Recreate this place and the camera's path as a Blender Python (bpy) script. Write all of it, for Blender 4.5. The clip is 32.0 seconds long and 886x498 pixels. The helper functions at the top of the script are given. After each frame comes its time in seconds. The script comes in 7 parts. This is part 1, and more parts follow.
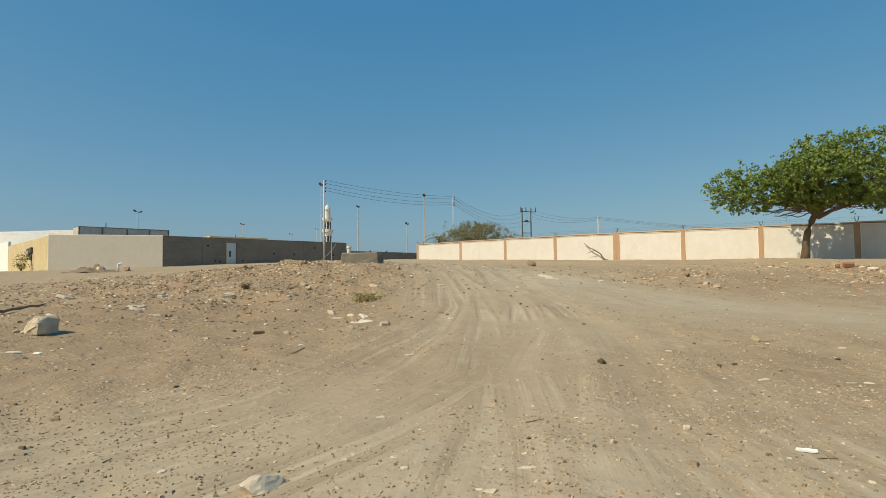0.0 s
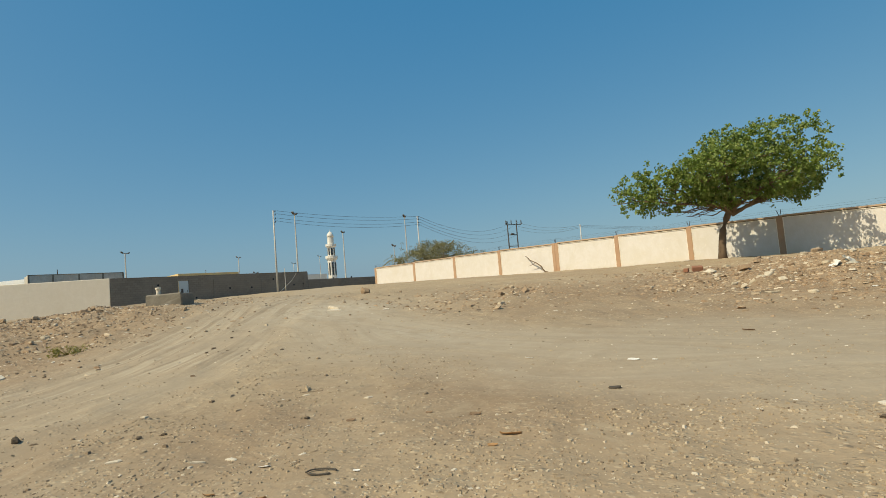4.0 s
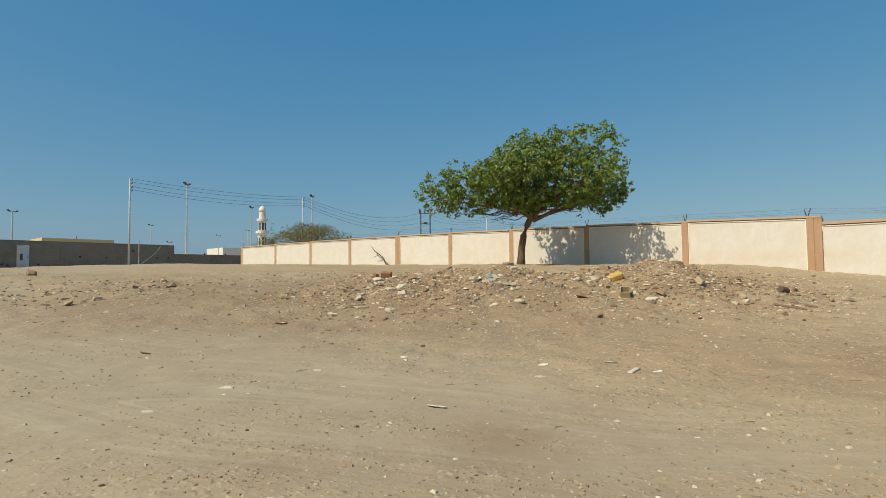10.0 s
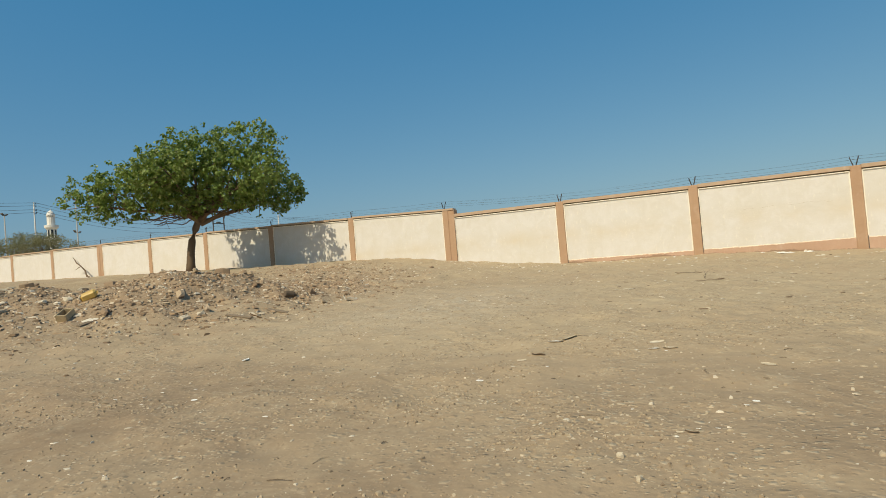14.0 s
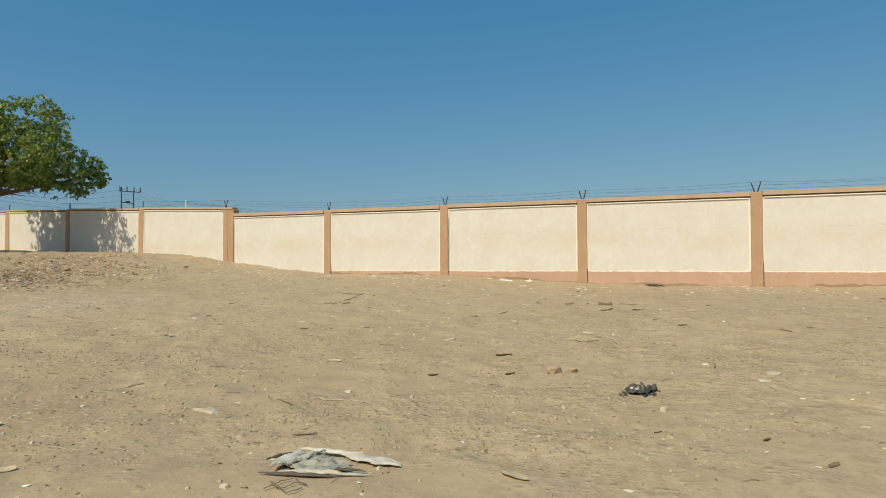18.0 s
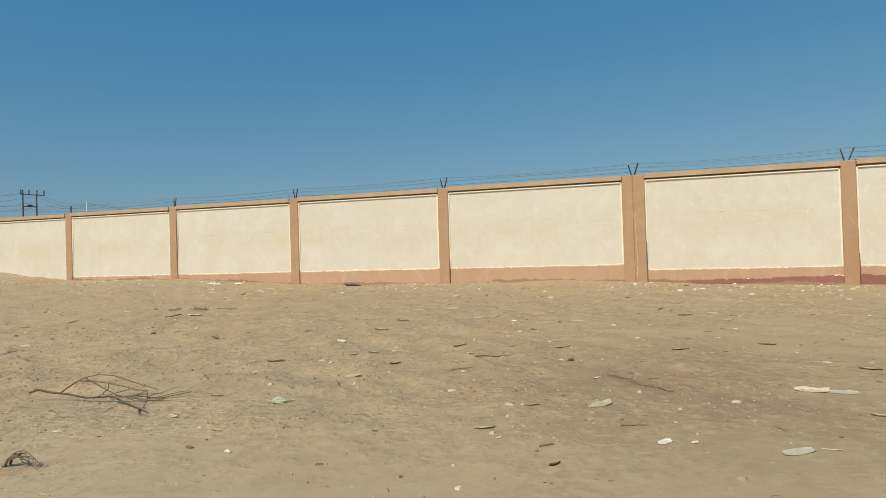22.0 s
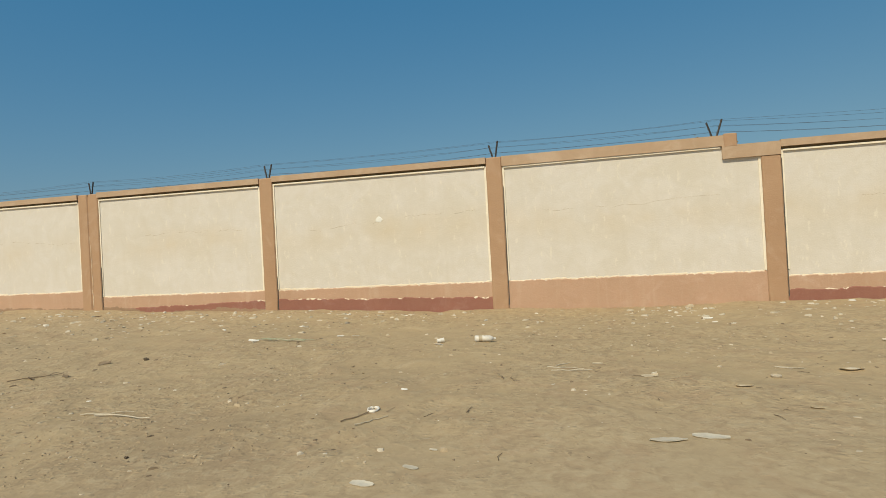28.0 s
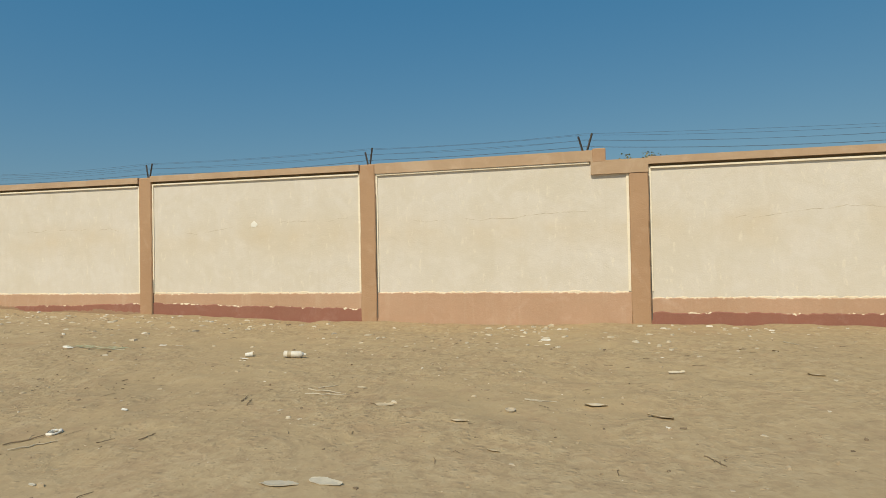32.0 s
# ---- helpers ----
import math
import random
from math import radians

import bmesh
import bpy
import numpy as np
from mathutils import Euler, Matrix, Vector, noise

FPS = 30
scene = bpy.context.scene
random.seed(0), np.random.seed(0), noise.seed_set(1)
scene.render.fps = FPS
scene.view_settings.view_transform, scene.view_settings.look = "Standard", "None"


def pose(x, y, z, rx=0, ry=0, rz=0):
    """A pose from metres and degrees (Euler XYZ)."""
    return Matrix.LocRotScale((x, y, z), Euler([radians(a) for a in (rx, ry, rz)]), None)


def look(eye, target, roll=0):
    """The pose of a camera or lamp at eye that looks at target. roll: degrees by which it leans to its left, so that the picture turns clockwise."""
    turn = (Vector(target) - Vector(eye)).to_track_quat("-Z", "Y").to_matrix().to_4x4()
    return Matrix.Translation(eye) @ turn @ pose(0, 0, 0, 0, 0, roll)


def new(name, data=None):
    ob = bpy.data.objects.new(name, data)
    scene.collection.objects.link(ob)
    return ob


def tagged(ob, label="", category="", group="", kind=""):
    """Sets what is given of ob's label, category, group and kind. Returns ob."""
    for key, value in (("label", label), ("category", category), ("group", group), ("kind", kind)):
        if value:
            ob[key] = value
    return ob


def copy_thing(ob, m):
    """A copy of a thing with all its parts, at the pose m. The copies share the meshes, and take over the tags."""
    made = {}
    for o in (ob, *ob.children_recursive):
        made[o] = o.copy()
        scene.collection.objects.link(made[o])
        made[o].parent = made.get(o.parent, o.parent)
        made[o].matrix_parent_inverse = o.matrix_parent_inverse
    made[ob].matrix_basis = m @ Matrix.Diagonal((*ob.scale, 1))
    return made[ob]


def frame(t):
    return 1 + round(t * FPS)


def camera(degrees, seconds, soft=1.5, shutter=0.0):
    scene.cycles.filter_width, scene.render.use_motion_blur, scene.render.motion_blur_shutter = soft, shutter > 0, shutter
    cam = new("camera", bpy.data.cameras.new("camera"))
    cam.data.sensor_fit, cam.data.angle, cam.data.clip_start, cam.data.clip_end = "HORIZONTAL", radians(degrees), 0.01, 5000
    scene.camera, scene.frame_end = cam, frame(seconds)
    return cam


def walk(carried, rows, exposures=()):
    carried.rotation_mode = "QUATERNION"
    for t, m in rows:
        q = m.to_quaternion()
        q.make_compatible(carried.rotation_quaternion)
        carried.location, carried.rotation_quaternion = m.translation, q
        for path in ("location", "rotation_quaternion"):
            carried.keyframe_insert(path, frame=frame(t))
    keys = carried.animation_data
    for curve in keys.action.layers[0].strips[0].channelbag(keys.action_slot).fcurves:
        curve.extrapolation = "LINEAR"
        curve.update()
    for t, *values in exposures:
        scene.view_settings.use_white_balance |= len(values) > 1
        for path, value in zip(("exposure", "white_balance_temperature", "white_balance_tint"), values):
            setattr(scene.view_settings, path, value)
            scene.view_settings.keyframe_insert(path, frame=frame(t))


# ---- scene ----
cam = camera(73.1, 32.0, soft=0.9)
METRES, EYE, TILT, LEAN, TURN = 52.0, 1.25, 0.0, 0.0, -44.3
ROWS = [
    (0.0, 0.0, 0.0, 0.0, 0.03, 2.79, 0.67),
    (0.5, 0.0174, 0.003, 0.0003, 0.53, 3.09, 0.95),
    (1.0, 0.0338, 0.0062, 0.0005, 0.99, 3.35, 1.4),
    (1.5, 0.0502, 0.0092, 0.0008, 1.34, 3.54, 2.65),
    (2.0, 0.0662, 0.0122, 0.0009, 1.59, 3.91, 3.69),
    (2.5, 0.081, 0.0149, 0.001, 1.7, 4.17, 4.34),
    (3.0, 0.0939, 0.0173, 0.0011, 1.75, 4.36, 4.72),
    (3.5, 0.1055, 0.0193, 0.0012, 1.84, 4.6, 4.86),
    (5.5, 0.1395, 0.0271, 0.0013, 1.92, 4.23, 3.31),
    (6.0, 0.1486, 0.0285, 0.0015, 1.98, 4.18, 2.71),
    (6.5, 0.1574, 0.0299, 0.0015, 1.97, 3.95, 2.55),
    (7.0, 0.1684, 0.0314, 0.0019, 2.06, 3.82, 3.12),
    (7.5, 0.1787, 0.033, 0.0019, 1.9, 3.69, 3.47),
    (8.0, 0.1924, 0.035, 0.0021, 1.67, 3.54, 3.18),
    (8.5, 0.2072, 0.0368, 0.0024, 1.41, 3.53, 2.57),
    (9.0, 0.2242, 0.039, 0.0022, 0.48, 3.39, 2.07),
    (9.5, 0.2434, 0.0401, 0.0024, -1.23, 3.07, 1.4),
    (10.0, 0.2642, 0.0412, 0.0022, -3.27, 2.91, 0.72),
    (10.5, 0.2873, 0.0412, 0.0022, -4.9, 2.75, 0.35),
    (11.0, 0.3132, 0.0409, 0.002, -6.41, 2.52, 0.43),
    (11.5, 0.3356, 0.0388, 0.0024, -7.45, 2.43, 0.41),
    (12.0, 0.3597, 0.0369, 0.0026, -9.49, 2.2, 0.56),
    (12.5, 0.3791, 0.0333, 0.0031, -11.36, 1.96, 1.35),
    (13.0, 0.3951, 0.0308, 0.0033, -14.27, 2.07, 3.49),
    (13.5, 0.4105, 0.0275, 0.0036, -16.73, 1.87, 4.59),
    (14.0, 0.4228, 0.0247, 0.0035, -17.99, 1.4, 4.78),
    (14.5, 0.4377, 0.0211, 0.0037, -18.47, 1.35, 4.23),
    (16.5, 0.5055, 0.0024, 0.0039, -20.45, 1.14, -0.17),
    (17.0, 0.5245, -0.0033, 0.004, -21.14, 1.34, 0.05),
    (17.5, 0.5439, -0.0099, 0.0037, -21.82, 1.26, 0.29),
    (18.0, 0.5601, -0.0151, 0.0038, -22.31, 1.3, 0.2),
    (18.5, 0.5781, -0.0209, 0.0036, -23.16, 1.24, 0.17),
    (19.0, 0.594, -0.027, 0.0035, -23.77, 0.97, 0.06),
    (19.5, 0.6112, -0.0329, 0.0037, -24.01, 1.1, 0.98),
    (20.0, 0.6291, -0.0398, 0.0036, -24.71, 0.88, 1.94),
    (20.5, 0.645, -0.0466, 0.0036, -25.01, 0.86, 2.29),
    (21.0, 0.6641, -0.054, 0.0037, -25.12, 0.87, 2.39),
    (21.5, 0.6813, -0.0611, 0.0037, -25.48, 0.83, 2.13),
    (22.0, 0.7019, -0.0699, 0.004, -25.84, 0.86, 1.67),
    (22.5, 0.722, -0.0786, 0.0043, -26.26, 0.91, 1.33),
    (23.0, 0.743, -0.0875, 0.0046, -26.97, 0.98, 1.25),
    (23.5, 0.7641, -0.0972, 0.0051, -27.69, 0.89, 1.05),
    (24.0, 0.7862, -0.1068, 0.0051, -28.59, 0.7, 1.12),
    (24.5, 0.8083, -0.1166, 0.0056, -29.38, 0.76, 1.95),
    (25.0, 0.8307, -0.1261, 0.0054, -29.91, 0.5, 2.61),
    (25.5, 0.8486, -0.1336, 0.0055, -30.08, 0.47, 2.89),
    (26.0, 0.8672, -0.1414, 0.0054, -30.44, 0.35, 2.7),
    (26.5, 0.8815, -0.1471, 0.0055, -30.49, 0.45, 2.9),
    (28.5, 0.9194, -0.163, 0.0069, -30.82, 0.42, 3.04),
    (29.0, 0.9243, -0.165, 0.0068, -30.88, 0.48, 2.76),
    (29.5, 0.9293, -0.1672, 0.0069, -30.93, 0.52, 2.31),
    (30.0, 0.9344, -0.1692, 0.007, -30.88, 0.6, 1.97),
    (30.5, 0.9397, -0.1712, 0.0069, -30.85, 0.67, 1.79),
    (31.0, 0.945, -0.1733, 0.0069, -30.81, 0.76, 1.59),
    (31.5, 0.9508, -0.1756, 0.0069, -30.82, 0.84, 1.33),
    (32.0, 0.9569, -0.1781, 0.007, -30.76, 0.95, 1.07),
]
walk(cam, [(t, pose(0, 0, EYE, TILT, LEAN, TURN) @ pose(METRES * x, METRES * y, METRES * z, 90 + pitch, roll, yaw)) for t, x, y, z, yaw, pitch, roll in ROWS],
     [(0.0, 0.1, 7450, 5), (3.0, 0.13, 7540, 5), (6.0, 0.11, 7480, 5), (9.0, 0.06, 7300, 5), (14.0, 0.02, 7280, 5), (20.0, -0.04, 7150, 5), (24.0, -0.13, 7230, 5), (28.0, -0.2, 7330, 5), (32.0, -0.21, 7330, 5)])

# ---- light: one sun and the sky ----
SUN_DIR = Vector((-1.0, 0.20, 1.12)).normalized()
sun_data = bpy.data.lights.new("sun", "SUN")
sun_data.energy, sun_data.angle, sun_data.color = 4.0, radians(0.53), (0.985, 0.897, 0.735)
sun = new("sun", sun_data)
sun.matrix_world = look(SUN_DIR * 60, (0, 0, 0))

world = bpy.data.worlds.new("sky")
scene.world = world
world.use_nodes = True
_wn = world.node_tree
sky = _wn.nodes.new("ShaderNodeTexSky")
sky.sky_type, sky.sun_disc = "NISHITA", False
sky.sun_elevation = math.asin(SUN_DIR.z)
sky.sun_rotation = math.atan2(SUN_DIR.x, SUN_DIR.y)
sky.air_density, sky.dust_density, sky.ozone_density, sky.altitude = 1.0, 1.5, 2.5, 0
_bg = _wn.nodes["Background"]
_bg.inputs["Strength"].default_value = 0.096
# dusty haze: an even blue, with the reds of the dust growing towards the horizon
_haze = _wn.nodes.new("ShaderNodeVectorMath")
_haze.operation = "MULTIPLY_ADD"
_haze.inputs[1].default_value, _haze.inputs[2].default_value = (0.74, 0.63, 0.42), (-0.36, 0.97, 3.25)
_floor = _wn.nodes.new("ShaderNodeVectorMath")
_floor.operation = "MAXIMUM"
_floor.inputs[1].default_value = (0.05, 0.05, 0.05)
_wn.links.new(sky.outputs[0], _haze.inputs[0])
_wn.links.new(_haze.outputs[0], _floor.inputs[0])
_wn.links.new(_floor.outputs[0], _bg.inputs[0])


# ---- materials ----
def material(name, rough=0.8, metal=0.0, spec=0.3):
    m = bpy.data.materials.new(name)
    m.use_nodes = True
    b = m.node_tree.nodes["Principled BSDF"]
    b.inputs["Roughness"].default_value = rough
    b.inputs["Metallic"].default_value = metal
    b.inputs["Specular IOR Level"].default_value = spec
    return m, m.node_tree, b


def noise_node(nt, vec, scale, detail=4.0, rough=0.55, dist=0.0):
    n = nt.nodes.new("ShaderNodeTexNoise")
    n.inputs["Scale"].default_value, n.inputs["Detail"].default_value = scale, detail
    n.inputs["Roughness"].default_value, n.inputs["Distortion"].default_value = rough, dist
    if vec is not None:
        nt.links.new(vec, n.inputs["Vector"])
    return n.outputs[0]


def ramp(nt, fac, stops):
    r = nt.nodes.new("ShaderNodeValToRGB")
    e = r.color_ramp.elements
    while len(e) < len(stops):
        e.new(0.5)
    for k, (p, c) in enumerate(stops):
        e[k].position, e[k].color = p, (*c, 1.0)
    nt.links.new(fac, r.inputs[0])
    return r.outputs[0]


def grey(nt, fac, lo, hi):
    return ramp(nt, fac, [(lo, (0, 0, 0)), (hi, (1, 1, 1))])


def mix(nt, fac, a, b, mode="MIX"):
    n = nt.nodes.new("ShaderNodeMix")
    n.data_type, n.blend_type = "RGBA", mode
    for sock, v in ((n.inputs[0], fac), (n.inputs[6], a), (n.inputs[7], b)):
        if isinstance(v, (int, float)):
            sock.default_value = v
        elif isinstance(v, tuple):
            sock.default_value = (*v, 1.0)
        else:
            nt.links.new(v, sock)
    return n.outputs[2]


def calc(nt, op, a, b=0.0):
    n = nt.nodes.new("ShaderNodeMath")
    n.operation = op
    for sock, v in ((n.inputs[0], a), (n.inputs[1], b)):
        if isinstance(v, (int, float)):
            sock.default_value = v
        else:
            nt.links.new(v, sock)
    return n.outputs[0]


def bump(nt, b, height, strength, dist):
    n = nt.nodes.new("ShaderNodeBump")
    n.inputs["Strength"].default_value, n.inputs["Distance"].default_value = strength, dist
    nt.links.new(height, n.inputs["Height"])
    nt.links.new(n.outputs[0], b.inputs["Normal"])


def position(nt, sx=1.0, sy=1.0, sz=1.0):
    g = nt.nodes.new("ShaderNodeNewGeometry")
    mp = nt.nodes.new("ShaderNodeMapping")
    mp.inputs["Scale"].default_value = (sx, sy, sz)
    nt.links.new(g.outputs["Position"], mp.inputs[0])
    return mp.outputs[0]


def crumbs_node(nt, vec, scale, big):
    """Separate rounded crumbs of uneven size: their height, and a tone for each."""
    n = nt.nodes.new("ShaderNodeTexVoronoi")
    n.inputs["Scale"].default_value = scale
    nt.links.new(vec, n.inputs["Vector"])
    sep = nt.nodes.new("ShaderNodeSeparateColor")
    nt.links.new(n.outputs["Color"], sep.inputs[0])
    h = calc(nt, "SUBTRACT", calc(nt, "MULTIPLY", calc(nt, "SUBTRACT", sep.outputs[0], 0.35), big), n.outputs["Distance"])
    return calc(nt, "MAXIMUM", h, 0.0), sep.outputs[1]


def attr(nt, name):
    n = nt.nodes.new("ShaderNodeAttribute")
    n.attribute_name = name
    return n.outputs["Fac"]


def mat_ground():
    m, nt, b = material("dry_earth", 0.95, 0, 0.12)
    p = position(nt)
    mul, sub = (lambda x, y: calc(nt, "MULTIPLY", x, y)), (lambda x: calc(nt, "SUBTRACT", 1.0, x))
    track, rut, loose = attr(nt, "track"), attr(nt, "rut"), attr(nt, "loose")
    big, mid = noise_node(nt, p, 0.16, 4, 0.6, 0.8), noise_node(nt, p, 1.1, 5, 0.65, 0.4)
    patch, small = noise_node(nt, p, 0.55, 4, 0.62, 0.8), noise_node(nt, p, 3.2, 4, 0.6, 0.9)
    streak = noise_node(nt, p, 3.8, 4, 0.6, 1.5)
    c = ramp(nt, big, [(0.34, (0.355, 0.27, 0.175)), (0.5, (0.40, 0.312, 0.205)), (0.66, (0.425, 0.34, 0.23))])
    c = mix(nt, mul(grey(nt, mid, 0.4, 0.68), 0.7), c, (0.45, 0.36, 0.24))
    c = mix(nt, mul(sub(grey(nt, small, 0.32, 0.52)), 0.4), c, (0.335, 0.252, 0.165))
    c = mix(nt, mul(attr(nt, "red"), grey(nt, streak, 0.08, 0.48)), c, (0.295, 0.205, 0.134))
    c = mix(nt, mul(mul(grey(nt, noise_node(nt, p, 0.42, 4, 0.62, 1.0), 0.5, 0.66), sub(track)), 0.4), c, (0.36, 0.25, 0.16))
    c = mix(nt, mul(attr(nt, "sand"), grey(nt, streak, 0.0, 0.4)), c, (0.375, 0.285, 0.168))
    c = mix(nt, mul(attr(nt, "dull"), grey(nt, streak, 0.1, 0.6)), c, (0.325, 0.258, 0.178))
    c = mix(nt, mul(attr(nt, "rubble"), 0.8), c, (0.295, 0.208, 0.134))
    soft = attr(nt, "soft")
    c = mix(nt, mul(track, calc(nt, "SUBTRACT", 0.85, mul(soft, 0.6))), c, mix(nt, grey(nt, mid, 0.35, 0.7), (0.35, 0.295, 0.222), (0.40, 0.34, 0.258)))
    c = mix(nt, mul(attr(nt, "ash"), grey(nt, streak, 0.3, 0.7)), c, (0.48, 0.43, 0.345))
    c = mix(nt, mul(attr(nt, "warm"), 0.4), c, (0.46, 0.358, 0.230))
    c = mix(nt, mul(attr(nt, "brown"), grey(nt, streak, 0.05, 0.5)), c, (0.262, 0.190, 0.124))
    c = mix(nt, mul(mul(soft, grey(nt, noise_node(nt, p, 1.7, 5, 0.7, 1.2), 0.5, 0.68)), 0.55), c, (0.37, 0.262, 0.168))
    # wheel lines that run along the driven strips: uneven, broken, light and dark
    lane = nt.nodes.new("ShaderNodeCombineXYZ")
    nt.links.new(mul(attr(nt, "lane"), 7.0), lane.inputs[0])
    drift = nt.nodes.new("ShaderNodeVectorMath")
    drift.operation = "MULTIPLY_ADD"
    nt.links.new(p, drift.inputs[0])
    nt.links.new(lane.outputs[0], drift.inputs[2])
    drift.inputs[1].default_value = (0.22, 0.22, 0.0)
    lines = noise_node(nt, drift.outputs[0], 1.0, 3, 0.6, 0.3)
    driven = mul(mul(attr(nt, "driven"), calc(nt, "SUBTRACT", 1.0, mul(soft, 0.7))), grey(nt, noise_node(nt, p, 0.7, 3, 0.6), 0.32, 0.55))
    c = mix(nt, mul(mul(grey(nt, lines, 0.52, 0.62), driven), 0.7), c, (0.46, 0.395, 0.297))
    c = mix(nt, mul(mul(sub(grey(nt, lines, 0.38, 0.48)), driven), 0.75), c, (0.265, 0.21, 0.148))
    # crumbs too small to stand up, in patches
    crumbly = mul(loose, calc(nt, "ADD", 0.3, mul(grey(nt, patch, 0.4, 0.6), 0.7)))
    fine_h, fine_t = crumbs_node(nt, p, 34.0, 0.95)
    mid_h, mid_t = crumbs_node(nt, p, 15.0, 0.85)
    for hh, tone in ((fine_h, fine_t), (mid_h, mid_t)):
        body = mul(mul(grey(nt, hh, 0.0, 0.08), crumbly), calc(nt, "SUBTRACT", 1.0, mul(soft, 0.72)))
        c = mix(nt, mul(body, 0.75), c, mix(nt, grey(nt, tone, 0.2, 0.8), (0.30, 0.225, 0.15), (0.52, 0.435, 0.315)))
    soil = noise_node(nt, p, 13.0, 4, 0.6)
    c = mix(nt, mul(mul(sub(grey(nt, soil, 0.34, 0.46)), crumbly), 0.5), c, (0.21, 0.155, 0.103))
    pale = noise_node(nt, p, 2.6, 5, 0.7, 1.0)
    c = mix(nt, mul(grey(nt, pale, 0.54, 0.72), 0.3), c, (0.49, 0.41, 0.29))
    c = mix(nt, mul(sub(grey(nt, pale, 0.28, 0.46)), 0.4), c, (0.29, 0.222, 0.148))
    # trodden pits: their small shadows are put into the colour, hollows brown, crests pale
    pitted, trodden = noise_node(nt, p, 10.0, 3, 0.62, 0.6), mul(grey(nt, patch, 0.34, 0.52), soft)
    c = mix(nt, mul(mul(sub(grey(nt, pitted, 0.36, 0.5)), trodden), 0.4), c, (0.28, 0.205, 0.135))
    c = mix(nt, mul(mul(grey(nt, pitted, 0.52, 0.66), trodden), 0.4), c, (0.47, 0.385, 0.265))
    nt.links.new(c, b.inputs["Base Color"])
    h = calc(nt, "ADD", mul(noise_node(nt, p, 7.0, 2, 0.5), 1.5), mul(soil, 0.7))
    h = calc(nt, "ADD", h, calc(nt, "ADD", mul(mid_h, 2.4), mul(fine_h, 1.2)))
    h = mul(calc(nt, "ADD", h, mul(mul(pitted, trodden), 1.3)), calc(nt, "ADD", 0.08, crumbly))
    h = calc(nt, "ADD", h, mul(mul(lines, driven), 1.5))
    bump(nt, b, h, 0.6, 0.03)
    return m


def mat_paint(name, base, stain, dirt, relief=0.012, streaky=1.0, rough=0.85, band=0.0):
    """Weathered masonry paint: blotches, runs that go down the wall, fine trowel relief."""
    m, nt, b = material(name, rough, 0, 0.25)
    p = position(nt)
    blot, runs = noise_node(nt, p, 0.55, 4, 0.6, 0.6), noise_node(nt, position(nt, 5.0, 5.0, 0.35), 1.0, 4, 0.6)
    fine, coarse = noise_node(nt, p, 38.0, 4, 0.7), noise_node(nt, p, 5.0, 4, 0.6)
    c = mix(nt, calc(nt, "MULTIPLY", grey(nt, blot, 0.42, 0.72), 0.75), base, stain)
    mott = noise_node(nt, p, 2.3, 6, 0.7, 0.8)
    c = mix(nt, calc(nt, "MULTIPLY", grey(nt, mott, 0.42, 0.75), 0.6), c, mix(nt, 0.3, stain, dirt))
    c = mix(nt, calc(nt, "MULTIPLY", calc(nt, "SUBTRACT", 1.0, grey(nt, mott, 0.28, 0.48)), 0.5), c, mix(nt, 0.16, base, (0.9, 0.88, 0.84)))
    c = mix(nt, calc(nt, "MULTIPLY", grey(nt, runs, 0.55, 0.85), 0.25 * streaky), c, dirt)
    c = mix(nt, calc(nt, "MULTIPLY", grey(nt, fine, 0.5, 0.85), 0.25), c, dirt)
    if band:
        # yellowed patches under the cold joint of the render, and paler rubbed flecks
        sep = nt.nodes.new("ShaderNodeSeparateXYZ")
        nt.links.new(p, sep.inputs[0])
        off = calc(nt, "ABSOLUTE", calc(nt, "SUBTRACT", sep.outputs[2], band))
        near = calc(nt, "SUBTRACT", 1.0, grey(nt, calc(nt, "ADD", off, calc(nt, "MULTIPLY", mott, 0.5)), 0.2, 0.75))
        c = mix(nt, calc(nt, "MULTIPLY", near, calc(nt, "MULTIPLY", grey(nt, noise_node(nt, p, 0.9, 3, 0.6), 0.35, 0.7), 0.55)), c, (0.60, 0.50, 0.35))
        fleck = noise_node(nt, position(nt, 1.0, 7.0, 3.0), 1.6, 4, 0.7)
        c = mix(nt, calc(nt, "MULTIPLY", grey(nt, fleck, 0.6, 0.68), 0.45), c, (0.78, 0.74, 0.66))
    nt.links.new(c, b.inputs["Base Color"])
    bump(nt, b, calc(nt, "ADD", calc(nt, "MULTIPLY", fine, 0.5), coarse), 0.6, relief)
    return m


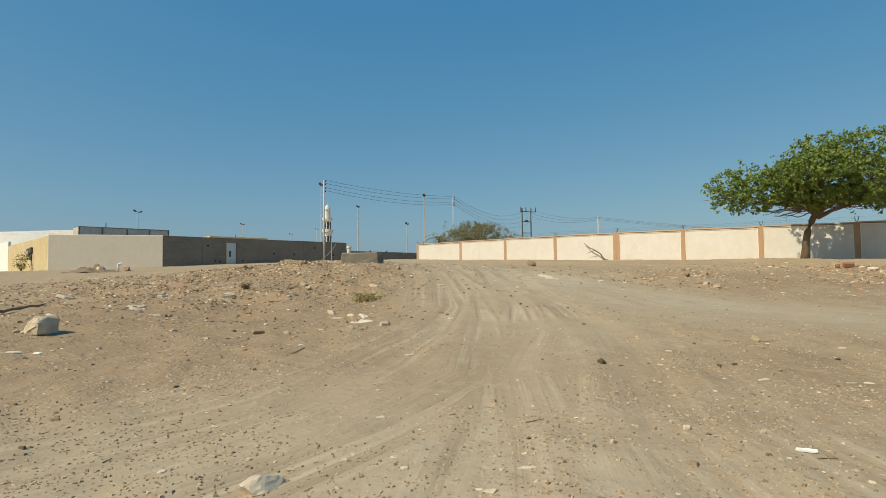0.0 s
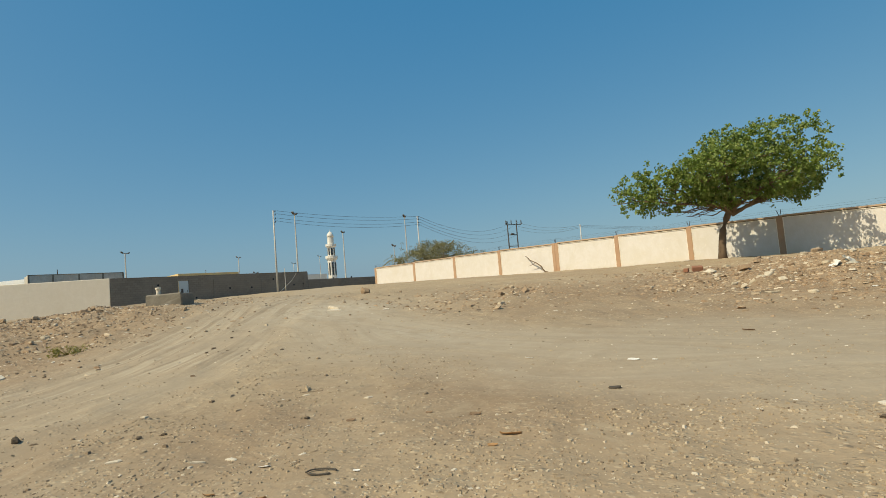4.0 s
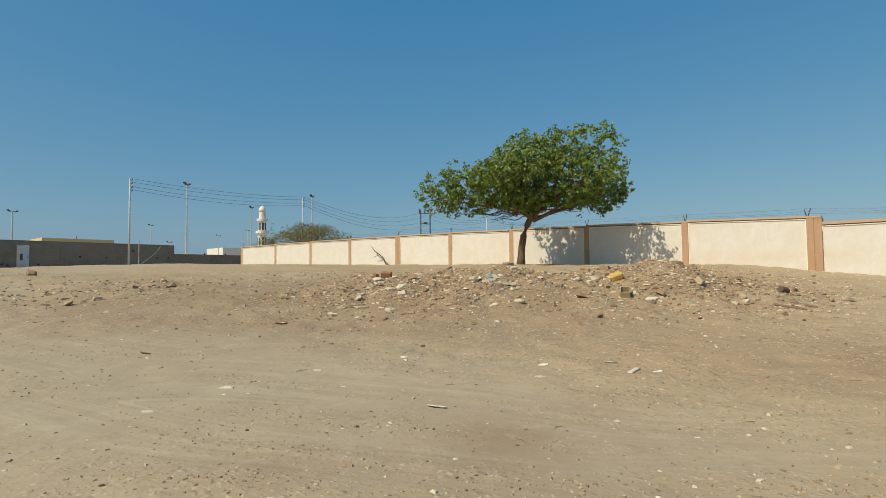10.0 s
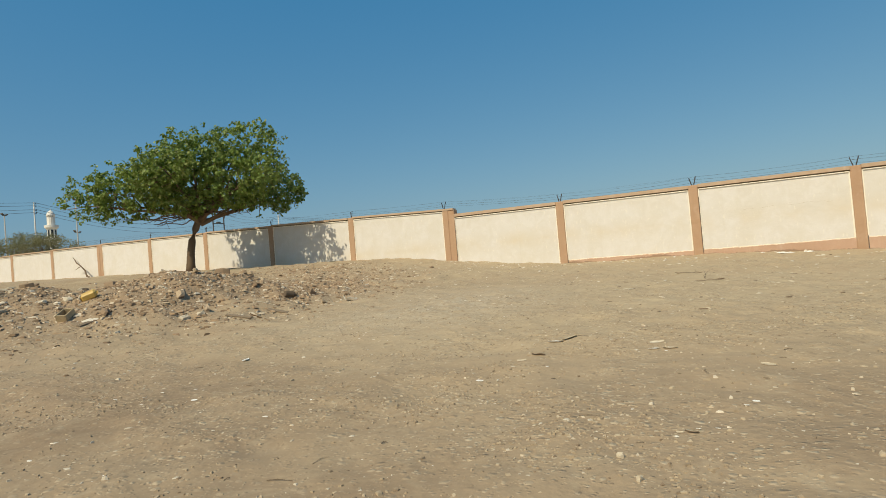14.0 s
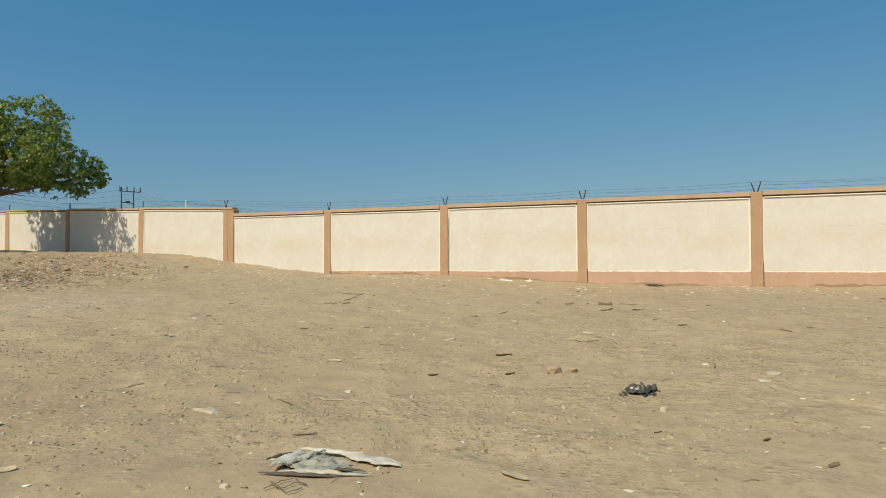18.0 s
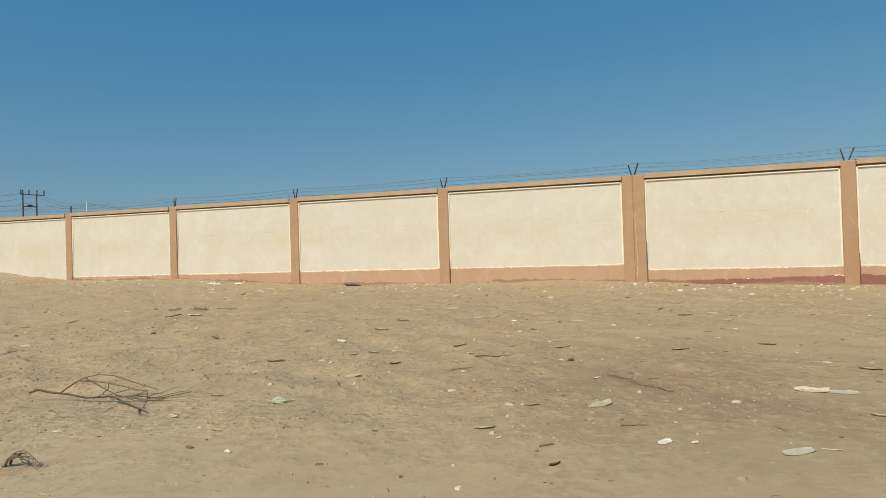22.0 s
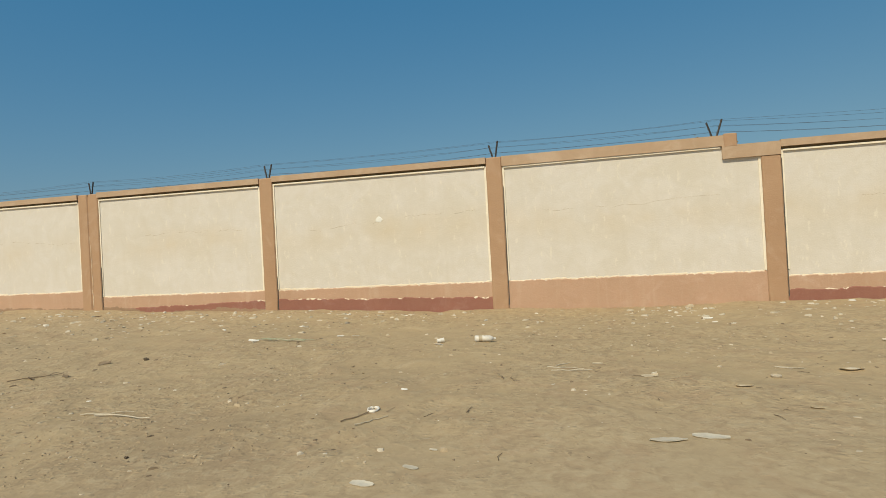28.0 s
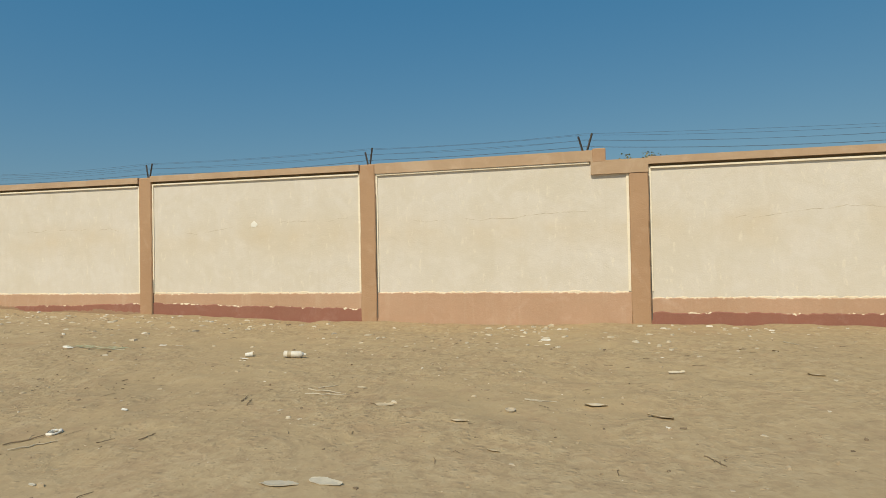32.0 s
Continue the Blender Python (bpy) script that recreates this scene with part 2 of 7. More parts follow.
def mat_block():
    """Bare grey block wall with courses and patches of mortar."""
    m, nt, b = material("grey_blockwork", 0.95, 0, 0.15)
    p = position(nt)
    br = nt.nodes.new("ShaderNodeTexBrick")
    sep, com = nt.nodes.new("ShaderNodeSeparateXYZ"), nt.nodes.new("ShaderNodeCombineXYZ")
    nt.links.new(p, sep.inputs[0])
    nt.links.new(sep.outputs[0], com.inputs[0])
    nt.links.new(sep.outputs[2], com.inputs[1])
    nt.links.new(com.outputs[0], br.inputs["Vector"])
    br.inputs["Scale"].default_value, br.inputs["Brick Width"].default_value, br.inputs["Row Height"].default_value = 1.0, 0.4, 0.2
    br.inputs["Mortar Size"].default_value = 0.012
    br.inputs["Color1"].default_value, br.inputs["Color2"].default_value = (0.185, 0.165, 0.14, 1), (0.22, 0.20, 0.17, 1)
    br.inputs["Mortar"].default_value = (0.15, 0.135, 0.115, 1)
    c = mix(nt, calc(nt, "MULTIPLY", grey(nt, noise_node(nt, p, 0.5, 4, 0.6, 0.5), 0.4, 0.7), 0.6), br.outputs[0], (0.25, 0.225, 0.19))
    nt.links.new(c, b.inputs["Base Color"])
    bump(nt, b, noise_node(nt, p, 25, 3), 0.5, 0.01)
    return m


def mat_varied(name, stops, rough=0.9, island=False, relief=0.01, scale=14.0, spec=0.2, metal=0.0, trans=0.0):
    """A surface whose tone differs from piece to piece, with grain on each."""
    m, nt, b = material(name, rough, metal, spec)
    if island:
        rnd = nt.nodes.new("ShaderNodeNewGeometry").outputs["Random Per Island"]
    else:
        rnd = nt.nodes.new("ShaderNodeObjectInfo").outputs["Random"]
    p = position(nt)
    c = ramp(nt, rnd, stops)
    n = noise_node(nt, p, scale, 5, 0.65)
    c = mix(nt, calc(nt, "MULTIPLY", grey(nt, n, 0.4, 0.75), 0.55), c, mix(nt, 0.55, c, (0.12, 0.095, 0.07)))
    nt.links.new(c, b.inputs["Base Color"])
    if relief:
        bump(nt, b, n, 0.6, relief)
    if trans:
        b.inputs["Subsurface Weight"].default_value = trans
    return m


def mat_leaf(name, stops, gloss=0.45):
    m, nt, b = material(name, gloss, 0, 0.4)
    rnd = nt.nodes.new("ShaderNodeNewGeometry").outputs["Random Per Island"]
    c = ramp(nt, rnd, stops)
    nt.links.new(c, b.inputs["Base Color"])
    tr = nt.nodes.new("ShaderNodeBsdfTranslucent")
    nt.links.new(mix(nt, 0.5, c, (0.16, 0.22, 0.03)), tr.inputs[0])
    ms = nt.nodes.new("ShaderNodeMixShader")
    ms.inputs[0].default_value = 0.3
    nt.links.new(b.outputs[0], ms.inputs[1])
    nt.links.new(tr.outputs[0], ms.inputs[2])
    nt.links.new(ms.outputs[0], nt.nodes["Material Output"].inputs[0])
    return m


M_GROUND = mat_ground()
M_CREAM = mat_paint("cream_wall_paint", (0.67, 0.645, 0.62), (0.625, 0.587, 0.52), (0.55, 0.50, 0.425), band=2.12)
M_TERRA = mat_paint("terracotta_paint", (0.44, 0.285, 0.185), (0.37, 0.225, 0.14), (0.54, 0.40, 0.285), 0.016, 1.5)
M_COPE = mat_paint("tan_coping_paint", (0.49, 0.36, 0.26), (0.43, 0.305, 0.21), (0.36, 0.25, 0.175), 0.016)
M_PLINTH = mat_paint("faded_pink_paint", (0.51, 0.335, 0.245), (0.43, 0.275, 0.19), (0.60, 0.48, 0.38), 0.016, 1.6)
# dark olive that paints in the shadow band below the coping
M_DRIP_SHADE = mat_paint("olive_drip_shade", (0.20, 0.15, 0.085), (0.16, 0.12, 0.07), (0.27, 0.21, 0.13), 0.016)
M_DAMP = mat_paint("dirty_wall_foot", (0.33, 0.225, 0.155), (0.27, 0.18, 0.12), (0.42, 0.31, 0.22), 0.02, 1.6)
M_MAROON = mat_paint("maroon_paint", (0.30, 0.135, 0.105), (0.26, 0.115, 0.09), (0.42, 0.26, 0.20), 0.012, 0.9)
M_EDGE = mat_paint("old_whitewash", (0.80, 0.73, 0.60), (0.70, 0.60, 0.46), (0.6, 0.5, 0.4), 0.02)
M_COMPOUND = mat_paint("beige_compound_paint", (0.80, 0.72, 0.60), (0.75, 0.67, 0.545), (0.66, 0.58, 0.47))
M_YELLOW = mat_paint("yellow_plaster", (0.70, 0.53, 0.27), (0.62, 0.46, 0.22), (0.5, 0.4, 0.25))
M_BRIGHT = mat_paint("bright_white_paint", (0.83, 0.84, 0.83), (0.78, 0.78, 0.76), (0.6, 0.58, 0.54))
M_FADED = mat_paint("faded_yellow_plaster", (0.60, 0.50, 0.32), (0.52, 0.41, 0.22), (0.42, 0.33, 0.2), 0.012, 1.6)
M_WHITE = mat_paint("white_plaster", (0.74, 0.72, 0.67), (0.66, 0.63, 0.57), (0.5, 0.47, 0.42))
M_CONCRETE = mat_paint("weathered_concrete", (0.21, 0.19, 0.155), (0.17, 0.15, 0.12), (0.11, 0.095, 0.08), 0.02)
M_STAINED = mat_paint("stained_pale_concrete", (0.62, 0.58, 0.51), (0.48, 0.44, 0.38), (0.14, 0.125, 0.11), 0.02, 1.6)
M_BEAD = mat_paint("pale_plaster_bead", (0.86, 0.81, 0.71), (0.80, 0.74, 0.62), (0.68, 0.61, 0.50), 0.02)
M_CRACK = mat_paint("old_crack", (0.44, 0.37, 0.28), (0.36, 0.29, 0.21), (0.3, 0.24, 0.17))
M_BLOCK = mat_block()
M_STEEL = mat_varied("galvanised_pole", [(0, (0.50, 0.49, 0.46)), (1, (0.58, 0.57, 0.54))], 0.55, False, 0, 3.0, 0.5)
M_DARKSTEEL = mat_varied("dark_painted_steel", [(0, (0.05, 0.05, 0.05)), (1, (0.09, 0.085, 0.08))], 0.6, False, 0.003, 20.0, 0.4)
M_WIRE = material("dull_wire", 0.6, 0.6, 0.4)[0]
M_WIRE.node_tree.nodes["Principled BSDF"].inputs["Base Color"].default_value = (0.10, 0.095, 0.09, 1)
M_BARK = mat_varied("bark", [(0, (0.15, 0.105, 0.07)), (1, (0.19, 0.135, 0.09))], 0.95, False, 0.03, 9.0)
M_LEAF = mat_leaf("broad_leaf", [(0, (0.11, 0.18, 0.03)), (0.5, (0.18, 0.26, 0.055)), (0.85, (0.235, 0.30, 0.08)), (1, (0.29, 0.32, 0.11))])
M_ACACIA = mat_leaf("feathery_leaf", [(0, (0.18, 0.165, 0.085)), (1, (0.29, 0.265, 0.15))], 0.7)
M_DRYLEAF = mat_leaf("dry_weed_leaf", [(0, (0.22, 0.19, 0.06)), (1, (0.36, 0.31, 0.11))], 0.7)
M_ROCK = mat_varied("field_stone", [(0, (0.27, 0.19, 0.125)), (0.45, (0.365, 0.262, 0.17)), (0.8, (0.48, 0.38, 0.27)), (1, (0.66, 0.585, 0.47))], 0.92, False, 0.02)
M_PALE = mat_varied("pale_plaster_lump", [(0, (0.48, 0.40, 0.29)), (1, (0.62, 0.54, 0.42))], 0.92, False, 0.015)
M_CLOD = mat_varied("dark_clod", [(0, (0.085, 0.065, 0.048)), (1, (0.15, 0.115, 0.08))], 0.95, False, 0.02)
M_GRAVEL = mat_varied("loose_gravel", [(0, (0.20, 0.15, 0.105)), (0.2, (0.36, 0.28, 0.19)), (0.7, (0.49, 0.40, 0.285)), (1, (0.68, 0.61, 0.5))], 0.93, True, 0.004)
M_RUBBLE = mat_varied("brown_rubble", [(0, (0.19, 0.13, 0.083)), (0.3, (0.32, 0.22, 0.14)), (0.7, (0.42, 0.305, 0.2)), (0.88, (0.53, 0.435, 0.315)), (1, (0.70, 0.63, 0.52))], 0.93, True, 0.006)
M_GRIT = mat_varied("fine_grit", [(0, (0.22, 0.162, 0.11)), (0.2, (0.32, 0.243, 0.162)), (0.55, (0.40, 0.312, 0.211)), (0.9, (0.47, 0.38, 0.268)), (1, (0.57, 0.49, 0.38))], 0.93, True, 0)
M_DARKRUB = mat_varied("dark_rubble", [(0, (0.12, 0.088, 0.062)), (0.5, (0.23, 0.17, 0.115)), (1, (0.36, 0.28, 0.19))], 0.93, True, 0.006)
M_FLECK = mat_varied("pale_flakes", [(0, (0.28, 0.215, 0.145)), (0.5, (0.44, 0.365, 0.265)), (0.85, (0.54, 0.465, 0.36)), (1, (0.72, 0.68, 0.6))], 0.9, True, 0.003)
M_CHIPS = mat_varied("pale_chips", [(0, (0.48, 0.41, 0.31)), (0.7, (0.62, 0.56, 0.46)), (1, (0.76, 0.73, 0.67))], 0.85, True, 0.003)
M_TWIG = mat_varied("dry_twig", [(0, (0.13, 0.095, 0.065)), (0.6, (0.23, 0.175, 0.12)), (1, (0.36, 0.29, 0.2))], 0.9, True, 0.003)
M_TIMBER = mat_varied("grey_timber", [(0, (0.12, 0.09, 0.065)), (1, (0.26, 0.20, 0.14))], 0.9, False, 0.006)
M_PALEWOOD = mat_varied("bleached_slat", [(0, (0.50, 0.44, 0.34)), (1, (0.66, 0.60, 0.50))], 0.85, False, 0.004)
M_SCRAP = mat_varied("dusty_sheet", [(0, (0.46, 0.385, 0.275)), (0.6, (0.56, 0.48, 0.365)), (1, (0.63, 0.56, 0.445))], 0.92, False, 0.004, 20)
M_SCRAPB = mat_varied("brown_card", [(0, (0.17, 0.115, 0.075)), (1, (0.27, 0.18, 0.115))], 0.9, False, 0.004, 20)
M_SCRAPO = mat_varied("orange_brown_card", [(0, (0.36, 0.21, 0.10)), (1, (0.40, 0.24, 0.12))], 0.8, False, 0.004, 20)
M_SCRAPD = mat_varied("dark_rubber", [(0, (0.07, 0.06, 0.05)), (1, (0.12, 0.10, 0.08))], 0.8, False, 0.004, 20)
M_PLASTER = mat_varied("dusty_lime_plaster", [(0, (0.50, 0.43, 0.335)), (0.6, (0.60, 0.535, 0.43)), (1, (0.70, 0.64, 0.54))], 0.92, False, 0.006, 22)
M_PLASTIC = mat_varied("white_plastic", [(0, (0.74, 0.71, 0.65)), (1, (0.82, 0.80, 0.75))], 0.5, False, 0.002, 10, 0.5)
M_FILM = mat_varied("grey_plastic_film", [(0, (0.50, 0.45, 0.36)), (1, (0.64, 0.59, 0.49))], 0.55, False, 0.006, 9, 0.5)
M_GREEN = mat_varied("green_net", [(0, (0.36, 0.42, 0.29)), (1, (0.42, 0.47, 0.34))], 0.6, False, 0.003)
M_BLACKFILM = mat_varied("black_film", [(0, (0.03, 0.032, 0.03)), (1, (0.06, 0.06, 0.055))], 0.4, False, 0.01, 12, 0.5)
M_CAN = mat_varied("yellow_plastic", [(0, (0.58, 0.38, 0.10)), (1, (0.60, 0.40, 0.11))], 0.5, False, 0.002, 8, 0.4)
M_BRICKRED = mat_varied("red_clay", [(0, (0.29, 0.135, 0.085)), (1, (0.33, 0.16, 0.10))], 0.9, False, 0.01)
M_HEAP = mat_varied("brown_sand", [(0, (0.24, 0.16, 0.10)), (1, (0.25, 0.17, 0.105))], 0.95, False, 0.01)
M_DOORBLUE = mat_paint("pale_blue_metal", (0.48, 0.56, 0.60), (0.42, 0.50, 0.54), (0.35, 0.4, 0.42), 0.003, 1.0, 0.5)
M_GLASSDARK = material("dark_window_glass", 0.1, 0, 0.5)[0]
M_GLASSDARK.node_tree.nodes["Principled BSDF"].inputs["Base Color"].default_value = (0.03, 0.035, 0.04, 1)


# ---- the lie of the land ----
_rs = np.random.RandomState(11)
_LAT = _rs.rand(8, 256, 256)


def vnoise(x, y, size, layer=0):
    """Smooth value noise, 0 to 1, with features of that size."""
    u, v = np.asarray(x) / size + 37.3, np.asarray(y) / size + 11.7
    i, j = np.floor(u).astype(int), np.floor(v).astype(int)
    f, g = u - i, v - j
    f, g = f * f * (3 - 2 * f), g * g * (3 - 2 * g)
    a = _LAT[layer]
    i0, j0, i1, j1 = i % 256, j % 256, (i + 1) % 256, (j + 1) % 256
    return (a[i0, j0] * (1 - f) + a[i1, j0] * f) * (1 - g) + (a[i0, j1] * (1 - f) + a[i1, j1] * f) * g


def step(v):
    return 1 / (1 + np.exp(-np.clip(v, -60, 60)))


# swells and hollows: centre x, y, radii x, y, height
FAR_SWELLS = [(-5, -5, 14, 14, -0.821),
              (-5, 20, 14, 14, -0.669),
              (-5, 50, 16, 16, -0.009),
              (8, 8, 6, 6, 0.014),
              (10.5, 16, 5, 5, 0.433),
              (13, -2, 7, 7, -0.307),
              (12, 35, 10, 12, 0.031),
              (22, -14, 9, 9, -0.179),
              (19, 8, 6, 6, 0.181)]
NEAR_SWELLS = [(23.5, 1.2, 3, 2.6, 0.479),
               (27.2, -1.8, 3, 2.2, 0.768),
               (25, -6, 4, 4, -0.138),
               (30, -9, 5, 5, 0.132),
               (31, 3, 5, 5, 0.111),
               (36, 9, 5, 6, 0.309),
               (28, 20, 9, 9, -0.255),
               (40, 0, 5, 6, 0.713),
               (40, -12, 5, 6, 0.415),
               (33, -27, 8, 9, 0.006),
               (40, -25, 5, 8, 0.402),
               (40, 28, 9, 12, -0.257),
               (33, 48, 12, 12, 0.049),
               (38, -42, 8, 9, 0.21),
               (50, 50, 16, 16, -0.461),
               (22, 56, 12, 12, 0.096)]
PATH_SWELLS = [(3, 3, 4, 4, -0.179),
               (6, 8, 4, 4, -0.242),
               (11.5, -2.5, 3.5, 3.5, 0.069),
               (9, 2, 3, 3, -0.049),
               (14, 6, 4, 4, -0.16),
               (16.5, -7.5, 3.5, 3.5, -0.15),
               (19, -3.5, 4, 4, 0.001),
               (22, -10.5, 4, 4, 0.039),
               (26, -19.5, 4.5, 4.5, -0.025),
               (28.5, -26, 4.5, 4.5, 0.032),
               (33, -32, 4, 4, 0.055),
               (31, -36, 4, 4, -0.112),
               (35.5, -38.5, 4, 4, -0.06),
               (19, 1.5, 3.5, 3.5, -0.15),
               (26.6, -27.8, 2.4, 2.4, -0.126),
               (28.4, -31.5, 2.4, 2.4, -0.075),
               (29.8, -35.4, 2.4, 2.4, -0.006),
               (32.5, -22.9, 3, 3, 0.18),
               (1.6, 5.2, 2.2, 2.2, -0.157),
               (34.2, -42.2, 2.5, 2.5, -0.111),
               (23.3, 4.8, 2.2, 1.9, 0.11),
               (24.8, 2.2, 1.8, 1.8, 0.08)]


def swell(x, y, k):
    cx, cy, sx, sy, h = k
    return h * np.exp(-((x - cx) / sx) ** 2 - ((y - cy) / sy) ** 2)


def land(x, y):
    """Height of the land without its small relief."""
    z = 0.27 + step((y - 8) / 9.0) * (1.54 + 1.5 * step((x - 22) / 8))
    for k in FAR_SWELLS + NEAR_SWELLS + PATH_SWELLS:
        z = z + swell(x, y, k)
    return z


def line_distance(x, y, pts):
    """Distance to a polyline, in plan."""
    d = np.full(np.shape(x), 1e9)
    for (ax, ay), (bx, by) in zip(pts, pts[1:]):
        ux, uy = bx - ax, by - ay
        t = np.clip(((x - ax) * ux + (y - ay) * uy) / (ux * ux + uy * uy), 0, 1)
        d = np.minimum(d, np.hypot(x - ax - t * ux, y - ay - t * uy))
    return d


HILL_ROAD = [(-12, 3.4), (0.8, 3.7), (3.4, 3.9), (5.3, 4.7), (7.4, 6.2), (9.5, 8.1), (11.4, 10.3), (14, 13.8), (20, 22), (30, 37), (44, 60)]
FLAT_ROAD = [(12.6, 9.5), (12.0, 6.5), (11.6, 4.2), (11.8, 2), (12.6, -0.6), (13.9, -3.2), (15.4, -6.0), (18.5, -10.6), (21, -16), (23.5, -22), (26.3, -27.5), (28.5, -32.0), (30.5, -37), (33, -45), (36, -55)]
WHEEL_LINES = [[(-12, 4.5), (0.7, 4.6), (2.6, 4.8), (3.9, 5.3), (6.2, 6.6), (8.2, 8.1), (10.4, 10.6), (13.2, 14.2), (19, 22), (29, 37)],
               [(-12, 2.8), (0.5, 3.1), (2.8, 3.5), (4.6, 4.1), (6.9, 5.4), (9.0, 7.2), (11.2, 9.6), (14.3, 13.2), (20.6, 21.5), (31, 37)],
               [(-6, -6), (1.0, 0.8), (2.4, 2.2), (3.5, 3.1), (5.0, 4.4), (7.7, 6.8), (10.0, 9.2), (12.0, 12.0)],
               [(-4.5, -6), (2.6, 0.5), (4.4, 2.1), (6.2, 3.3), (7.9, 4.7), (9.6, 6.5), (11.2, 8.7), (13.4, 11.4)]]


def band(d, half, soft):
    return step((half - d) / soft)


def wheel_lane(x, y):
    return np.minimum.reduce([line_distance(x, y, w) for w in WHEEL_LINES])


def cover(x, y):
    """How far each spot is driven smooth, strewn with rubble, ashen or reddish."""
    wob = (vnoise(x, y, 2.2, 3) - 0.5) * 1.1
    d1, d2, lane = line_distance(x, y, HILL_ROAD) + wob * 0.5, line_distance(x, y, FLAT_ROAD) + wob, wheel_lane(x, y)
    fork = swell(x, y, (3.2, 1.6, 3.0, 2.4, 1.0))
    rut = band(lane + 0.25 * wob * 0.4, 0.26, 0.09) * step((15 - y) / 3)
    hill = band(d1, 1.95 - 0.5 * step((y - 9) / 1.5), 0.28)
    hill = np.maximum(hill, np.clip(1.3 * fork, 0, 1) * 0.8) * (0.62 + 0.38 * rut) * (0.75 + 0.5 * vnoise(x, y, 1.3, 4) * (1 - rut))
    wide = 1.3 + 0.9 * step((y + 4.5) / 1.0) * step((7.5 - y) / 1.2) + 0.5 * swell(x, y, (13.2, -1.5, 3.0, 3.0, 1.0))
    flat = band(d2, wide, 0.4) * (0.85 + 0.15 * np.sin(d2 * 7.0 + wob * 2)) * (1 - 0.88 * step((-8.3 - y) / 0.8) * step((y + 19.5) / 1.2))
    flat = np.maximum(flat, 0.8 * np.clip(1.5 * swell(x, y, (14.8, 0.2, 2.0, 2.4, 1.0)), 0, 1))
    track = np.clip(np.maximum(hill, flat), 0, 1)
    heap = swell(x, y, (22.8, 2.2, 3.6, 3.0, 1.0)) + swell(x, y, (25.6, -0.9, 3.0, 2.8, 1.0)) + swell(x, y, (28.6, -3.0, 3.4, 2.2, 0.9)) + swell(x, y, (32.3, -1.4, 3.4, 2.2, 0.75)) + swell(x, y, (35.6, 1.8, 2.6, 2.2, 0.6)) + 0.2 * swell(x, y, (27.0, 6.0, 5.0, 4.0, 1.0))
    left = swell(x, y, (7.0, 15.5, 5.0, 4.6, 1.0)) + 0.45 * swell(x, y, (16.8, 7.6, 2.4, 1.8, 1.0))
    rubble = np.clip((heap + left) * (0.6 + 0.8 * vnoise(x, y, 0.9, 2)), 0, 1) * (1 - 0.9 * track)
    ash = np.clip(swell(x, y, (15.2, -4.6, 2.2, 1.8, 0.25)) + swell(x, y, (27.5, -9.0, 3.0, 2.0, 0.9)) + swell(x, y, (2.9, 2.3, 1.2, 0.9, 0.5)) + swell(x, y, (13.2, 9.4, 2.0, 2.0, 0.8)) + swell(x, y, (12.4, 5.2, 0.9, 1.4, 0.6)) + swell(x, y, (27.0, -24.4, 3.0, 2.2, 0.3)), 0, 1)
    red = np.clip(swell(x, y, (3.5, 8.2, 4.0, 2.2, 1.1)) + swell(x, y, (20.5, -2.5, 3.0, 3.0, 0.7)) + swell(x, y, (18.6, -8.3, 3.4, 3.2, 1.0)) + swell(x, y, (9.0, 0.8, 2.4, 2.6, 0.35)) + swell(x, y, (18.8, -13.4, 2.6, 2.8, 0.75)) + swell(x, y, (21.6, -14.4, 2.4, 2.0, 0.45)) + swell(x, y, (23.6, -20.6, 2.6, 2.6, 0.6)) + swell(x, y, (9.6, -1.8, 2.2, 2.0, 0.6)) + swell(x, y, (1.0, 7.0, 4.0, 2.4, 0.6)) + 0.6 * vnoise(x, y, 5.0, 5) - 0.25 + 0.75 * swell(x, y, (3.0, 11.0, 7.0, 4.0, 1.0)), 0, 1) * (1 - 0.8 * np.clip(hill + flat, 0, 1))
    sand = 0.85 * step((-28.5 - y + 6 * (vnoise(x, y, 4.0, 6) - 0.5)) / 2.5) * (1 - 0.3 * track)
    dull = step((y + 4.0 + 3 * (vnoise(x, y, 3.0, 6) - 0.5)) / 1.2) * step((21 - x) / 2.0) * 0.75 * (1 - swell(x, y, (3.0, 11.0, 6.0, 5.0, 0.55)))
    loose = (1 - 0.85 * np.clip(track * 1.1, 0, 1)) * (1 - 0.35 * sand)
    loose = np.maximum(loose, 0.5 * hill * (1 - rut))
    driven = np.clip(np.maximum(1.3 * hill * step((16 - y) / 2), 0.35 * flat), 0, 1) * (1 - sand)
    soft = step((-16.5 - y + 5 * (vnoise(x, y, 3.0, 1) - 0.5)) / 1.6)
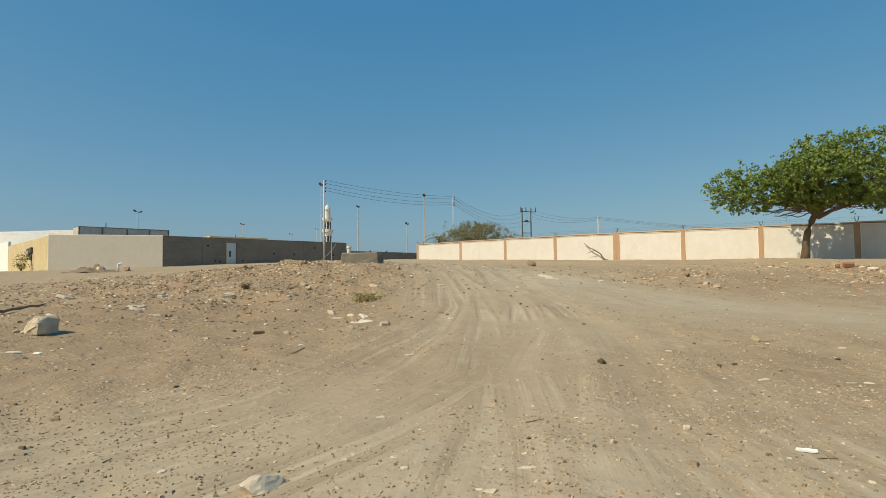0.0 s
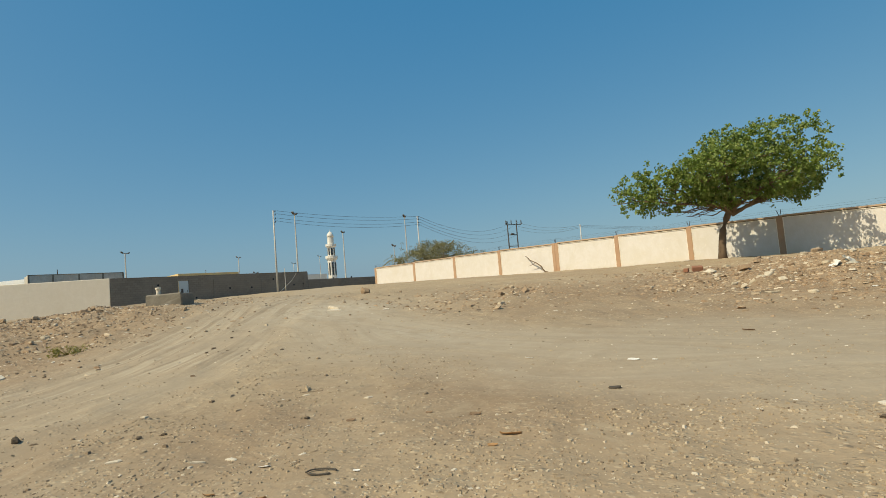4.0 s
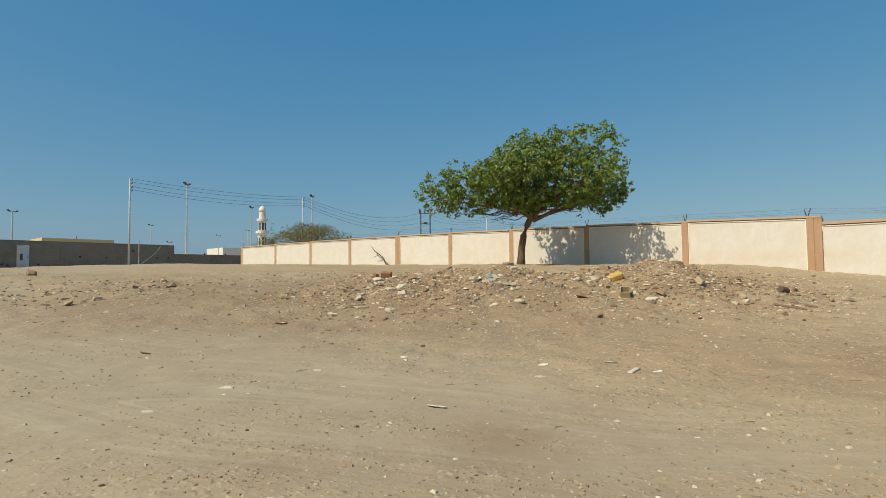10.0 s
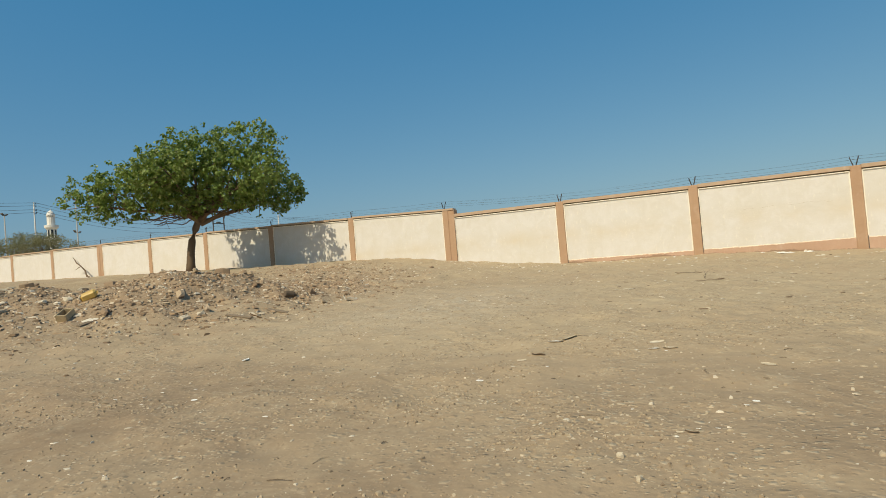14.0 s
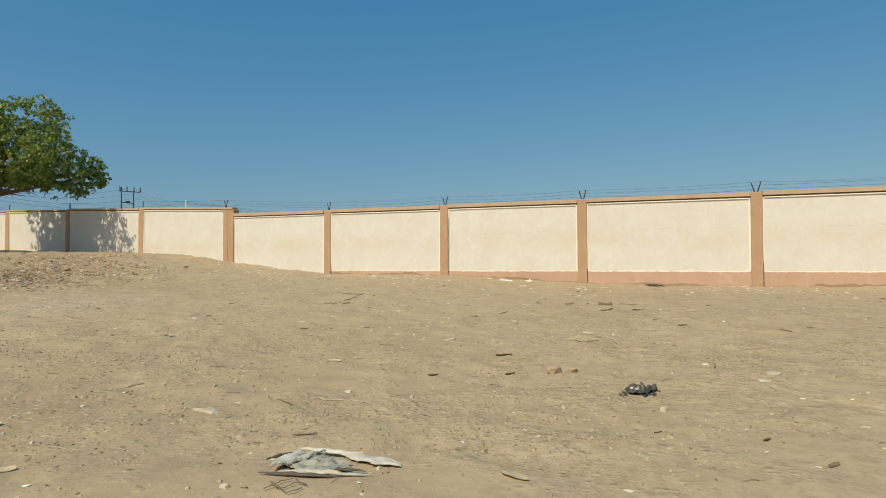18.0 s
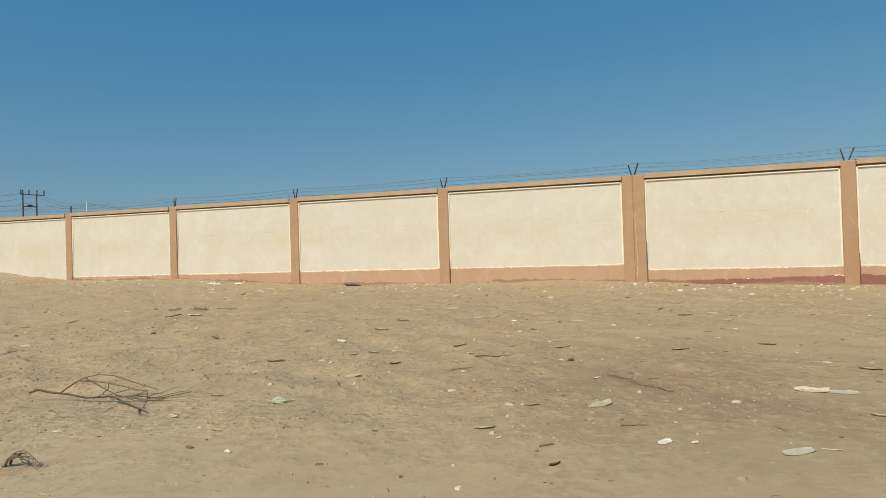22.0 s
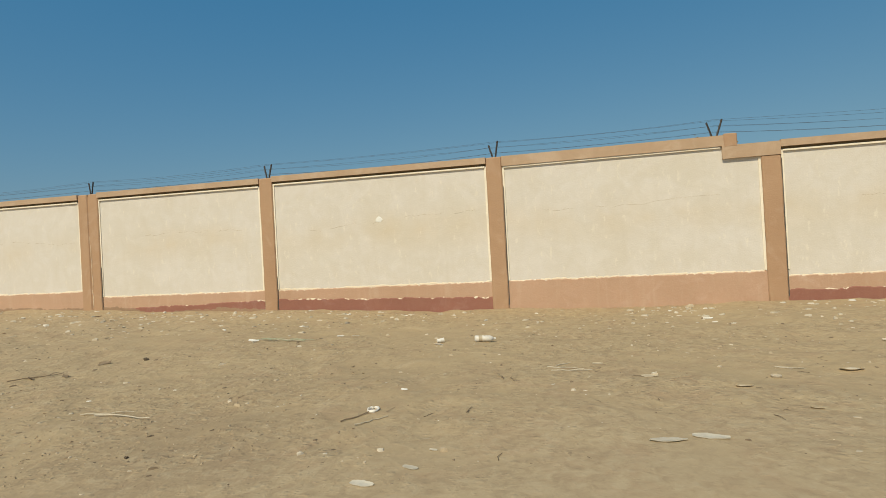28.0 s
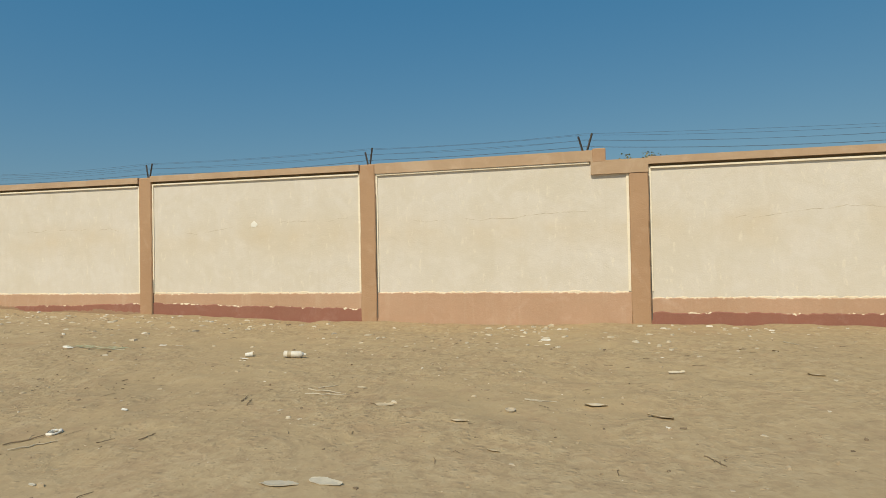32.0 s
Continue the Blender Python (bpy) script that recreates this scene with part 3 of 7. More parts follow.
    brown = np.clip(swell(x, y, (8.9, 0.8, 2.2, 2.2, 0.6)) + swell(x, y, (19.6, -9.2, 2.6, 2.6, 0.8)) + swell(x, y, (18.6, -12.6, 2.0, 2.0, 0.4)) + swell(x, y, (30.2, -31.8, 2.4, 2.4, 0.2)) + swell(x, y, (32.4, -36.2, 2.0, 1.4, 0.32)) + swell(x, y, (21.6, -15.4, 2.2, 2.6, 0.65)) + swell(x, y, (29.0, -28.2, 1.7, 1.7, 0.75)) + swell(x, y, (24.6, -16.0, 2.0, 2.0, 0.2)) + swell(x, y, (6.8, 2.6, 2.6, 1.9, 0.32)) + swell(x, y, (5.4, 1.8, 1.3, 1.0, 0.4)) + swell(x, y, (14.6, -5.2, 2.6, 1.8, 0.55)) + swell(x, y, (20.2, -0.6, 3.4, 2.6, 0.6)) + swell(x, y, (17.6, 4.6, 3.4, 3.6, 0.75)) + swell(x, y, (22.5, 3.0, 4.0, 3.5, 0.5)) + swell(x, y, (2.6, 9.6, 2.4, 2.2, 0.4)) + swell(x, y, (4.3, 5.4, 1.8, 1.6, 0.4)) + swell(x, y, (6.0, 11.0, 4.0, 3.0, 0.5)), 0, 1) * (0.45 + 1.1 * vnoise(x, y, 0.8, 7))
    warm = step((-6.5 - y + 4 * (vnoise(x, y, 2.6, 4) - 0.5)) / 1.4) * step((x - 15.5 + 0.5 * y + 6) / 1.2)
    return track, rubble, ash, red, sand, np.where(hill > flat, lane, np.abs(d2)), dull, rut, loose, driven, soft, brown, warm


def ground(x, y, covers=None):
    """Height of the ground with humps, ruts and crumbs."""
    x, y = np.asarray(x, float), np.asarray(y, float)
    cov = cover(x, y) if covers is None else covers
    track, rubble, rut, loose, soft = cov[0], cov[1], cov[7], cov[8], cov[10]
    near = np.exp(-np.maximum(0, np.hypot(x - 18, y + 10) - 45) / 15)
    z = land(x, y) + (vnoise(x, y, 3.4, 0) - 0.5) * 0.10 * near
    z = z + (vnoise(x, y, 0.95, 1) - 0.5) * (0.05 * loose + 0.20 * rubble) * near
    z = z + (vnoise(x, y, 0.38, 4) - 0.5) * (0.042 * loose + 0.13 * rubble) * near
    trodden = np.clip((vnoise(x, y, 1.3, 5) - 0.4) * 4, 0, 1)
    z = z + (vnoise(x, y, 0.25, 6) - 0.5) * (0.036 + 0.022 * soft * trodden) * loose * near
    z = z - np.clip((vnoise(x, y, 0.30, 3) - 0.62) * 4, 0, 1) * 0.026 * soft * trodden * loose * near
    d = wheel_lane(x, y)
    rim = band(np.abs(d - 0.46), 0.12, 0.05) * vnoise(x, y, 0.5, 2) * step((15 - y) / 3)
    return z + (0.03 * rim - 0.025 * rut) * near


def gz(x, y):
    return float(ground(np.array([x]), np.array([y]))[0])


def sheet_mesh(name, xs, ys, zfun):
    X, Y = np.meshgrid(xs, ys)
    cov = cover(X, Y)
    Z = zfun(X, Y, cov)
    nx, ny = len(xs), len(ys)
    me = bpy.data.meshes.new(name)
    me.vertices.add(nx * ny)
    me.vertices.foreach_set("co", np.stack([X, Y, Z], -1).astype(np.float32).ravel())
    i = (np.arange(ny - 1)[:, None] * nx + np.arange(nx - 1)[None]).ravel()
    quads = np.stack([i, i + 1, i + nx + 1, i + nx], 1).astype(np.int32)
    me.loops.add(quads.size)
    me.loops.foreach_set("vertex_index", quads.ravel())
    me.polygons.add(len(quads))
    me.polygons.foreach_set("loop_start", np.arange(0, quads.size, 4, dtype=np.int32))
    me.update(calc_edges=True)
    me.polygons.foreach_set("use_smooth", np.ones(len(quads), bool))
    for key, a in zip(("track", "rubble", "ash", "red", "sand", "lane", "dull", "rut", "loose", "driven", "soft", "brown", "warm"), cov):
        at = me.attributes.new(key, "FLOAT", "POINT")
        at.data.foreach_set("value", a.astype(np.float32).ravel())
    me.validate()
    return me


def graded(lo, hi, fine, reach):
    mid = list(np.arange(lo, hi + fine / 2, fine))
    out, d, v = [], fine, 0.0
    while v < reach:
        d *= 1.13
        v += d
        out.append(v)
    return np.array([lo - a for a in reversed(out)] + mid + [hi + a for a in out])


XS = graded(-3.0, 41.0, 0.085, 2600.0)
YS = graded(-50.0, 18.0, 0.085, 2600.0)
earth = new("ground", sheet_mesh("ground", XS, YS, ground))
earth.data.materials.append(M_GROUND)
tagged(earth, "dry stony desert ground with wheel tracks and litter", "ground", kind="structure")


# ---- building helpers ----
def mesh_of(name, bm_or_data, mat, smooth=False):
    me = bpy.data.meshes.new(name)
    if isinstance(bm_or_data, tuple):
        me.from_pydata(*bm_or_data)
    else:
        bm_or_data.to_mesh(me)
        bm_or_data.free()
    if mat:
        me.materials.append(mat)
    if smooth:
        me.polygons.foreach_set("use_smooth", np.ones(len(me.polygons), bool))
    me.update()
    return me


def part(name, bm, mat, parent, label="", smooth=False):
    ob = new(name, mesh_of(name, bm, mat, smooth))
    ob.parent = parent
    if label:
        tagged(ob, label)
    return ob


def thing(name, m, label, category, bm=None, mat=None, group="", kind="", smooth=False):
    ob = new(name, mesh_of(name, bm, mat, smooth) if bm is not None else None)
    ob.matrix_world = m
    return tagged(ob, label, category, group, kind)


def box(bm, sx, sy, sz, x=0, y=0, z=0, bev=0.0, rz=0.0):
    """A box with its base centre at x, y, z; edges bevelled."""
    r = bmesh.ops.create_cube(bm, size=1.0)
    vs = r["verts"]
    bmesh.ops.scale(bm, vec=(sx, sy, sz), verts=vs)
    if rz:
        bmesh.ops.rotate(bm, verts=vs, cent=(0, 0, 0), matrix=Matrix.Rotation(radians(rz), 3, "Z"))
    bmesh.ops.translate(bm, vec=(x, y, z + sz / 2), verts=vs)
    if bev:
        es = list({e for v in vs for e in v.link_edges})
        bmesh.ops.bevel(bm, geom=es, offset=bev, segments=1, affect="EDGES", profile=0.5)
    return vs


def box_bm(*a, **k):
    bm = bmesh.new()
    box(bm, *a, **k)
    return bm


def tube_data(paths, sides=6):
    """Tapered tubes along polylines: paths of (points, radii). Returns pydata."""
    V, Fc = [], []
    for pts, rad in paths:
        pts = [Vector(p) for p in pts]
        base = len(V)
        for k, p in enumerate(pts):
            d = (pts[min(k + 1, len(pts) - 1)] - pts[max(k - 1, 0)]).normalized()
            u = d.orthogonal().normalized() if abs(d.z) > 0.95 else d.cross(Vector((0, 0, 1))).normalized()
            v = d.cross(u)
            for s in range(sides):
                a = 2 * math.pi * s / sides
                V.append(tuple(p + (u * math.cos(a) + v * math.sin(a)) * rad[k]))
        for k in range(len(pts) - 1):
            for s in range(sides):
                a, b = base + k * sides + s, base + k * sides + (s + 1) % sides
                Fc.append((a, b, b + sides, a + sides))
        Fc.append(tuple(base + s for s in reversed(range(sides))))
        Fc.append(tuple(base + (len(pts) - 1) * sides + s for s in range(sides)))
    return V, [], Fc


def lathe(bm, profile, sides=16):
    """A turned shape about z from (radius, height) pairs."""
    rings = []
    for r, z in profile:
        rings.append([bm.verts.new((r * math.cos(2 * math.pi * s / sides), r * math.sin(2 * math.pi * s / sides), z)) for s in range(sides)])
    for a, b in zip(rings, rings[1:]):
        for s in range(sides):
            bm.faces.new((a[s], a[(s + 1) % sides], b[(s + 1) % sides], b[s]))
    bm.faces.new(list(reversed(rings[0])))
    bm.faces.new(rings[-1])
    return bm


def lathe_bm(profile, sides=16):
    return lathe(bmesh.new(), profile, sides)


# ---- the long boundary wall ----
PILLARS = [46.1, 39.7, 34.0, 28.55, 22.9, 17.75, 12.75, 7.7, 2.45, -2.85, -7.75, -12.62, -17.42, -22.37, -27.53, -32.22, -37.17, -41.99, -46.9, -51.8, -56.7]
WIDE = {4, 9, 14, 19}


def wall_x(y):
    return 39.53 + 0.036 * max(0.0, y + 2.85)


def coping_top(y):
    if y > -2.85:
        u = y + 2.6
        return 3.80 + 0.0365 * u - 0.00033 * u * u
    return (3.49 - 0.0024 * (-2.85 - y)) if y > -41.3 else 3.22


wall = thing("wall_boundary", pose(0, 0, 0), "long cream rendered boundary wall with terracotta pillars and coping", "wall", kind="structure")


def slab_between(y0, y1, x0, x1, zf0, zf1, cuts=1):
    """A wall slab from y0 to y1, x0 (front) to x1 (back), between two height functions."""
    bm = bmesh.new()
    rows = []
    for k in range(cuts + 1):
        y = y0 + (y1 - y0) * k / cuts
        sx = wall_x(y) - 39.53
        rows.append([bm.verts.new((x0 + sx, y, zf0(y))), bm.verts.new((x1 + sx, y, zf0(y))), bm.verts.new((x1 + sx, y, zf1(y))), bm.verts.new((x0 + sx, y, zf1(y)))])
    for a, b in zip(rows, rows[1:]):
        for s in range(4):
            bm.faces.new((a[s], a[(s + 1) % 4], b[(s + 1) % 4], b[s]))
    bm.faces.new(list(reversed(rows[0])))
    bm.faces.new(rows[-1])
    bmesh.ops.recalc_face_normals(bm, faces=bm.faces)
    return bm


def ragged(y0, y1, x0, x1, z0, ztop, rough, seed, steps=150):
    """A strip whose upper edge is ragged, like paint worn away; the edge is rounded back to the wall."""
    rnd = random.Random(seed)
    bm, rows, drift = bmesh.new(), [], 0.0
    for k in range(steps + 1):
        y = y0 + (y1 - y0) * k / steps
        drift = 0.8 * drift + rnd.uniform(-1, 1) * rough * 0.8
        z = ztop(y) + drift + (rnd.uniform(-2.6, 0.6) if rnd.random() < 0.3 else rnd.uniform(-0.4, 0.4)) * rough
        rows.append([bm.verts.new(c) for c in ((x0, y, z0), (x0, y, z - 0.012), (x0 + (x1 - x0) * 0.45, y, z), (x1, y, z + 0.004))])
    for a, b in zip(rows, rows[1:]):
        for s in range(3):
            bm.faces.new((a[s], b[s], b[s + 1], a[s + 1]))
    bmesh.ops.recalc_face_normals(bm, faces=bm.faces)
    return bm


FRONT = 39.53
for k, (ya, yb) in enumerate(zip(PILLARS, PILLARS[1:])):
    ha, hb = (0.28 if k in WIDE else 0.155), (0.28 if k + 1 in WIDE else 0.155)
    top_y, low_y = ya - ha, yb + hb
    mid = (ya + yb) / 2
    # each bay's coping runs straight; small steps show at the pillars of the sloping half
    if k == 16:
        part("panel", slab_between(low_y - 0.02, -41.28, FRONT + 0.05, FRONT + 0.22, lambda y: -0.4, lambda y: 2.99), M_CREAM, wall)
        part("panel", slab_between(-41.28, top_y + 0.02, FRONT + 0.05, FRONT + 0.22, lambda y: -0.4, lambda y: 3.23), M_CREAM, wall)
        part("coping", slab_between(low_y - 2 * hb, -41.22, FRONT - 0.012, FRONT + 0.29, lambda y: 2.99, lambda y: 3.222, 4), M_COPE, wall)
        part("coping", slab_between(-41.40, top_y, FRONT - 0.004, FRONT + 0.284, lambda y: 3.215, lambda y: 3.405, 4), M_COPE, wall)
    else:
        za, zb = coping_top(ya - 0.01) + 0.02, coping_top(yb + 0.01) - (0.02 if k < 9 else 0.0)

        def line(y, ya=ya, yb=yb, za=za, zb=zb):
            return zb + (za - zb) * (y - yb) / (ya - yb)
        thick = 0.15 if k < 9 else 0.19
        part("panel", slab_between(low_y - 0.02, top_y + 0.02, FRONT + 0.05, FRONT + 0.22, lambda y: -0.4, lambda y, f=line, t=thick: f(y) - t + 0.02, 3), M_CREAM, wall)
        start = low_y - 2 * hb + 0.03 if k == 8 else low_y
        part("coping", slab_between(start, top_y, FRONT - 0.025, FRONT + 0.28, lambda y, f=line, t=thick: f(y) - t + 0.07, line, 6), M_COPE, wall)
        # recessed fillet, coloured dark to deepen the coping's shadow line
        part("drip_fillet", slab_between(start, top_y, FRONT + 0.044, FRONT + 0.26, lambda y, f=line, t=thick: f(y) - t + 0.02, lambda y, f=line, t=thick: f(y) - t + 0.07, 6), M_DRIP_SHADE, wall, "drip groove with the coping's shadow put into its dark colour")
    # pale plaster bead round the panel, under the dark drip and beside the posts
    rnd = random.Random(900 + k)
    foot = (1.15 if yb > -28 else 1.0) + 0.02 if k >= 10 else -0.3
    head = (lambda y: 2.985 if y < -41.3 else 3.211) if k == 16 else (lambda y, f=line, t=thick: f(y) - t + 0.026)
    for yy in (top_y, low_y):
        sg = -1 if yy == top_y else 1
        ys = sorted((yy + sg * 0.002, yy + sg * rnd.uniform(0.03, 0.042)))
        part("side_bead", slab_between(ys[0], ys[1], FRONT + 0.03, FRONT + 0.06, lambda y, z=foot: z, head), M_BEAD, wall, "pale plaster bead beside the post")
    part("top_bead", slab_between(-41.2 if k == 16 else low_y + 0.03, top_y - 0.03, FRONT + 0.014, FRONT + 0.06, lambda y, h=head: h(y) - 0.028, head, 4), M_BEAD, wall, "pale plaster bead under the coping")
    if k >= 10:
        lift = 1.15 if yb > -28 else (1.0 if yb > -42.2 else 0.905)
        part("plinth", ragged(low_y, top_y, FRONT + 0.032, FRONT + 0.051, -0.4, lambda y, h=lift: h, 0.007, 40 + k), M_PLINTH, wall, "faded terracotta painted plinth")
        part("whitewash_edge", ragged(low_y, top_y, FRONT + 0.042, FRONT + 0.0505, 0.3, lambda y, h=lift: h + 0.022, 0.009, 140 + k), M_EDGE, wall, "ragged old whitewash line")
    if 10 <= k <= 14:
        part("dirty_foot", ragged(low_y, top_y, FRONT + 0.02, FRONT + 0.033, -0.4, lambda y, q=rnd.uniform(0, 6): gz(39.4, y) + 0.045 + 0.035 * math.sin(y * 1.9 + q), 0.012, 680 + k, 110), M_DAMP, wall, "dirty flaking paint at the wall foot")
    if k in (14, 15, 17, 18):
        lo, hi = {14: (0.70, 0.80), 15: (0.81, 0.71), 17: (0.67, 0.65), 18: (0.68, 0.70)}[k]
        part("flaked_edge", ragged(low_y, top_y, FRONT + 0.026, FRONT + 0.0328, 0.2, lambda y, a=top_y, b=low_y, lo=lo, hi=hi: lo - 0.012 + (hi - lo) * (a - y) / (a - b), 0.017, 380 + k), M_EDGE, wall, "flaking white edge of old paint")
        part("red_band", ragged(low_y, top_y, FRONT + 0.022, FRONT + 0.033, -0.4, lambda y, a=top_y, b=low_y, lo=lo, hi=hi: lo + (hi - lo) * (a - y) / (a - b), 0.011, 80 + k, 80), M_MAROON, wall, "peeling maroon paint band")

for k, y in enumerate(PILLARS):
    half = 0.28 if k in WIDE else 0.155
    top = coping_top(y - 0.2) - 0.004 if k != 17 else 2.995
    if k == 9:
        top = 3.70
    bm = bmesh.new()
    rnd = random.Random(k)
    box(bm, 0.34, half * 2, top + 0.5, 0, 0, -0.5, 0.018)
    if k not in WIDE:
        tall = [e for e in bm.edges if e.calc_length() > 1.0]
        bmesh.ops.subdivide_edges(bm, edges=tall, cuts=22, use_grid_fill=True)
        for v in bm.verts:
            if -0.4 < v.co.z < top - 0.05:
                v.co += Vector((rnd.uniform(-1, 1) * 0.003, rnd.uniform(-1, 1) * 0.006, rnd.uniform(-1, 1) * 0.03))
    if k in WIDE:
        # two posts side by side, parted by a joint
        bmesh.ops.delete(bm, geom=list(bm.verts), context="VERTS")
        box(bm, 0.34, half - 0.008, top + 0.5, 0, half / 2 + 0.004, -0.5, 0.018)
        box(bm, 0.335, half - 0.008, top + 0.5, 0.002, -half / 2 - 0.004, -0.5, 0.018)
        box(bm, 0.30, 0.05, top + 0.45, 0, 0, -0.5)
    p = part("pillar", bm, M_TERRA, wall)
    p.location = (wall_x(y) + 0.17, y, 0)

# open joints where the plaster has shrunk from the posts
for k in range(9, 20):
    rnd = random.Random(520 + k)
    half = 0.28 if k in WIDE else 0.155
    z1 = rnd.choice((0.5, 0.9, 2.3)) + rnd.uniform(-0.1, 0.3)
    part("open_joint", box_bm(0.006, 0.013, z1, FRONT + 0.019, PILLARS[k] - half - 0.007, 0.55), M_DARKSTEEL, wall, "dark open joint beside the post")

# cast shoulder where the coping steps down past the last near pillar
part("coping_end", box_bm(0.30, 0.22, 0.24, FRONT + 0.135, -41.36, 3.19, 0.015), M_TERRA, wall)

# horizontal hairline cracks across the plaster of the nearer bays
for k in range(11, 18):
    ya, yb = PILLARS[k], PILLARS[k + 1]
    rnd = random.Random(200 + k)
    y, z, pts = yb + rnd.uniform(0.4, 0.9), 2.36 + rnd.uniform(-0.08, 0.08), []
    while y < ya - rnd.uniform(0.5, 1.4):
        pts.append((FRONT + 0.0496, y, z))
        y += rnd.uniform(0.04, 0.14)
        z += rnd.uniform(-0.03, 0.031)
        if rnd.random() < 0.08 and len(pts) > 3:
            part("render_crack", tube_data([(pts, [rnd.uniform(0.0006, 0.003) for _ in pts])], 4), M_CRACK, wall, "hairline crack in the render")
            pts = []
            y += rnd.uniform(0.1, 0.35)
            z += rnd.uniform(-0.05, 0.05)
    if len(pts) < 2:
        continue
    part("render_crack", tube_data([(pts, [rnd.uniform(0.0006, 0.003) for _ in pts])], 4), M_CRACK, wall, "hairline crack in the render")
# split plaster on the doubled posts
for k in (14, 19):
    rnd = random.Random(260 + k)
    pts, y, z = [], PILLARS[k] - 0.02, 0.75
    while z < 2.5:
        pts.append((FRONT - 0.002, y, z))
        z += rnd.uniform(0.05, 0.14)
        y += rnd.uniform(-0.022, 0.022)
    part("post_crack", tube_data([(pts, [rnd.uniform(0.002, 0.006) for _ in pts])], 4), M_EDGE, wall, "zigzag crack with pale edges")
# a round patch of filler
bm, rnd = lathe_bm([(0.07, 0.0), (0.05, 0.004), (0.0, 0.005)], 14), random.Random(77)
for v in bm.verts:
    v.co.x *= rnd.uniform(0.65, 1.15)
    v.co.y *= rnd.uniform(0.8, 1.3)
part("filler_patch", bm, M_BRIGHT, wall, "pale rubbed filler patch").matrix_world = pose(FRONT + 0.049, -34.75, 2.36, 0, -90, 0)

# forked steel brackets and strands of wire on the coping
ARM, LEAN_A = 0.30, 18


def wire_bracket():
    e = thing("wire_bracket", pose(0, 0, 0), "rusty dark steel V bracket for barbed wire on the wall top", "bracket", group="brackets on the wall")
    for sgn, ln in ((-1, ARM), (1, ARM * 0.92)):
        a = radians(LEAN_A) * sgn
        d = Vector((math.sin(a), 0.05 * sgn, math.cos(a)))
        bm = bmesh.new()
        box(bm, 0.024, 0.005, ln + 0.08, 0, 0.0095, 0)
        box(bm, 0.005, 0.024, ln + 0.08, -0.0095, 0, 0)
        for n in range(3):
            box(bm, 0.032, 0.012, 0.018, 0, 0.01, 0.12 + n * ln * 0.36)
        arm = part("arm", bm, M_DARKSTEEL, e)
        arm.matrix_local = Matrix.Translation((0.02 * sgn, 0, -0.06)) @ Vector((0, 0, 1)).rotation_difference(d).to_matrix().to_4x4()
    return e


first = wire_bracket()
spots = []
for k, y in enumerate(PILLARS):
    yy = y + (0.86 if k == 17 else (0.25 if k == 9 else 0.0))
    z = coping_top(yy) if k != 17 else 3.405
    spots.append((wall_x(yy) + 0.13, yy, z))
first.matrix_world = pose(*spots[0])
for k, s in enumerate(spots[1:]):
    rr = random.Random(k)
    copy_thing(first, pose(*s, 0, rr.uniform(-5, 5), 53 + rr.uniform(-10, 10)))


def strand(a, b, sag, r, n=14):
    a, b = Vector(a), Vector(b)
    pts = [a.lerp(b, i / n) - Vector((0, 0, sag * 4 * (i / n) * (1 - i / n))) for i in range(n + 1)]
    return pts, [r] * len(pts)


for side in (-1, 1):
    for n, hgt in enumerate((0.09, 0.2, 0.3)):
        rr = random.Random(31 * n + side)
        pts = []
        for s_, t_ in zip(spots, spots[1:]):
            off = 0.6 * side * math.sin(radians(LEAN_A)) * hgt
            pts += strand((s_[0] + off, s_[1], s_[2] + hgt), (t_[0] + off, t_[1], t_[2] + hgt), rr.uniform(0.01, 0.08), 0.0, 10)[0][:-1]
        thing("barbed_wire", pose(0, 0, 0), "thin slack strand of barbed wire along the wall top", "wire", tube_data([(pts, [0.0016] * len(pts))], 4), M_WIRE, "wires on the wall")


# ---- the broad tree in front of the wall ----
TREE = (36.2, 9.35)


def leaf_cloud(rnd, clumps, per, size, droop=0.3):
    """Leaves as small folded blades set about the clumps' shells."""
    V, Fc = [], []
    for (c, r) in clumps:
        for _ in range(int(per * r * r / 0.36)):
            d = Vector((rnd.gauss(0, 1), rnd.gauss(0, 1), rnd.gauss(0, 1))).normalized()
            p = Vector(c) + Vector((d.x, d.y, d.z * 0.75)) * r * rnd.uniform(0.35, 1.05) ** 0.6
            n = (d + Vector((rnd.uniform(-1, 1), rnd.uniform(-1, 1), rnd.uniform(-0.2, 1.2))) * 0.9).normalized()
            t = n.orthogonal().normalized()
            t = (Matrix.Rotation(rnd.uniform(0, 6.28), 3, n) @ t + Vector((0, 0, -droop))).normalized()
            s = n.cross(t).normalized()
            L, W = size * rnd.uniform(0.6, 1.25), size * rnd.uniform(0.3, 0.5)
            b = len(V)
            fold = n * W * 0.25
            V += [tuple(p), tuple(p + t * L * 0.45 + s * W + fold), tuple(p + t * L * 0.5 - n * 0.02 * L), tuple(p + t * L * 0.45 - s * W + fold), tuple(p + t * L - n * 0.12 * L)]
            Fc += [(b, b + 1, b + 2), (b, b + 2, b + 3), (b + 2, b + 1, b + 4), (b + 3, b + 2, b + 4)]
    return V, [], Fc


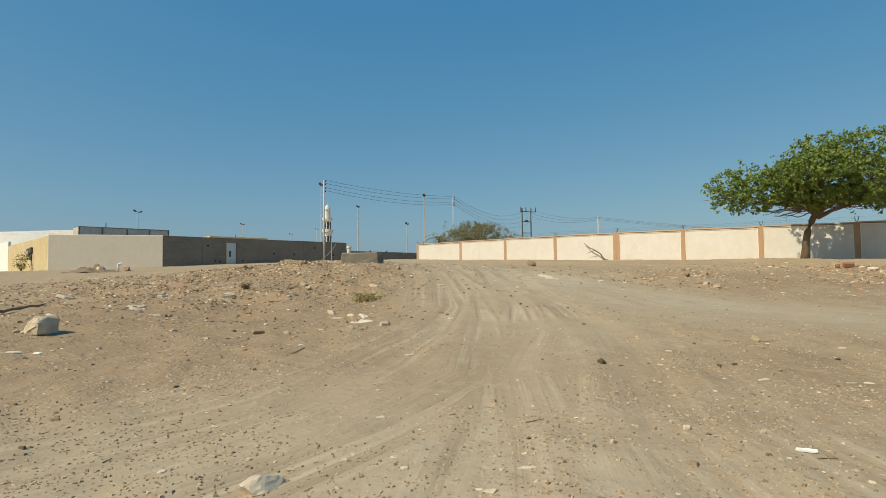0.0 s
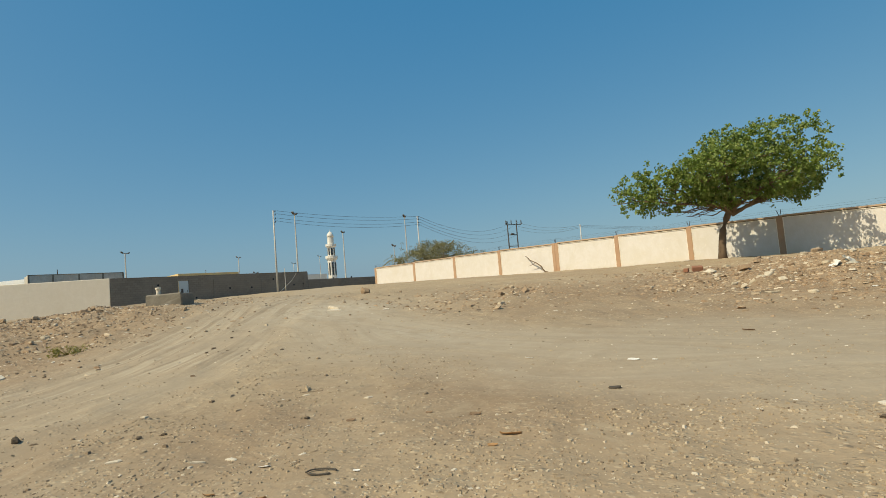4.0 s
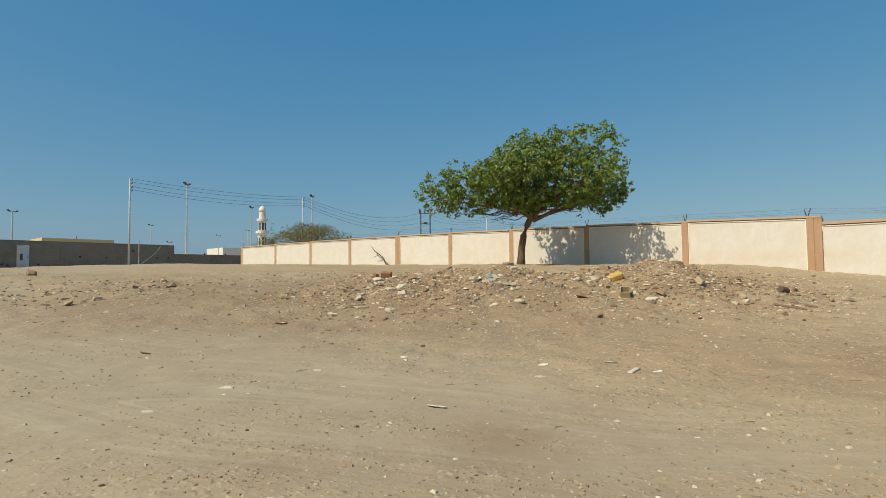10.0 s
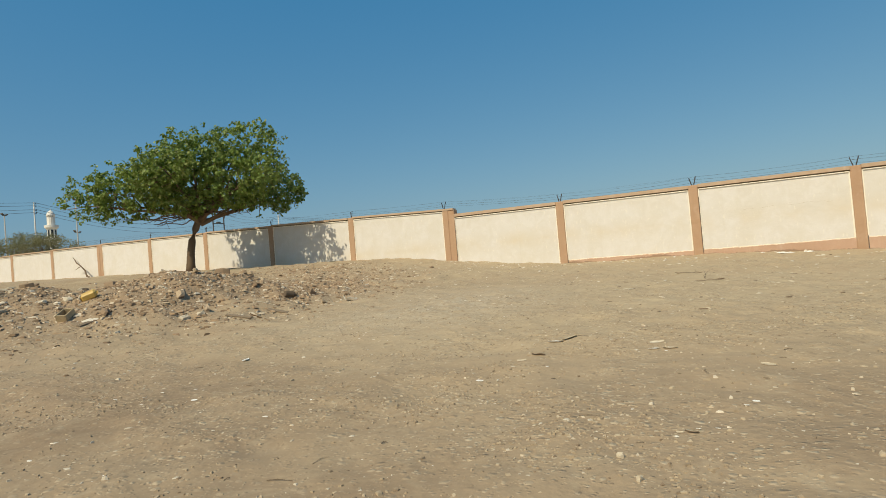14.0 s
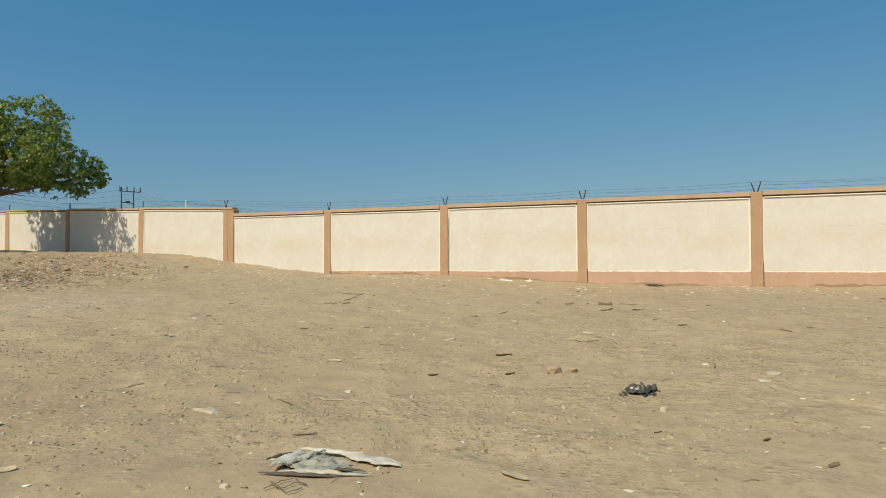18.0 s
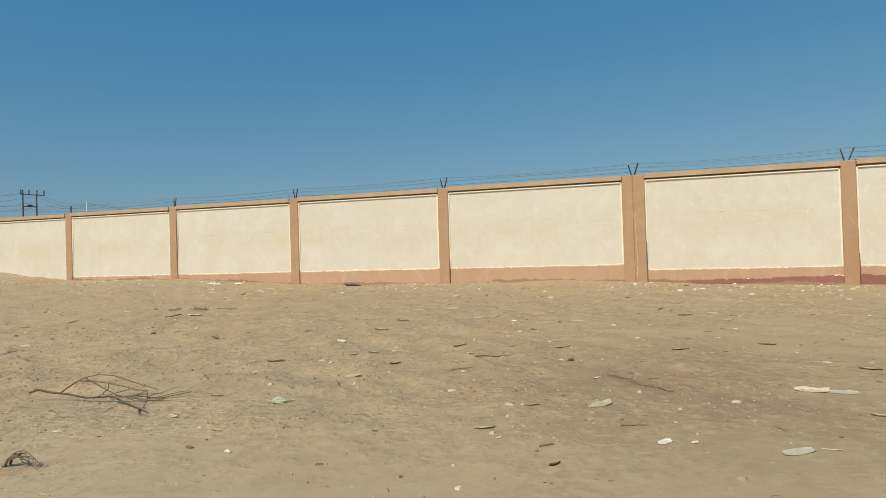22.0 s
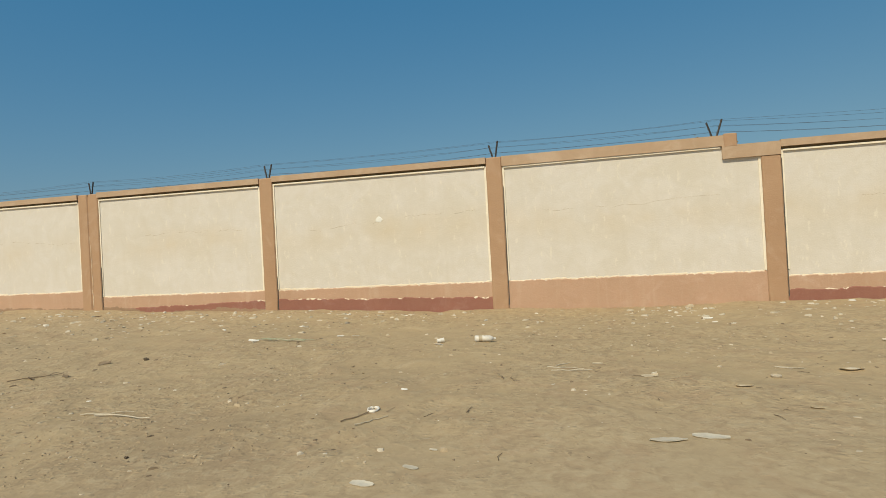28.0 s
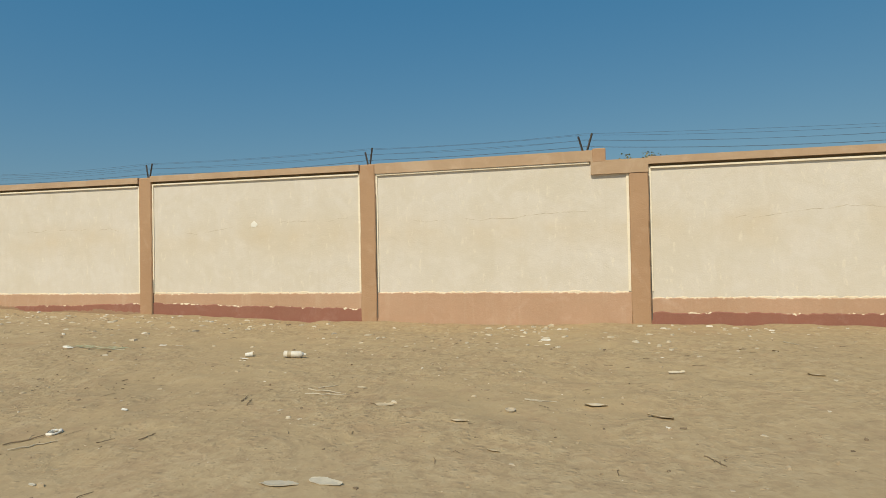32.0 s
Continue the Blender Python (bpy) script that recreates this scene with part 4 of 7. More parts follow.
def limb(rnd, a, b, r0, r1, n=7, bend=0.12):
    a, b = Vector(a), Vector(b)
    L = (b - a).length
    pts = []
    off = Vector((0, 0, 0))
    for i in range(n + 1):
        t = i / n
        off += Vector((rnd.uniform(-1, 1), rnd.uniform(-1, 1), rnd.uniform(-0.5, 0.8))) * bend * L / n * (1 if 0 < i else 0)
        pts.append(a.lerp(b, t) + off * (1 - t * 0.5))
    return pts, [r0 + (r1 - r0) * (i / n) for i in range(n + 1)]


def broad_tree():
    rnd = random.Random(5)
    base = gz(*TREE) - 0.15
    e = thing("tree", pose(TREE[0], TREE[1], base), "broad spreading green tree with a single leaning trunk before the wall", "tree")
    o = Vector((TREE[0], TREE[1], base))
    # the trunk leans to the south and forks below the crown
    trunk = [(0, 0, 0), (0.02, -0.02, 0.5), (0.03, -0.06, 1.0), (0.08, -0.15, 1.6), (0.16, -0.32, 2.1), (0.26, -0.54, 2.6), (0.36, -0.76, 3.0)]
    part("trunk", tube_data([(trunk, [0.25, 0.195, 0.175, 0.165, 0.16, 0.15, 0.13])], 12), M_BARK, e, smooth=True)
    lobes = [((36.2, 8.6, 6.65), (2.2, 2.2, 1.95)), ((34.2, 11.5, 5.9), (1.55, 1.55, 1.4)), ((35.0, 10.3, 5.85), (1.6, 1.6, 1.15)), ((39.2, 6.9, 5.95), (1.7, 1.7, 1.35)),
             ((37.4, 6.9, 7.8), (1.6, 1.6, 0.95)), ((36.6, 6.2, 6.1), (1.55, 1.55, 1.3)), ((36.9, 9.4, 6.2), (1.4, 1.4, 1.2)), ((33.3, 12.2, 5.7), (1.15, 1.15, 1.05)), ((39.8, 6.4, 5.8), (1.1, 1.1, 0.95)), ((35.6, 8.0, 7.15), (1.4, 1.4, 0.85)), ((36.0, 8.9, 5.35), (1.9, 1.9, 0.75)), ((37.9, 7.3, 5.5), (1.5, 1.5, 0.7)), ((33.9, 7.8, 6.75), (1.4, 1.4, 0.95)), ((34.3, 9.2, 6.3), (1.4, 1.4, 0.95)), ((37.3, 5.5, 6.8), (1.1, 0.9, 0.9))]
    crown = []
    for (c, r) in lobes:
        n = int(64 * r[0] * r[1])
        for _ in range(n):
            while True:
                d = Vector((rnd.uniform(-1, 1), rnd.uniform(-1, 1), rnd.uniform(-1, 1)))
                if 0.45 < d.length < 1 and rnd.random() < 1.05 - 0.45 * max(0.0, d.z) * d.length:
                    break
            crown.append((Vector((c[0] + d.x * r[0], c[1] + d.y * r[1], c[2] + d.z * r[2])) - o, rnd.uniform(0.11, 0.19)))
    # thin outer sprays towards the wall
    for c, r, n in (((37.3, 4.8, 6.3), (0.9, 0.7, 0.9), 40), ((36.4, 4.25, 6.35), (0.8, 0.7, 0.65), 40), ((37.6, 10.6, 6.0), (1.0, 0.8, 0.9), 50), ((37.2, 4.9, 7.7), (0.6, 0.6, 0.5), 24), ((36.9, 5.2, 8.3), (0.9, 0.8, 0.4), 24), ((35.4, 7.4, 8.05), (1.2, 1.2, 0.35), 30)):
        for _ in range(n):
            crown.append((Vector((c[0] + rnd.uniform(-1, 1) * r[0], c[1] + rnd.uniform(-1, 1) * r[1], c[2] + rnd.uniform(-1, 1) * r[2])) - o, rnd.uniform(0.10, 0.16)))
    # loose sprays that stick out of the outline
    for _ in range(150):
        c, r = lobes[rnd.randrange(len(lobes))]
        d = Vector((rnd.gauss(0, 1), rnd.gauss(0, 1), rnd.gauss(0.1, 0.7))).normalized()
        crown.append((Vector((c[0] + d.x * r[0] * 1.06, c[1] + d.y * r[1] * 1.06, c[2] + d.z * r[2] * 1.1)) - o, rnd.uniform(0.09, 0.15)))
    for p in ((37.0, 6.9, 8.65), (37.2, 6.6, 8.85), (37.9, 5.8, 8.45), (38.2, 5.5, 8.3)):
        crown.append((Vector(p) - o, 0.13))
    part("crown", leaf_cloud(rnd, crown, 190, 0.15), M_LEAF, e, "dense rounded green leaf clusters")
    fork = Vector(trunk[-1])
    for (c, r) in lobes:
        tgt = Vector(c) - o - Vector((0, 0, r[2] * 0.3))
        main = limb(rnd, fork - Vector((0.1, -0.15, rnd.uniform(0.1, 0.8))), tgt, 0.085, 0.03)
        paths = [main]
        for _ in range(8):
            st = main[0][rnd.randrange(3, len(main[0]))]
            d = Vector((rnd.gauss(0, 1) * r[0], rnd.gauss(0, 1) * r[1], rnd.gauss(0.3, 0.6) * r[2])) * 0.6
            paths.append(limb(rnd, st, st + d, 0.03, 0.008, 5))
        part("limb", tube_data(paths, 6), M_BARK, e, smooth=True)
    # bare dead twigs hanging under the crown
    paths = []
    for c in ((34.6, 11.0, 4.5), (35.0, 10.6, 4.35), (34.2, 11.6, 4.55), (37.6, 6.9, 4.6), (35.4, 10.2, 4.15)):
        for _ in range(2):
            st = fork - Vector((0.12, -0.15, rnd.uniform(0.1, 0.5)))
            tg = Vector(c) - o + Vector((rnd.uniform(-0.5, 0.5), rnd.uniform(-0.5, 0.5), rnd.uniform(-0.2, 0.2)))
            m_ = limb(rnd, st, tg, 0.035, 0.008, 9, 0.75)
            paths.append(m_)
            for _ in range(4):
                s2 = m_[0][rnd.randrange(3, 8)]
                paths.append(limb(rnd, s2, s2 + Vector((rnd.uniform(-0.5, 0.5), rnd.uniform(-0.5, 0.5), rnd.uniform(-0.45, 0.2))), 0.012, 0.004, 3))
    part("dead_wood", tube_data(paths, 4), M_BARK, e, "bare dry twigs under the crown")
    return e


broad_tree()


# ---- trees behind the wall ----
def acacia(x, y, z0, spread, top, seed, name, label, dry=False):
    rnd = random.Random(seed)
    e = thing(name, pose(x, y, z0), label, "tree")
    paths, clumps = [], []
    for s in range(3):
        a = rnd.uniform(0, 6.28)
        paths.append(limb(rnd, (0.2 * s, 0, 0), (math.cos(a) * spread * 0.3, math.sin(a) * spread * 0.3, (top - z0) * 0.55), 0.14, 0.06))
    part("trunk", tube_data(paths, 6), M_BARK, e, smooth=True)
    br = []
    for s in range(36):
        st = paths[s % 3][0][rnd.randrange(3, 8)]
        a, q = rnd.uniform(0, 6.28), rnd.uniform(0.05, 1)
        tg = Vector((math.cos(a) * spread * q, math.sin(a) * spread * q, (top - z0) * (1.0 - 0.42 * q * q) - rnd.uniform(0, 0.35)))
        br.append(limb(rnd, st, tg, 0.045, 0.012, 6, 0.2))
        for _ in range(8 if dry else 14):
            clumps.append((tg + Vector((rnd.gauss(0, 0.6), rnd.gauss(0, 0.6), rnd.gauss(-0.25, 0.3))), rnd.uniform(0.22, 0.48)))
    part("branches", tube_data(br, 4), M_BARK, e)
    part("crown", leaf_cloud(rnd, clumps, 68 if not dry else 40, 0.12, 0.1), M_ACACIA, e, "fine feathery grey-green foliage")
    return e


acacia(47.6, 43.4, 2.3, 4.6, 7.25, 3, "acacia_tree", "flat-topped grey-green acacia behind the boundary wall")
acacia(56.0, -42.9, 0.6, 2.9, 5.75, 8, "dry_shrub", "sparse dry shrub top showing above the wall", True)


def palm(x, y, z0, h):
    rnd = random.Random(4)
    e = thing("date_palm", pose(x, y, z0), "young date palm with arching fronds behind the wall", "palm")
    part("trunk", tube_data([([(0, 0, 0), (0, 0, h * 0.5), (0.05, 0, h)], [0.2, 0.18, 0.16])], 8), M_BARK, e)
    for k in range(16):
        a, up = k * 2.4, rnd.uniform(0.2, 1.0)
        V, Fc = [], []
        for i in range(12):
            t = i / 11
            c = Vector((math.cos(a) * 1.9 * t, math.sin(a) * 1.9 * t, h + up * 1.4 * t - 1.3 * t * t))
            sd = Vector((-math.sin(a), math.cos(a), 0))
            for sg in (-1, 1):
                b = len(V)
                ln = 0.5 * (1 - 0.6 * t)
                q = c + sd * sg * ln + Vector((math.cos(a) * 0.2, math.sin(a) * 0.2, -0.15))
                V += [tuple(c), tuple(c + Vector((math.cos(a), math.sin(a), 0)) * 0.07), tuple(q)]
                Fc.append((b, b + 1, b + 2))
        part("frond", (V, [], Fc), M_ACACIA, e)


palm(44.9, 46.6, 2.4, 3.3)


# ---- the compound beyond: block walls, gate, buildings ----
WY = 54.6
cw = thing("wall_compound", pose(0, 0, 0), "beige rendered and bare grey block compound walls", "wall", kind="structure")
part("rendered_wall", box_bm(8.7, 0.2, 4.78, 0, 0, 0.5, 0.03), M_COMPOUND, cw, "smooth beige rendered wall").matrix_world = pose(15.08, 56.55, 0, 0, 0, -25.4)
part("return_wall", box_bm(0.2, 19.2, 4.6, 11.35, 68.15, 0.6, 0.02), M_FADED, cw, "yellow plastered side wall")
part("far_wall", box_bm(0.24, 22.0, 5.1, 11.35, 88.8, 0.6, 0.02), M_BRIGHT, cw, "white painted side wall")


def holed_wall(x0, x1, z1, openings, holes, seed):
    """A block wall with put-log holes and door openings left out."""
    bm = bmesh.new()
    xs = [x0] + [v for o in openings for v in o[:2]] + [x1]
    for a, b in zip(xs[::2], xs[1::2]):
        box(bm, b - a, 0.2, z1 - 0.5, (a + b) / 2, WY + 0.1, 0.5, 0.01)
    for a, b, h in openings:
        box(bm, b - a, 0.2, z1 - h, (a + b) / 2, WY + 0.1, h)
    ob = part("block_wall", bm, M_BLOCK, cw, "bare grey concrete block wall")
    rnd = random.Random(seed)
    for _ in range(holes):
        hx, hz = rnd.uniform(x0 + 0.8, x1 - 0.5), rnd.choice((3.1, 3.9, 4.5)) + rnd.uniform(-0.1, 0.1)
        if any(a - 0.4 < hx < b + 0.4 for a, b, _ in openings):
            continue
        hb = lathe_bm([(0.10, 0.0), (0.09, 0.004)], 8)
        part("putlog_hole", hb, M_GLASSDARK, cw).matrix_world = pose(hx, WY - 0.002, hz, 90, 0, 0)
    return ob


holed_wall(19.02, 38.4, 5.22, [(24.72, 25.72, 4.82)], 14, 2)
holed_wall(38.42, 50.0, 4.38, [], 5, 3)
for px_ in (22.6, 28.2, 33.1, 38.0, 42.6, 46.8):
    part("block_pier", box_bm(0.32, 0.06, 3.9 if px_ < 38.4 else 3.4, px_, WY - 0.03, 0.9, 0.01), M_BLOCK, cw)
part("coping_strip", box_bm(19.3, 0.24, 0.05, 28.7, WY + 0.1, 5.22, 0.008), M_BLOCK, cw)
part("stain_run", tube_data([([(34.6, WY - 0.005, 2.9), (35.4, WY - 0.005, 3.5), (36.5, WY - 0.005, 4.4), (37.0, WY - 0.005, 5.1)], [0.03] * 4)], 4), M_COMPOUND, cw, "pale mortar run down the wall")

door = thing("door_1", pose(25.22, WY + 0.05, 2.75), "pale blue sheet metal gate in the block wall", "door", kind="structure")
part("door_leaf", box_bm(0.94, 0.05, 2.05, 0, 0, 0, 0.008), M_DOORBLUE, door)
part("door_frame", box_bm(0.05, 0.1, 2.07, -0.475, 0, 0, 0.004), M_YELLOW, door)
part("door_frame", box_bm(0.05, 0.1, 2.07, 0.475, 0, 0, 0.004), M_DARKSTEEL, door)
part("vent_grille", box_bm(0.2, 0.03, 0.55, -0.15, -0.045, 0.75, 0.006), M_DARKSTEEL, door)
part("handle", box_bm(0.03, 0.05, 0.18, 0.33, -0.05, 1.0, 0.005), M_DARKSTEEL, door)

# meter boxes and a small plant on the yellow side wall
mb = thing("meter_box", pose(11.24, 66.6, 3.7), "brown electricity meter boxes fixed to the yellow wall", "meter box")
part("case", box_bm(0.16, 1.1, 0.75, -0.08, 0, 0, 0.02), M_DARKSTEEL, mb)
part("case", box_bm(0.16, 0.8, 0.5, -0.08, -1.1, 0.3, 0.02), M_DARKSTEEL, mb)
part("case", box_bm(0.14, 0.5, 0.4, -0.07, -1.0, -0.35, 0.02), M_DARKSTEEL, mb)
part("dial_window", box_bm(0.02, 0.4, 0.3, -0.165, 0.1, 0.25, 0.004), M_PLASTIC, mb)
part("conduit", tube_data([([(-0.05, -1.2, 0.3), (-0.05, -1.2, -0.9)], [0.03, 0.03])], 6), M_DARKSTEEL, mb)
rnd = random.Random(9)
pl = thing("potted_shrub", pose(10.45, 65.5, gz(10.45, 65.5)), "small straggly shrub beside the yellow wall", "shrub")
part("stems", tube_data([limb(rnd, (0, 0, 0), (rnd.uniform(-0.5, 0.5), rnd.uniform(-0.7, 0.7), rnd.uniform(0.9, 1.7)), 0.025, 0.008, 4) for _ in range(7)], 4), M_BARK, pl)
part("leaves", leaf_cloud(rnd, [(Vector((rnd.uniform(-0.5, 0.5), rnd.uniform(-0.7, 0.7), rnd.uniform(0.5, 2.0))), 0.3) for _ in range(22)], 70, 0.13), M_DRYLEAF, pl)


def house(name, label, x0, x1, y0, y1, z0, z1, mat, windows=(), parapet=0.35, trim=None):
    """A flat-roofed block with a parapet; windows as (x or y, z, w, h, side)."""
    e = thing(name, pose((x0 + x1) / 2, (y0 + y1) / 2, z0), label, "building")
    sx, sy, h = x1 - x0, y1 - y0, z1 - z0
    part("body", box_bm(sx, sy, h - parapet, 0, 0, 0, 0.02), mat, e)
    bm = bmesh.new()
    for bx, by, lx, ly in ((0, -sy / 2 + 0.1, sx, 0.2), (0, sy / 2 - 0.1, sx, 0.2), (-sx / 2 + 0.1, 0, 0.2, sy - 0.41), (sx / 2 - 0.1, 0, 0.2, sy - 0.41)):
        box(bm, lx + 0.006, ly + 0.006, parapet, bx, by, h - parapet, 0.01)
    part("parapet", bm, trim or mat, e)
    for u, z, w_, hh, side in windows:
        fr = bmesh.new()
        gl = bmesh.new()
        if side == "y":
            box(fr, w_ + 0.14, 0.05, hh + 0.14, u, -sy / 2 - 0.01, z - 0.07, 0.01)
            box(gl, w_, 0.03, hh, u, -sy / 2 - 0.03, z)
        else:
            box(fr, 0.05, w_ + 0.14, hh + 0.14, -sx / 2 - 0.01, u, z - 0.07, 0.01)
            box(gl, 0.03, w_, hh, -sx / 2 - 0.03, u, z)
        win = part("window", fr, M_WHITE, e)
        part("pane", gl, M_GLASSDARK, win)
    return e


cb = house("concrete_building", "low unfinished concrete building with a stained parapet", 14.0, 21.8, 61.2, 63.2, 1.8, 6.25, M_STAINED, parapet=1.0)
for bx in (-3.87, -2.0, 0.1, 2.1, 3.87):
    part("parapet_post", box_bm(0.14, 0.03, 0.98, bx, -1.02, 3.46, 0.006), M_CONCRETE, cb, "dark stained post")
part("parapet_cap", box_bm(7.86, 0.26, 0.06, 0, -0.9, 4.451, 0.01), M_CONCRETE, cb, "dark stained cap")
wb = house("white_building", "long white flat-roofed building behind the compound wall", -7.0, 7.0, 0, 3.0, 1.8, 7.2, M_BRIGHT)
wb.matrix_world = pose(14.2, 84.0, 1.8, 0, 0, math.degrees(math.atan2(-0.8, 0.6)))
house("yellow_building", "low yellow plastered building with a flat roof", 31.2, 39.0, 73.6, 82.0, 2.3, 6.85, M_YELLOW, [(-2.2, 2.6, 1.0, 1.0, "y"), (2.2, 2.6, 1.0, 1.0, "y")], 0.35)
for bx, by, w_, h_ in ((120, 182, 14, 6.2), (128, 168, 10, 5.2), (150, 215, 22, 7.2), (108, 176, 8, 5.4), (168, 240, 18, 8.4)):
    house("distant_house", "distant white flat-roofed house", bx, bx + w_, by, by + 9, 2.5, 2.5 + h_, M_WHITE, [(-w_ / 4, 2.2, 1.4, 1.4, "y"), (w_ / 4, 2.2, 1.4, 1.4, "y"), (0, 2.2, 1.4, 1.4, "x")], 0.5)

# mast stubs and rods on the roofs
for x, y, z, h in ((16.4, 62.0, 6.25, 0.55), (29.2, 66.0, 2.6, 3.2), (35.2, 75.0, 6.5, 0.8)):
    rd = thing("roof_rod", pose(x, y, z), "thin dark rod standing above the roofline", "rod", tube_data([([(0, 0, 0), (0, 0, h)], [0.05, 0.035])], 5), M_DARKSTEEL)


def minaret(x, y, z0):
    e = thing("minaret", pose(x, y, z0), "white mosque minaret with two balconies and a dome", "minaret")
    part("shaft", lathe_bm([(2.3, 0), (2.2, 22.6)], 8), M_WHITE, e)
    part("balcony", lathe_bm([(2.2, 22.0), (3.1, 23.0), (3.15, 24.2), (2.6, 24.25)], 16), M_WHITE, e)
    part("upper_shaft", lathe_bm([(2.0, 24.0), (1.95, 29.0)], 8), M_WHITE, e)
    part("balcony", lathe_bm([(1.95, 28.4), (2.7, 29.2), (2.75, 30.2), (2.2, 30.25)], 16), M_WHITE, e)
    part("lantern", lathe_bm([(1.6, 30.2), (1.55, 34.0)], 12), M_WHITE, e)
    part("dome", lathe_bm([(1.75, 34.0), (1.7, 34.8), (1.3, 35.8), (0.7, 36.5), (0.12, 36.9), (0.1, 37.6), (0.02, 37.7)], 16), M_WHITE, e, smooth=True)
    for k in range(8):
        a = k * 45 + 22.5
        for z, h, r in ((14.5, 6.4, 2.08), (24.6, 3.6, 1.82)):
            w_ = part("opening", box_bm(0.12, 0.85, h, 0, 0, 0), M_GLASSDARK, e)
            w_.matrix_local = Matrix.Rotation(radians(a), 4, "Z") @ Matrix.Translation((r + 0.0, 0, z))


minaret(169.3, 257.4, 2.2)
house("mosque_hall", "pale mosque hall beside the minaret", 148, 165, 256, 272, 2.3, 17.5, M_WHITE, [(-4, 8, 2.0, 3.5, "y"), (0, 8, 2.0, 3.5, "y"), (4, 8, 2.0, 3.5, "y")], 1.0)


# ---- poles, lamps and power lines ----
def plain_pole(x, y, top, r, label, name="utility_pole", arms=()):
    z0 = gz(x, y) - 0.2
    e = thing(name, pose(x, y, z0), label, "pole")
    part("mast", tube_data([([(0, 0, 0), (0, 0, (top - z0) * 0.5), (0, 0, top - z0)], [r, r * 0.85, r * 0.62])], 10), M_STEEL, e, smooth=True)
    for hz in arms:
        b = part("bracket", box_bm(0.25, 0.05, 0.05, 0.1, 0, hz - z0, 0.008), M_DARKSTEEL, e)
        part("insulator", lathe_bm([(0.045, 0), (0.05, 0.05), (0.03, 0.07), (0.045, 0.1), (0.02, 0.14)], 8), M_DARKSTEEL, e).location = (0.2, 0, hz - z0 + 0.045)
    return e


LINES = (10.72, 10.42, 10.02, 9.72)
plain_pole(32.0, 49.2, 10.9, 0.095, "pale slim utility pole carrying four cables", arms=LINES)
thing("pole_stay", pose(0, 0, 0), "thin stay rod beside the utility pole", "stay", tube_data([([(32.9, 49.3, gz(32.9, 49.3) - 0.1), (32.9, 49.3, 5.3)], [0.03, 0.03])], 6), M_STEEL)
plain_pole(52.0, 51.4, 11.3, 0.095, "utility pole standing behind the boundary wall", arms=[z + 0.4 for z in LINES])
for n, z in enumerate(LINES):
    thing("power_cable", pose(0, 0, 0), "overhead power cable sagging between the poles", "cable", tube_data([strand((32.2, 49.2, z + 0.16), (52.2, 51.4, z + 0.56), 0.35 + 0.05 * n, 0.014, 24)], 5), M_WIRE, "overhead cables")
    thing("power_cable", pose(0, 0, 0), "overhead power cable running on to the twin pole", "cable", tube_data([strand((52.2, 51.4, z + 0.56), (97.5 + 0.35 * n, 75.4, 15.2 - 0.9 * n), 1.9, 0.016, 24)], 5), M_WIRE, "overhead cables")


def flood_mast(x, y, top, r, heads, label):
    z0 = gz(x, y) - 0.2
    e = thing("lamp_mast", pose(x, y, z0, 0, 0, 40), label, "lamp post")
    part("mast", tube_data([([(0, 0, 0), (0, 0, top - z0)], [r, r * 0.5])], 8), M_STEEL, e)
    part("cross_arm", box_bm(heads * 0.75, 0.09, 0.09, 0, 0, top - z0 - 0.1, 0.01), M_DARKSTEEL, e)
    for s in (-1, 1):
        bm = bmesh.new()
        box(bm, 0.75, 0.36, 0.18, 0, 0, 0, 0.03)
        bmesh.ops.rotate(bm, verts=bm.verts, cent=(0, 0, 0), matrix=Matrix.Rotation(radians(-22 * s), 3, "Y"))
        h = part("lamp_head", bm, M_DARKSTEEL, e)
        h.location = (s * heads * 0.46, 0, top - z0 - 0.02)


for x, y, top, r, hd in ((50.2, 77.9, 15.7, 0.16, 1.3), (73.1, 99.8, 16.1, 0.17, 1.4), (73.8, 80.4, 16.4, 0.14, 1.5), (39.6, 128.1, 15.3, 0.2, 2.2), (83.5, 96.5, 12.9, 0.12, 2.6), (79.5, 165.0, 17.6, 0.2, 2.3), (130.0, 225.0, 20.5, 0.2, 4.2), (147.0, 232.0, 24.0, 0.2, 4.2), (86.0, 168.0, 13.2, 0.17, 3.0)):
    flood_mast(x, y, top, r, hd, "tall grey lamp mast with two floodlight heads")

hp = thing("twin_pole", pose(97.5, 75.3, 2.2), "steel twin-pole power structure with cross-arms and insulators", "power pole")
for s, hh in ((-0.95, 13.2), (0.95, 12.6)):
    part("post", tube_data([([(s, 0.4 * -s, 0), (s, 0.4 * -s, hh)], [0.14, 0.11])], 8), M_DARKSTEEL, hp)
for z, w_ in ((12.4, 3.6), (8.0, 2.0), (10.3, 1.9)):
    part("cross_arm", box_bm(w_, 0.12, 0.14, 0.5 if w_ > 3 else 0, 0, z, 0.01, rz=-22), M_DARKSTEEL, hp)
for s in (-1.2, -0.1, 1.0, 2.0):
    part("insulator", lathe_bm([(0.1, 0), (0.12, 0.3), (0.06, 0.4), (0.12, 0.55), (0.05, 0.9)], 8), M_DARKSTEEL, hp).location = (s, -0.4 * s, 12.5)
part("switch_box", box_bm(0.8, 0.35, 0.3, 0, 0, 10.4, 0.03), M_DARKSTEEL, hp)
plain_pole(92.6, 55.8, 11.8, 0.13, "dark wooden service pole beyond the wall", arms=(11.4,))
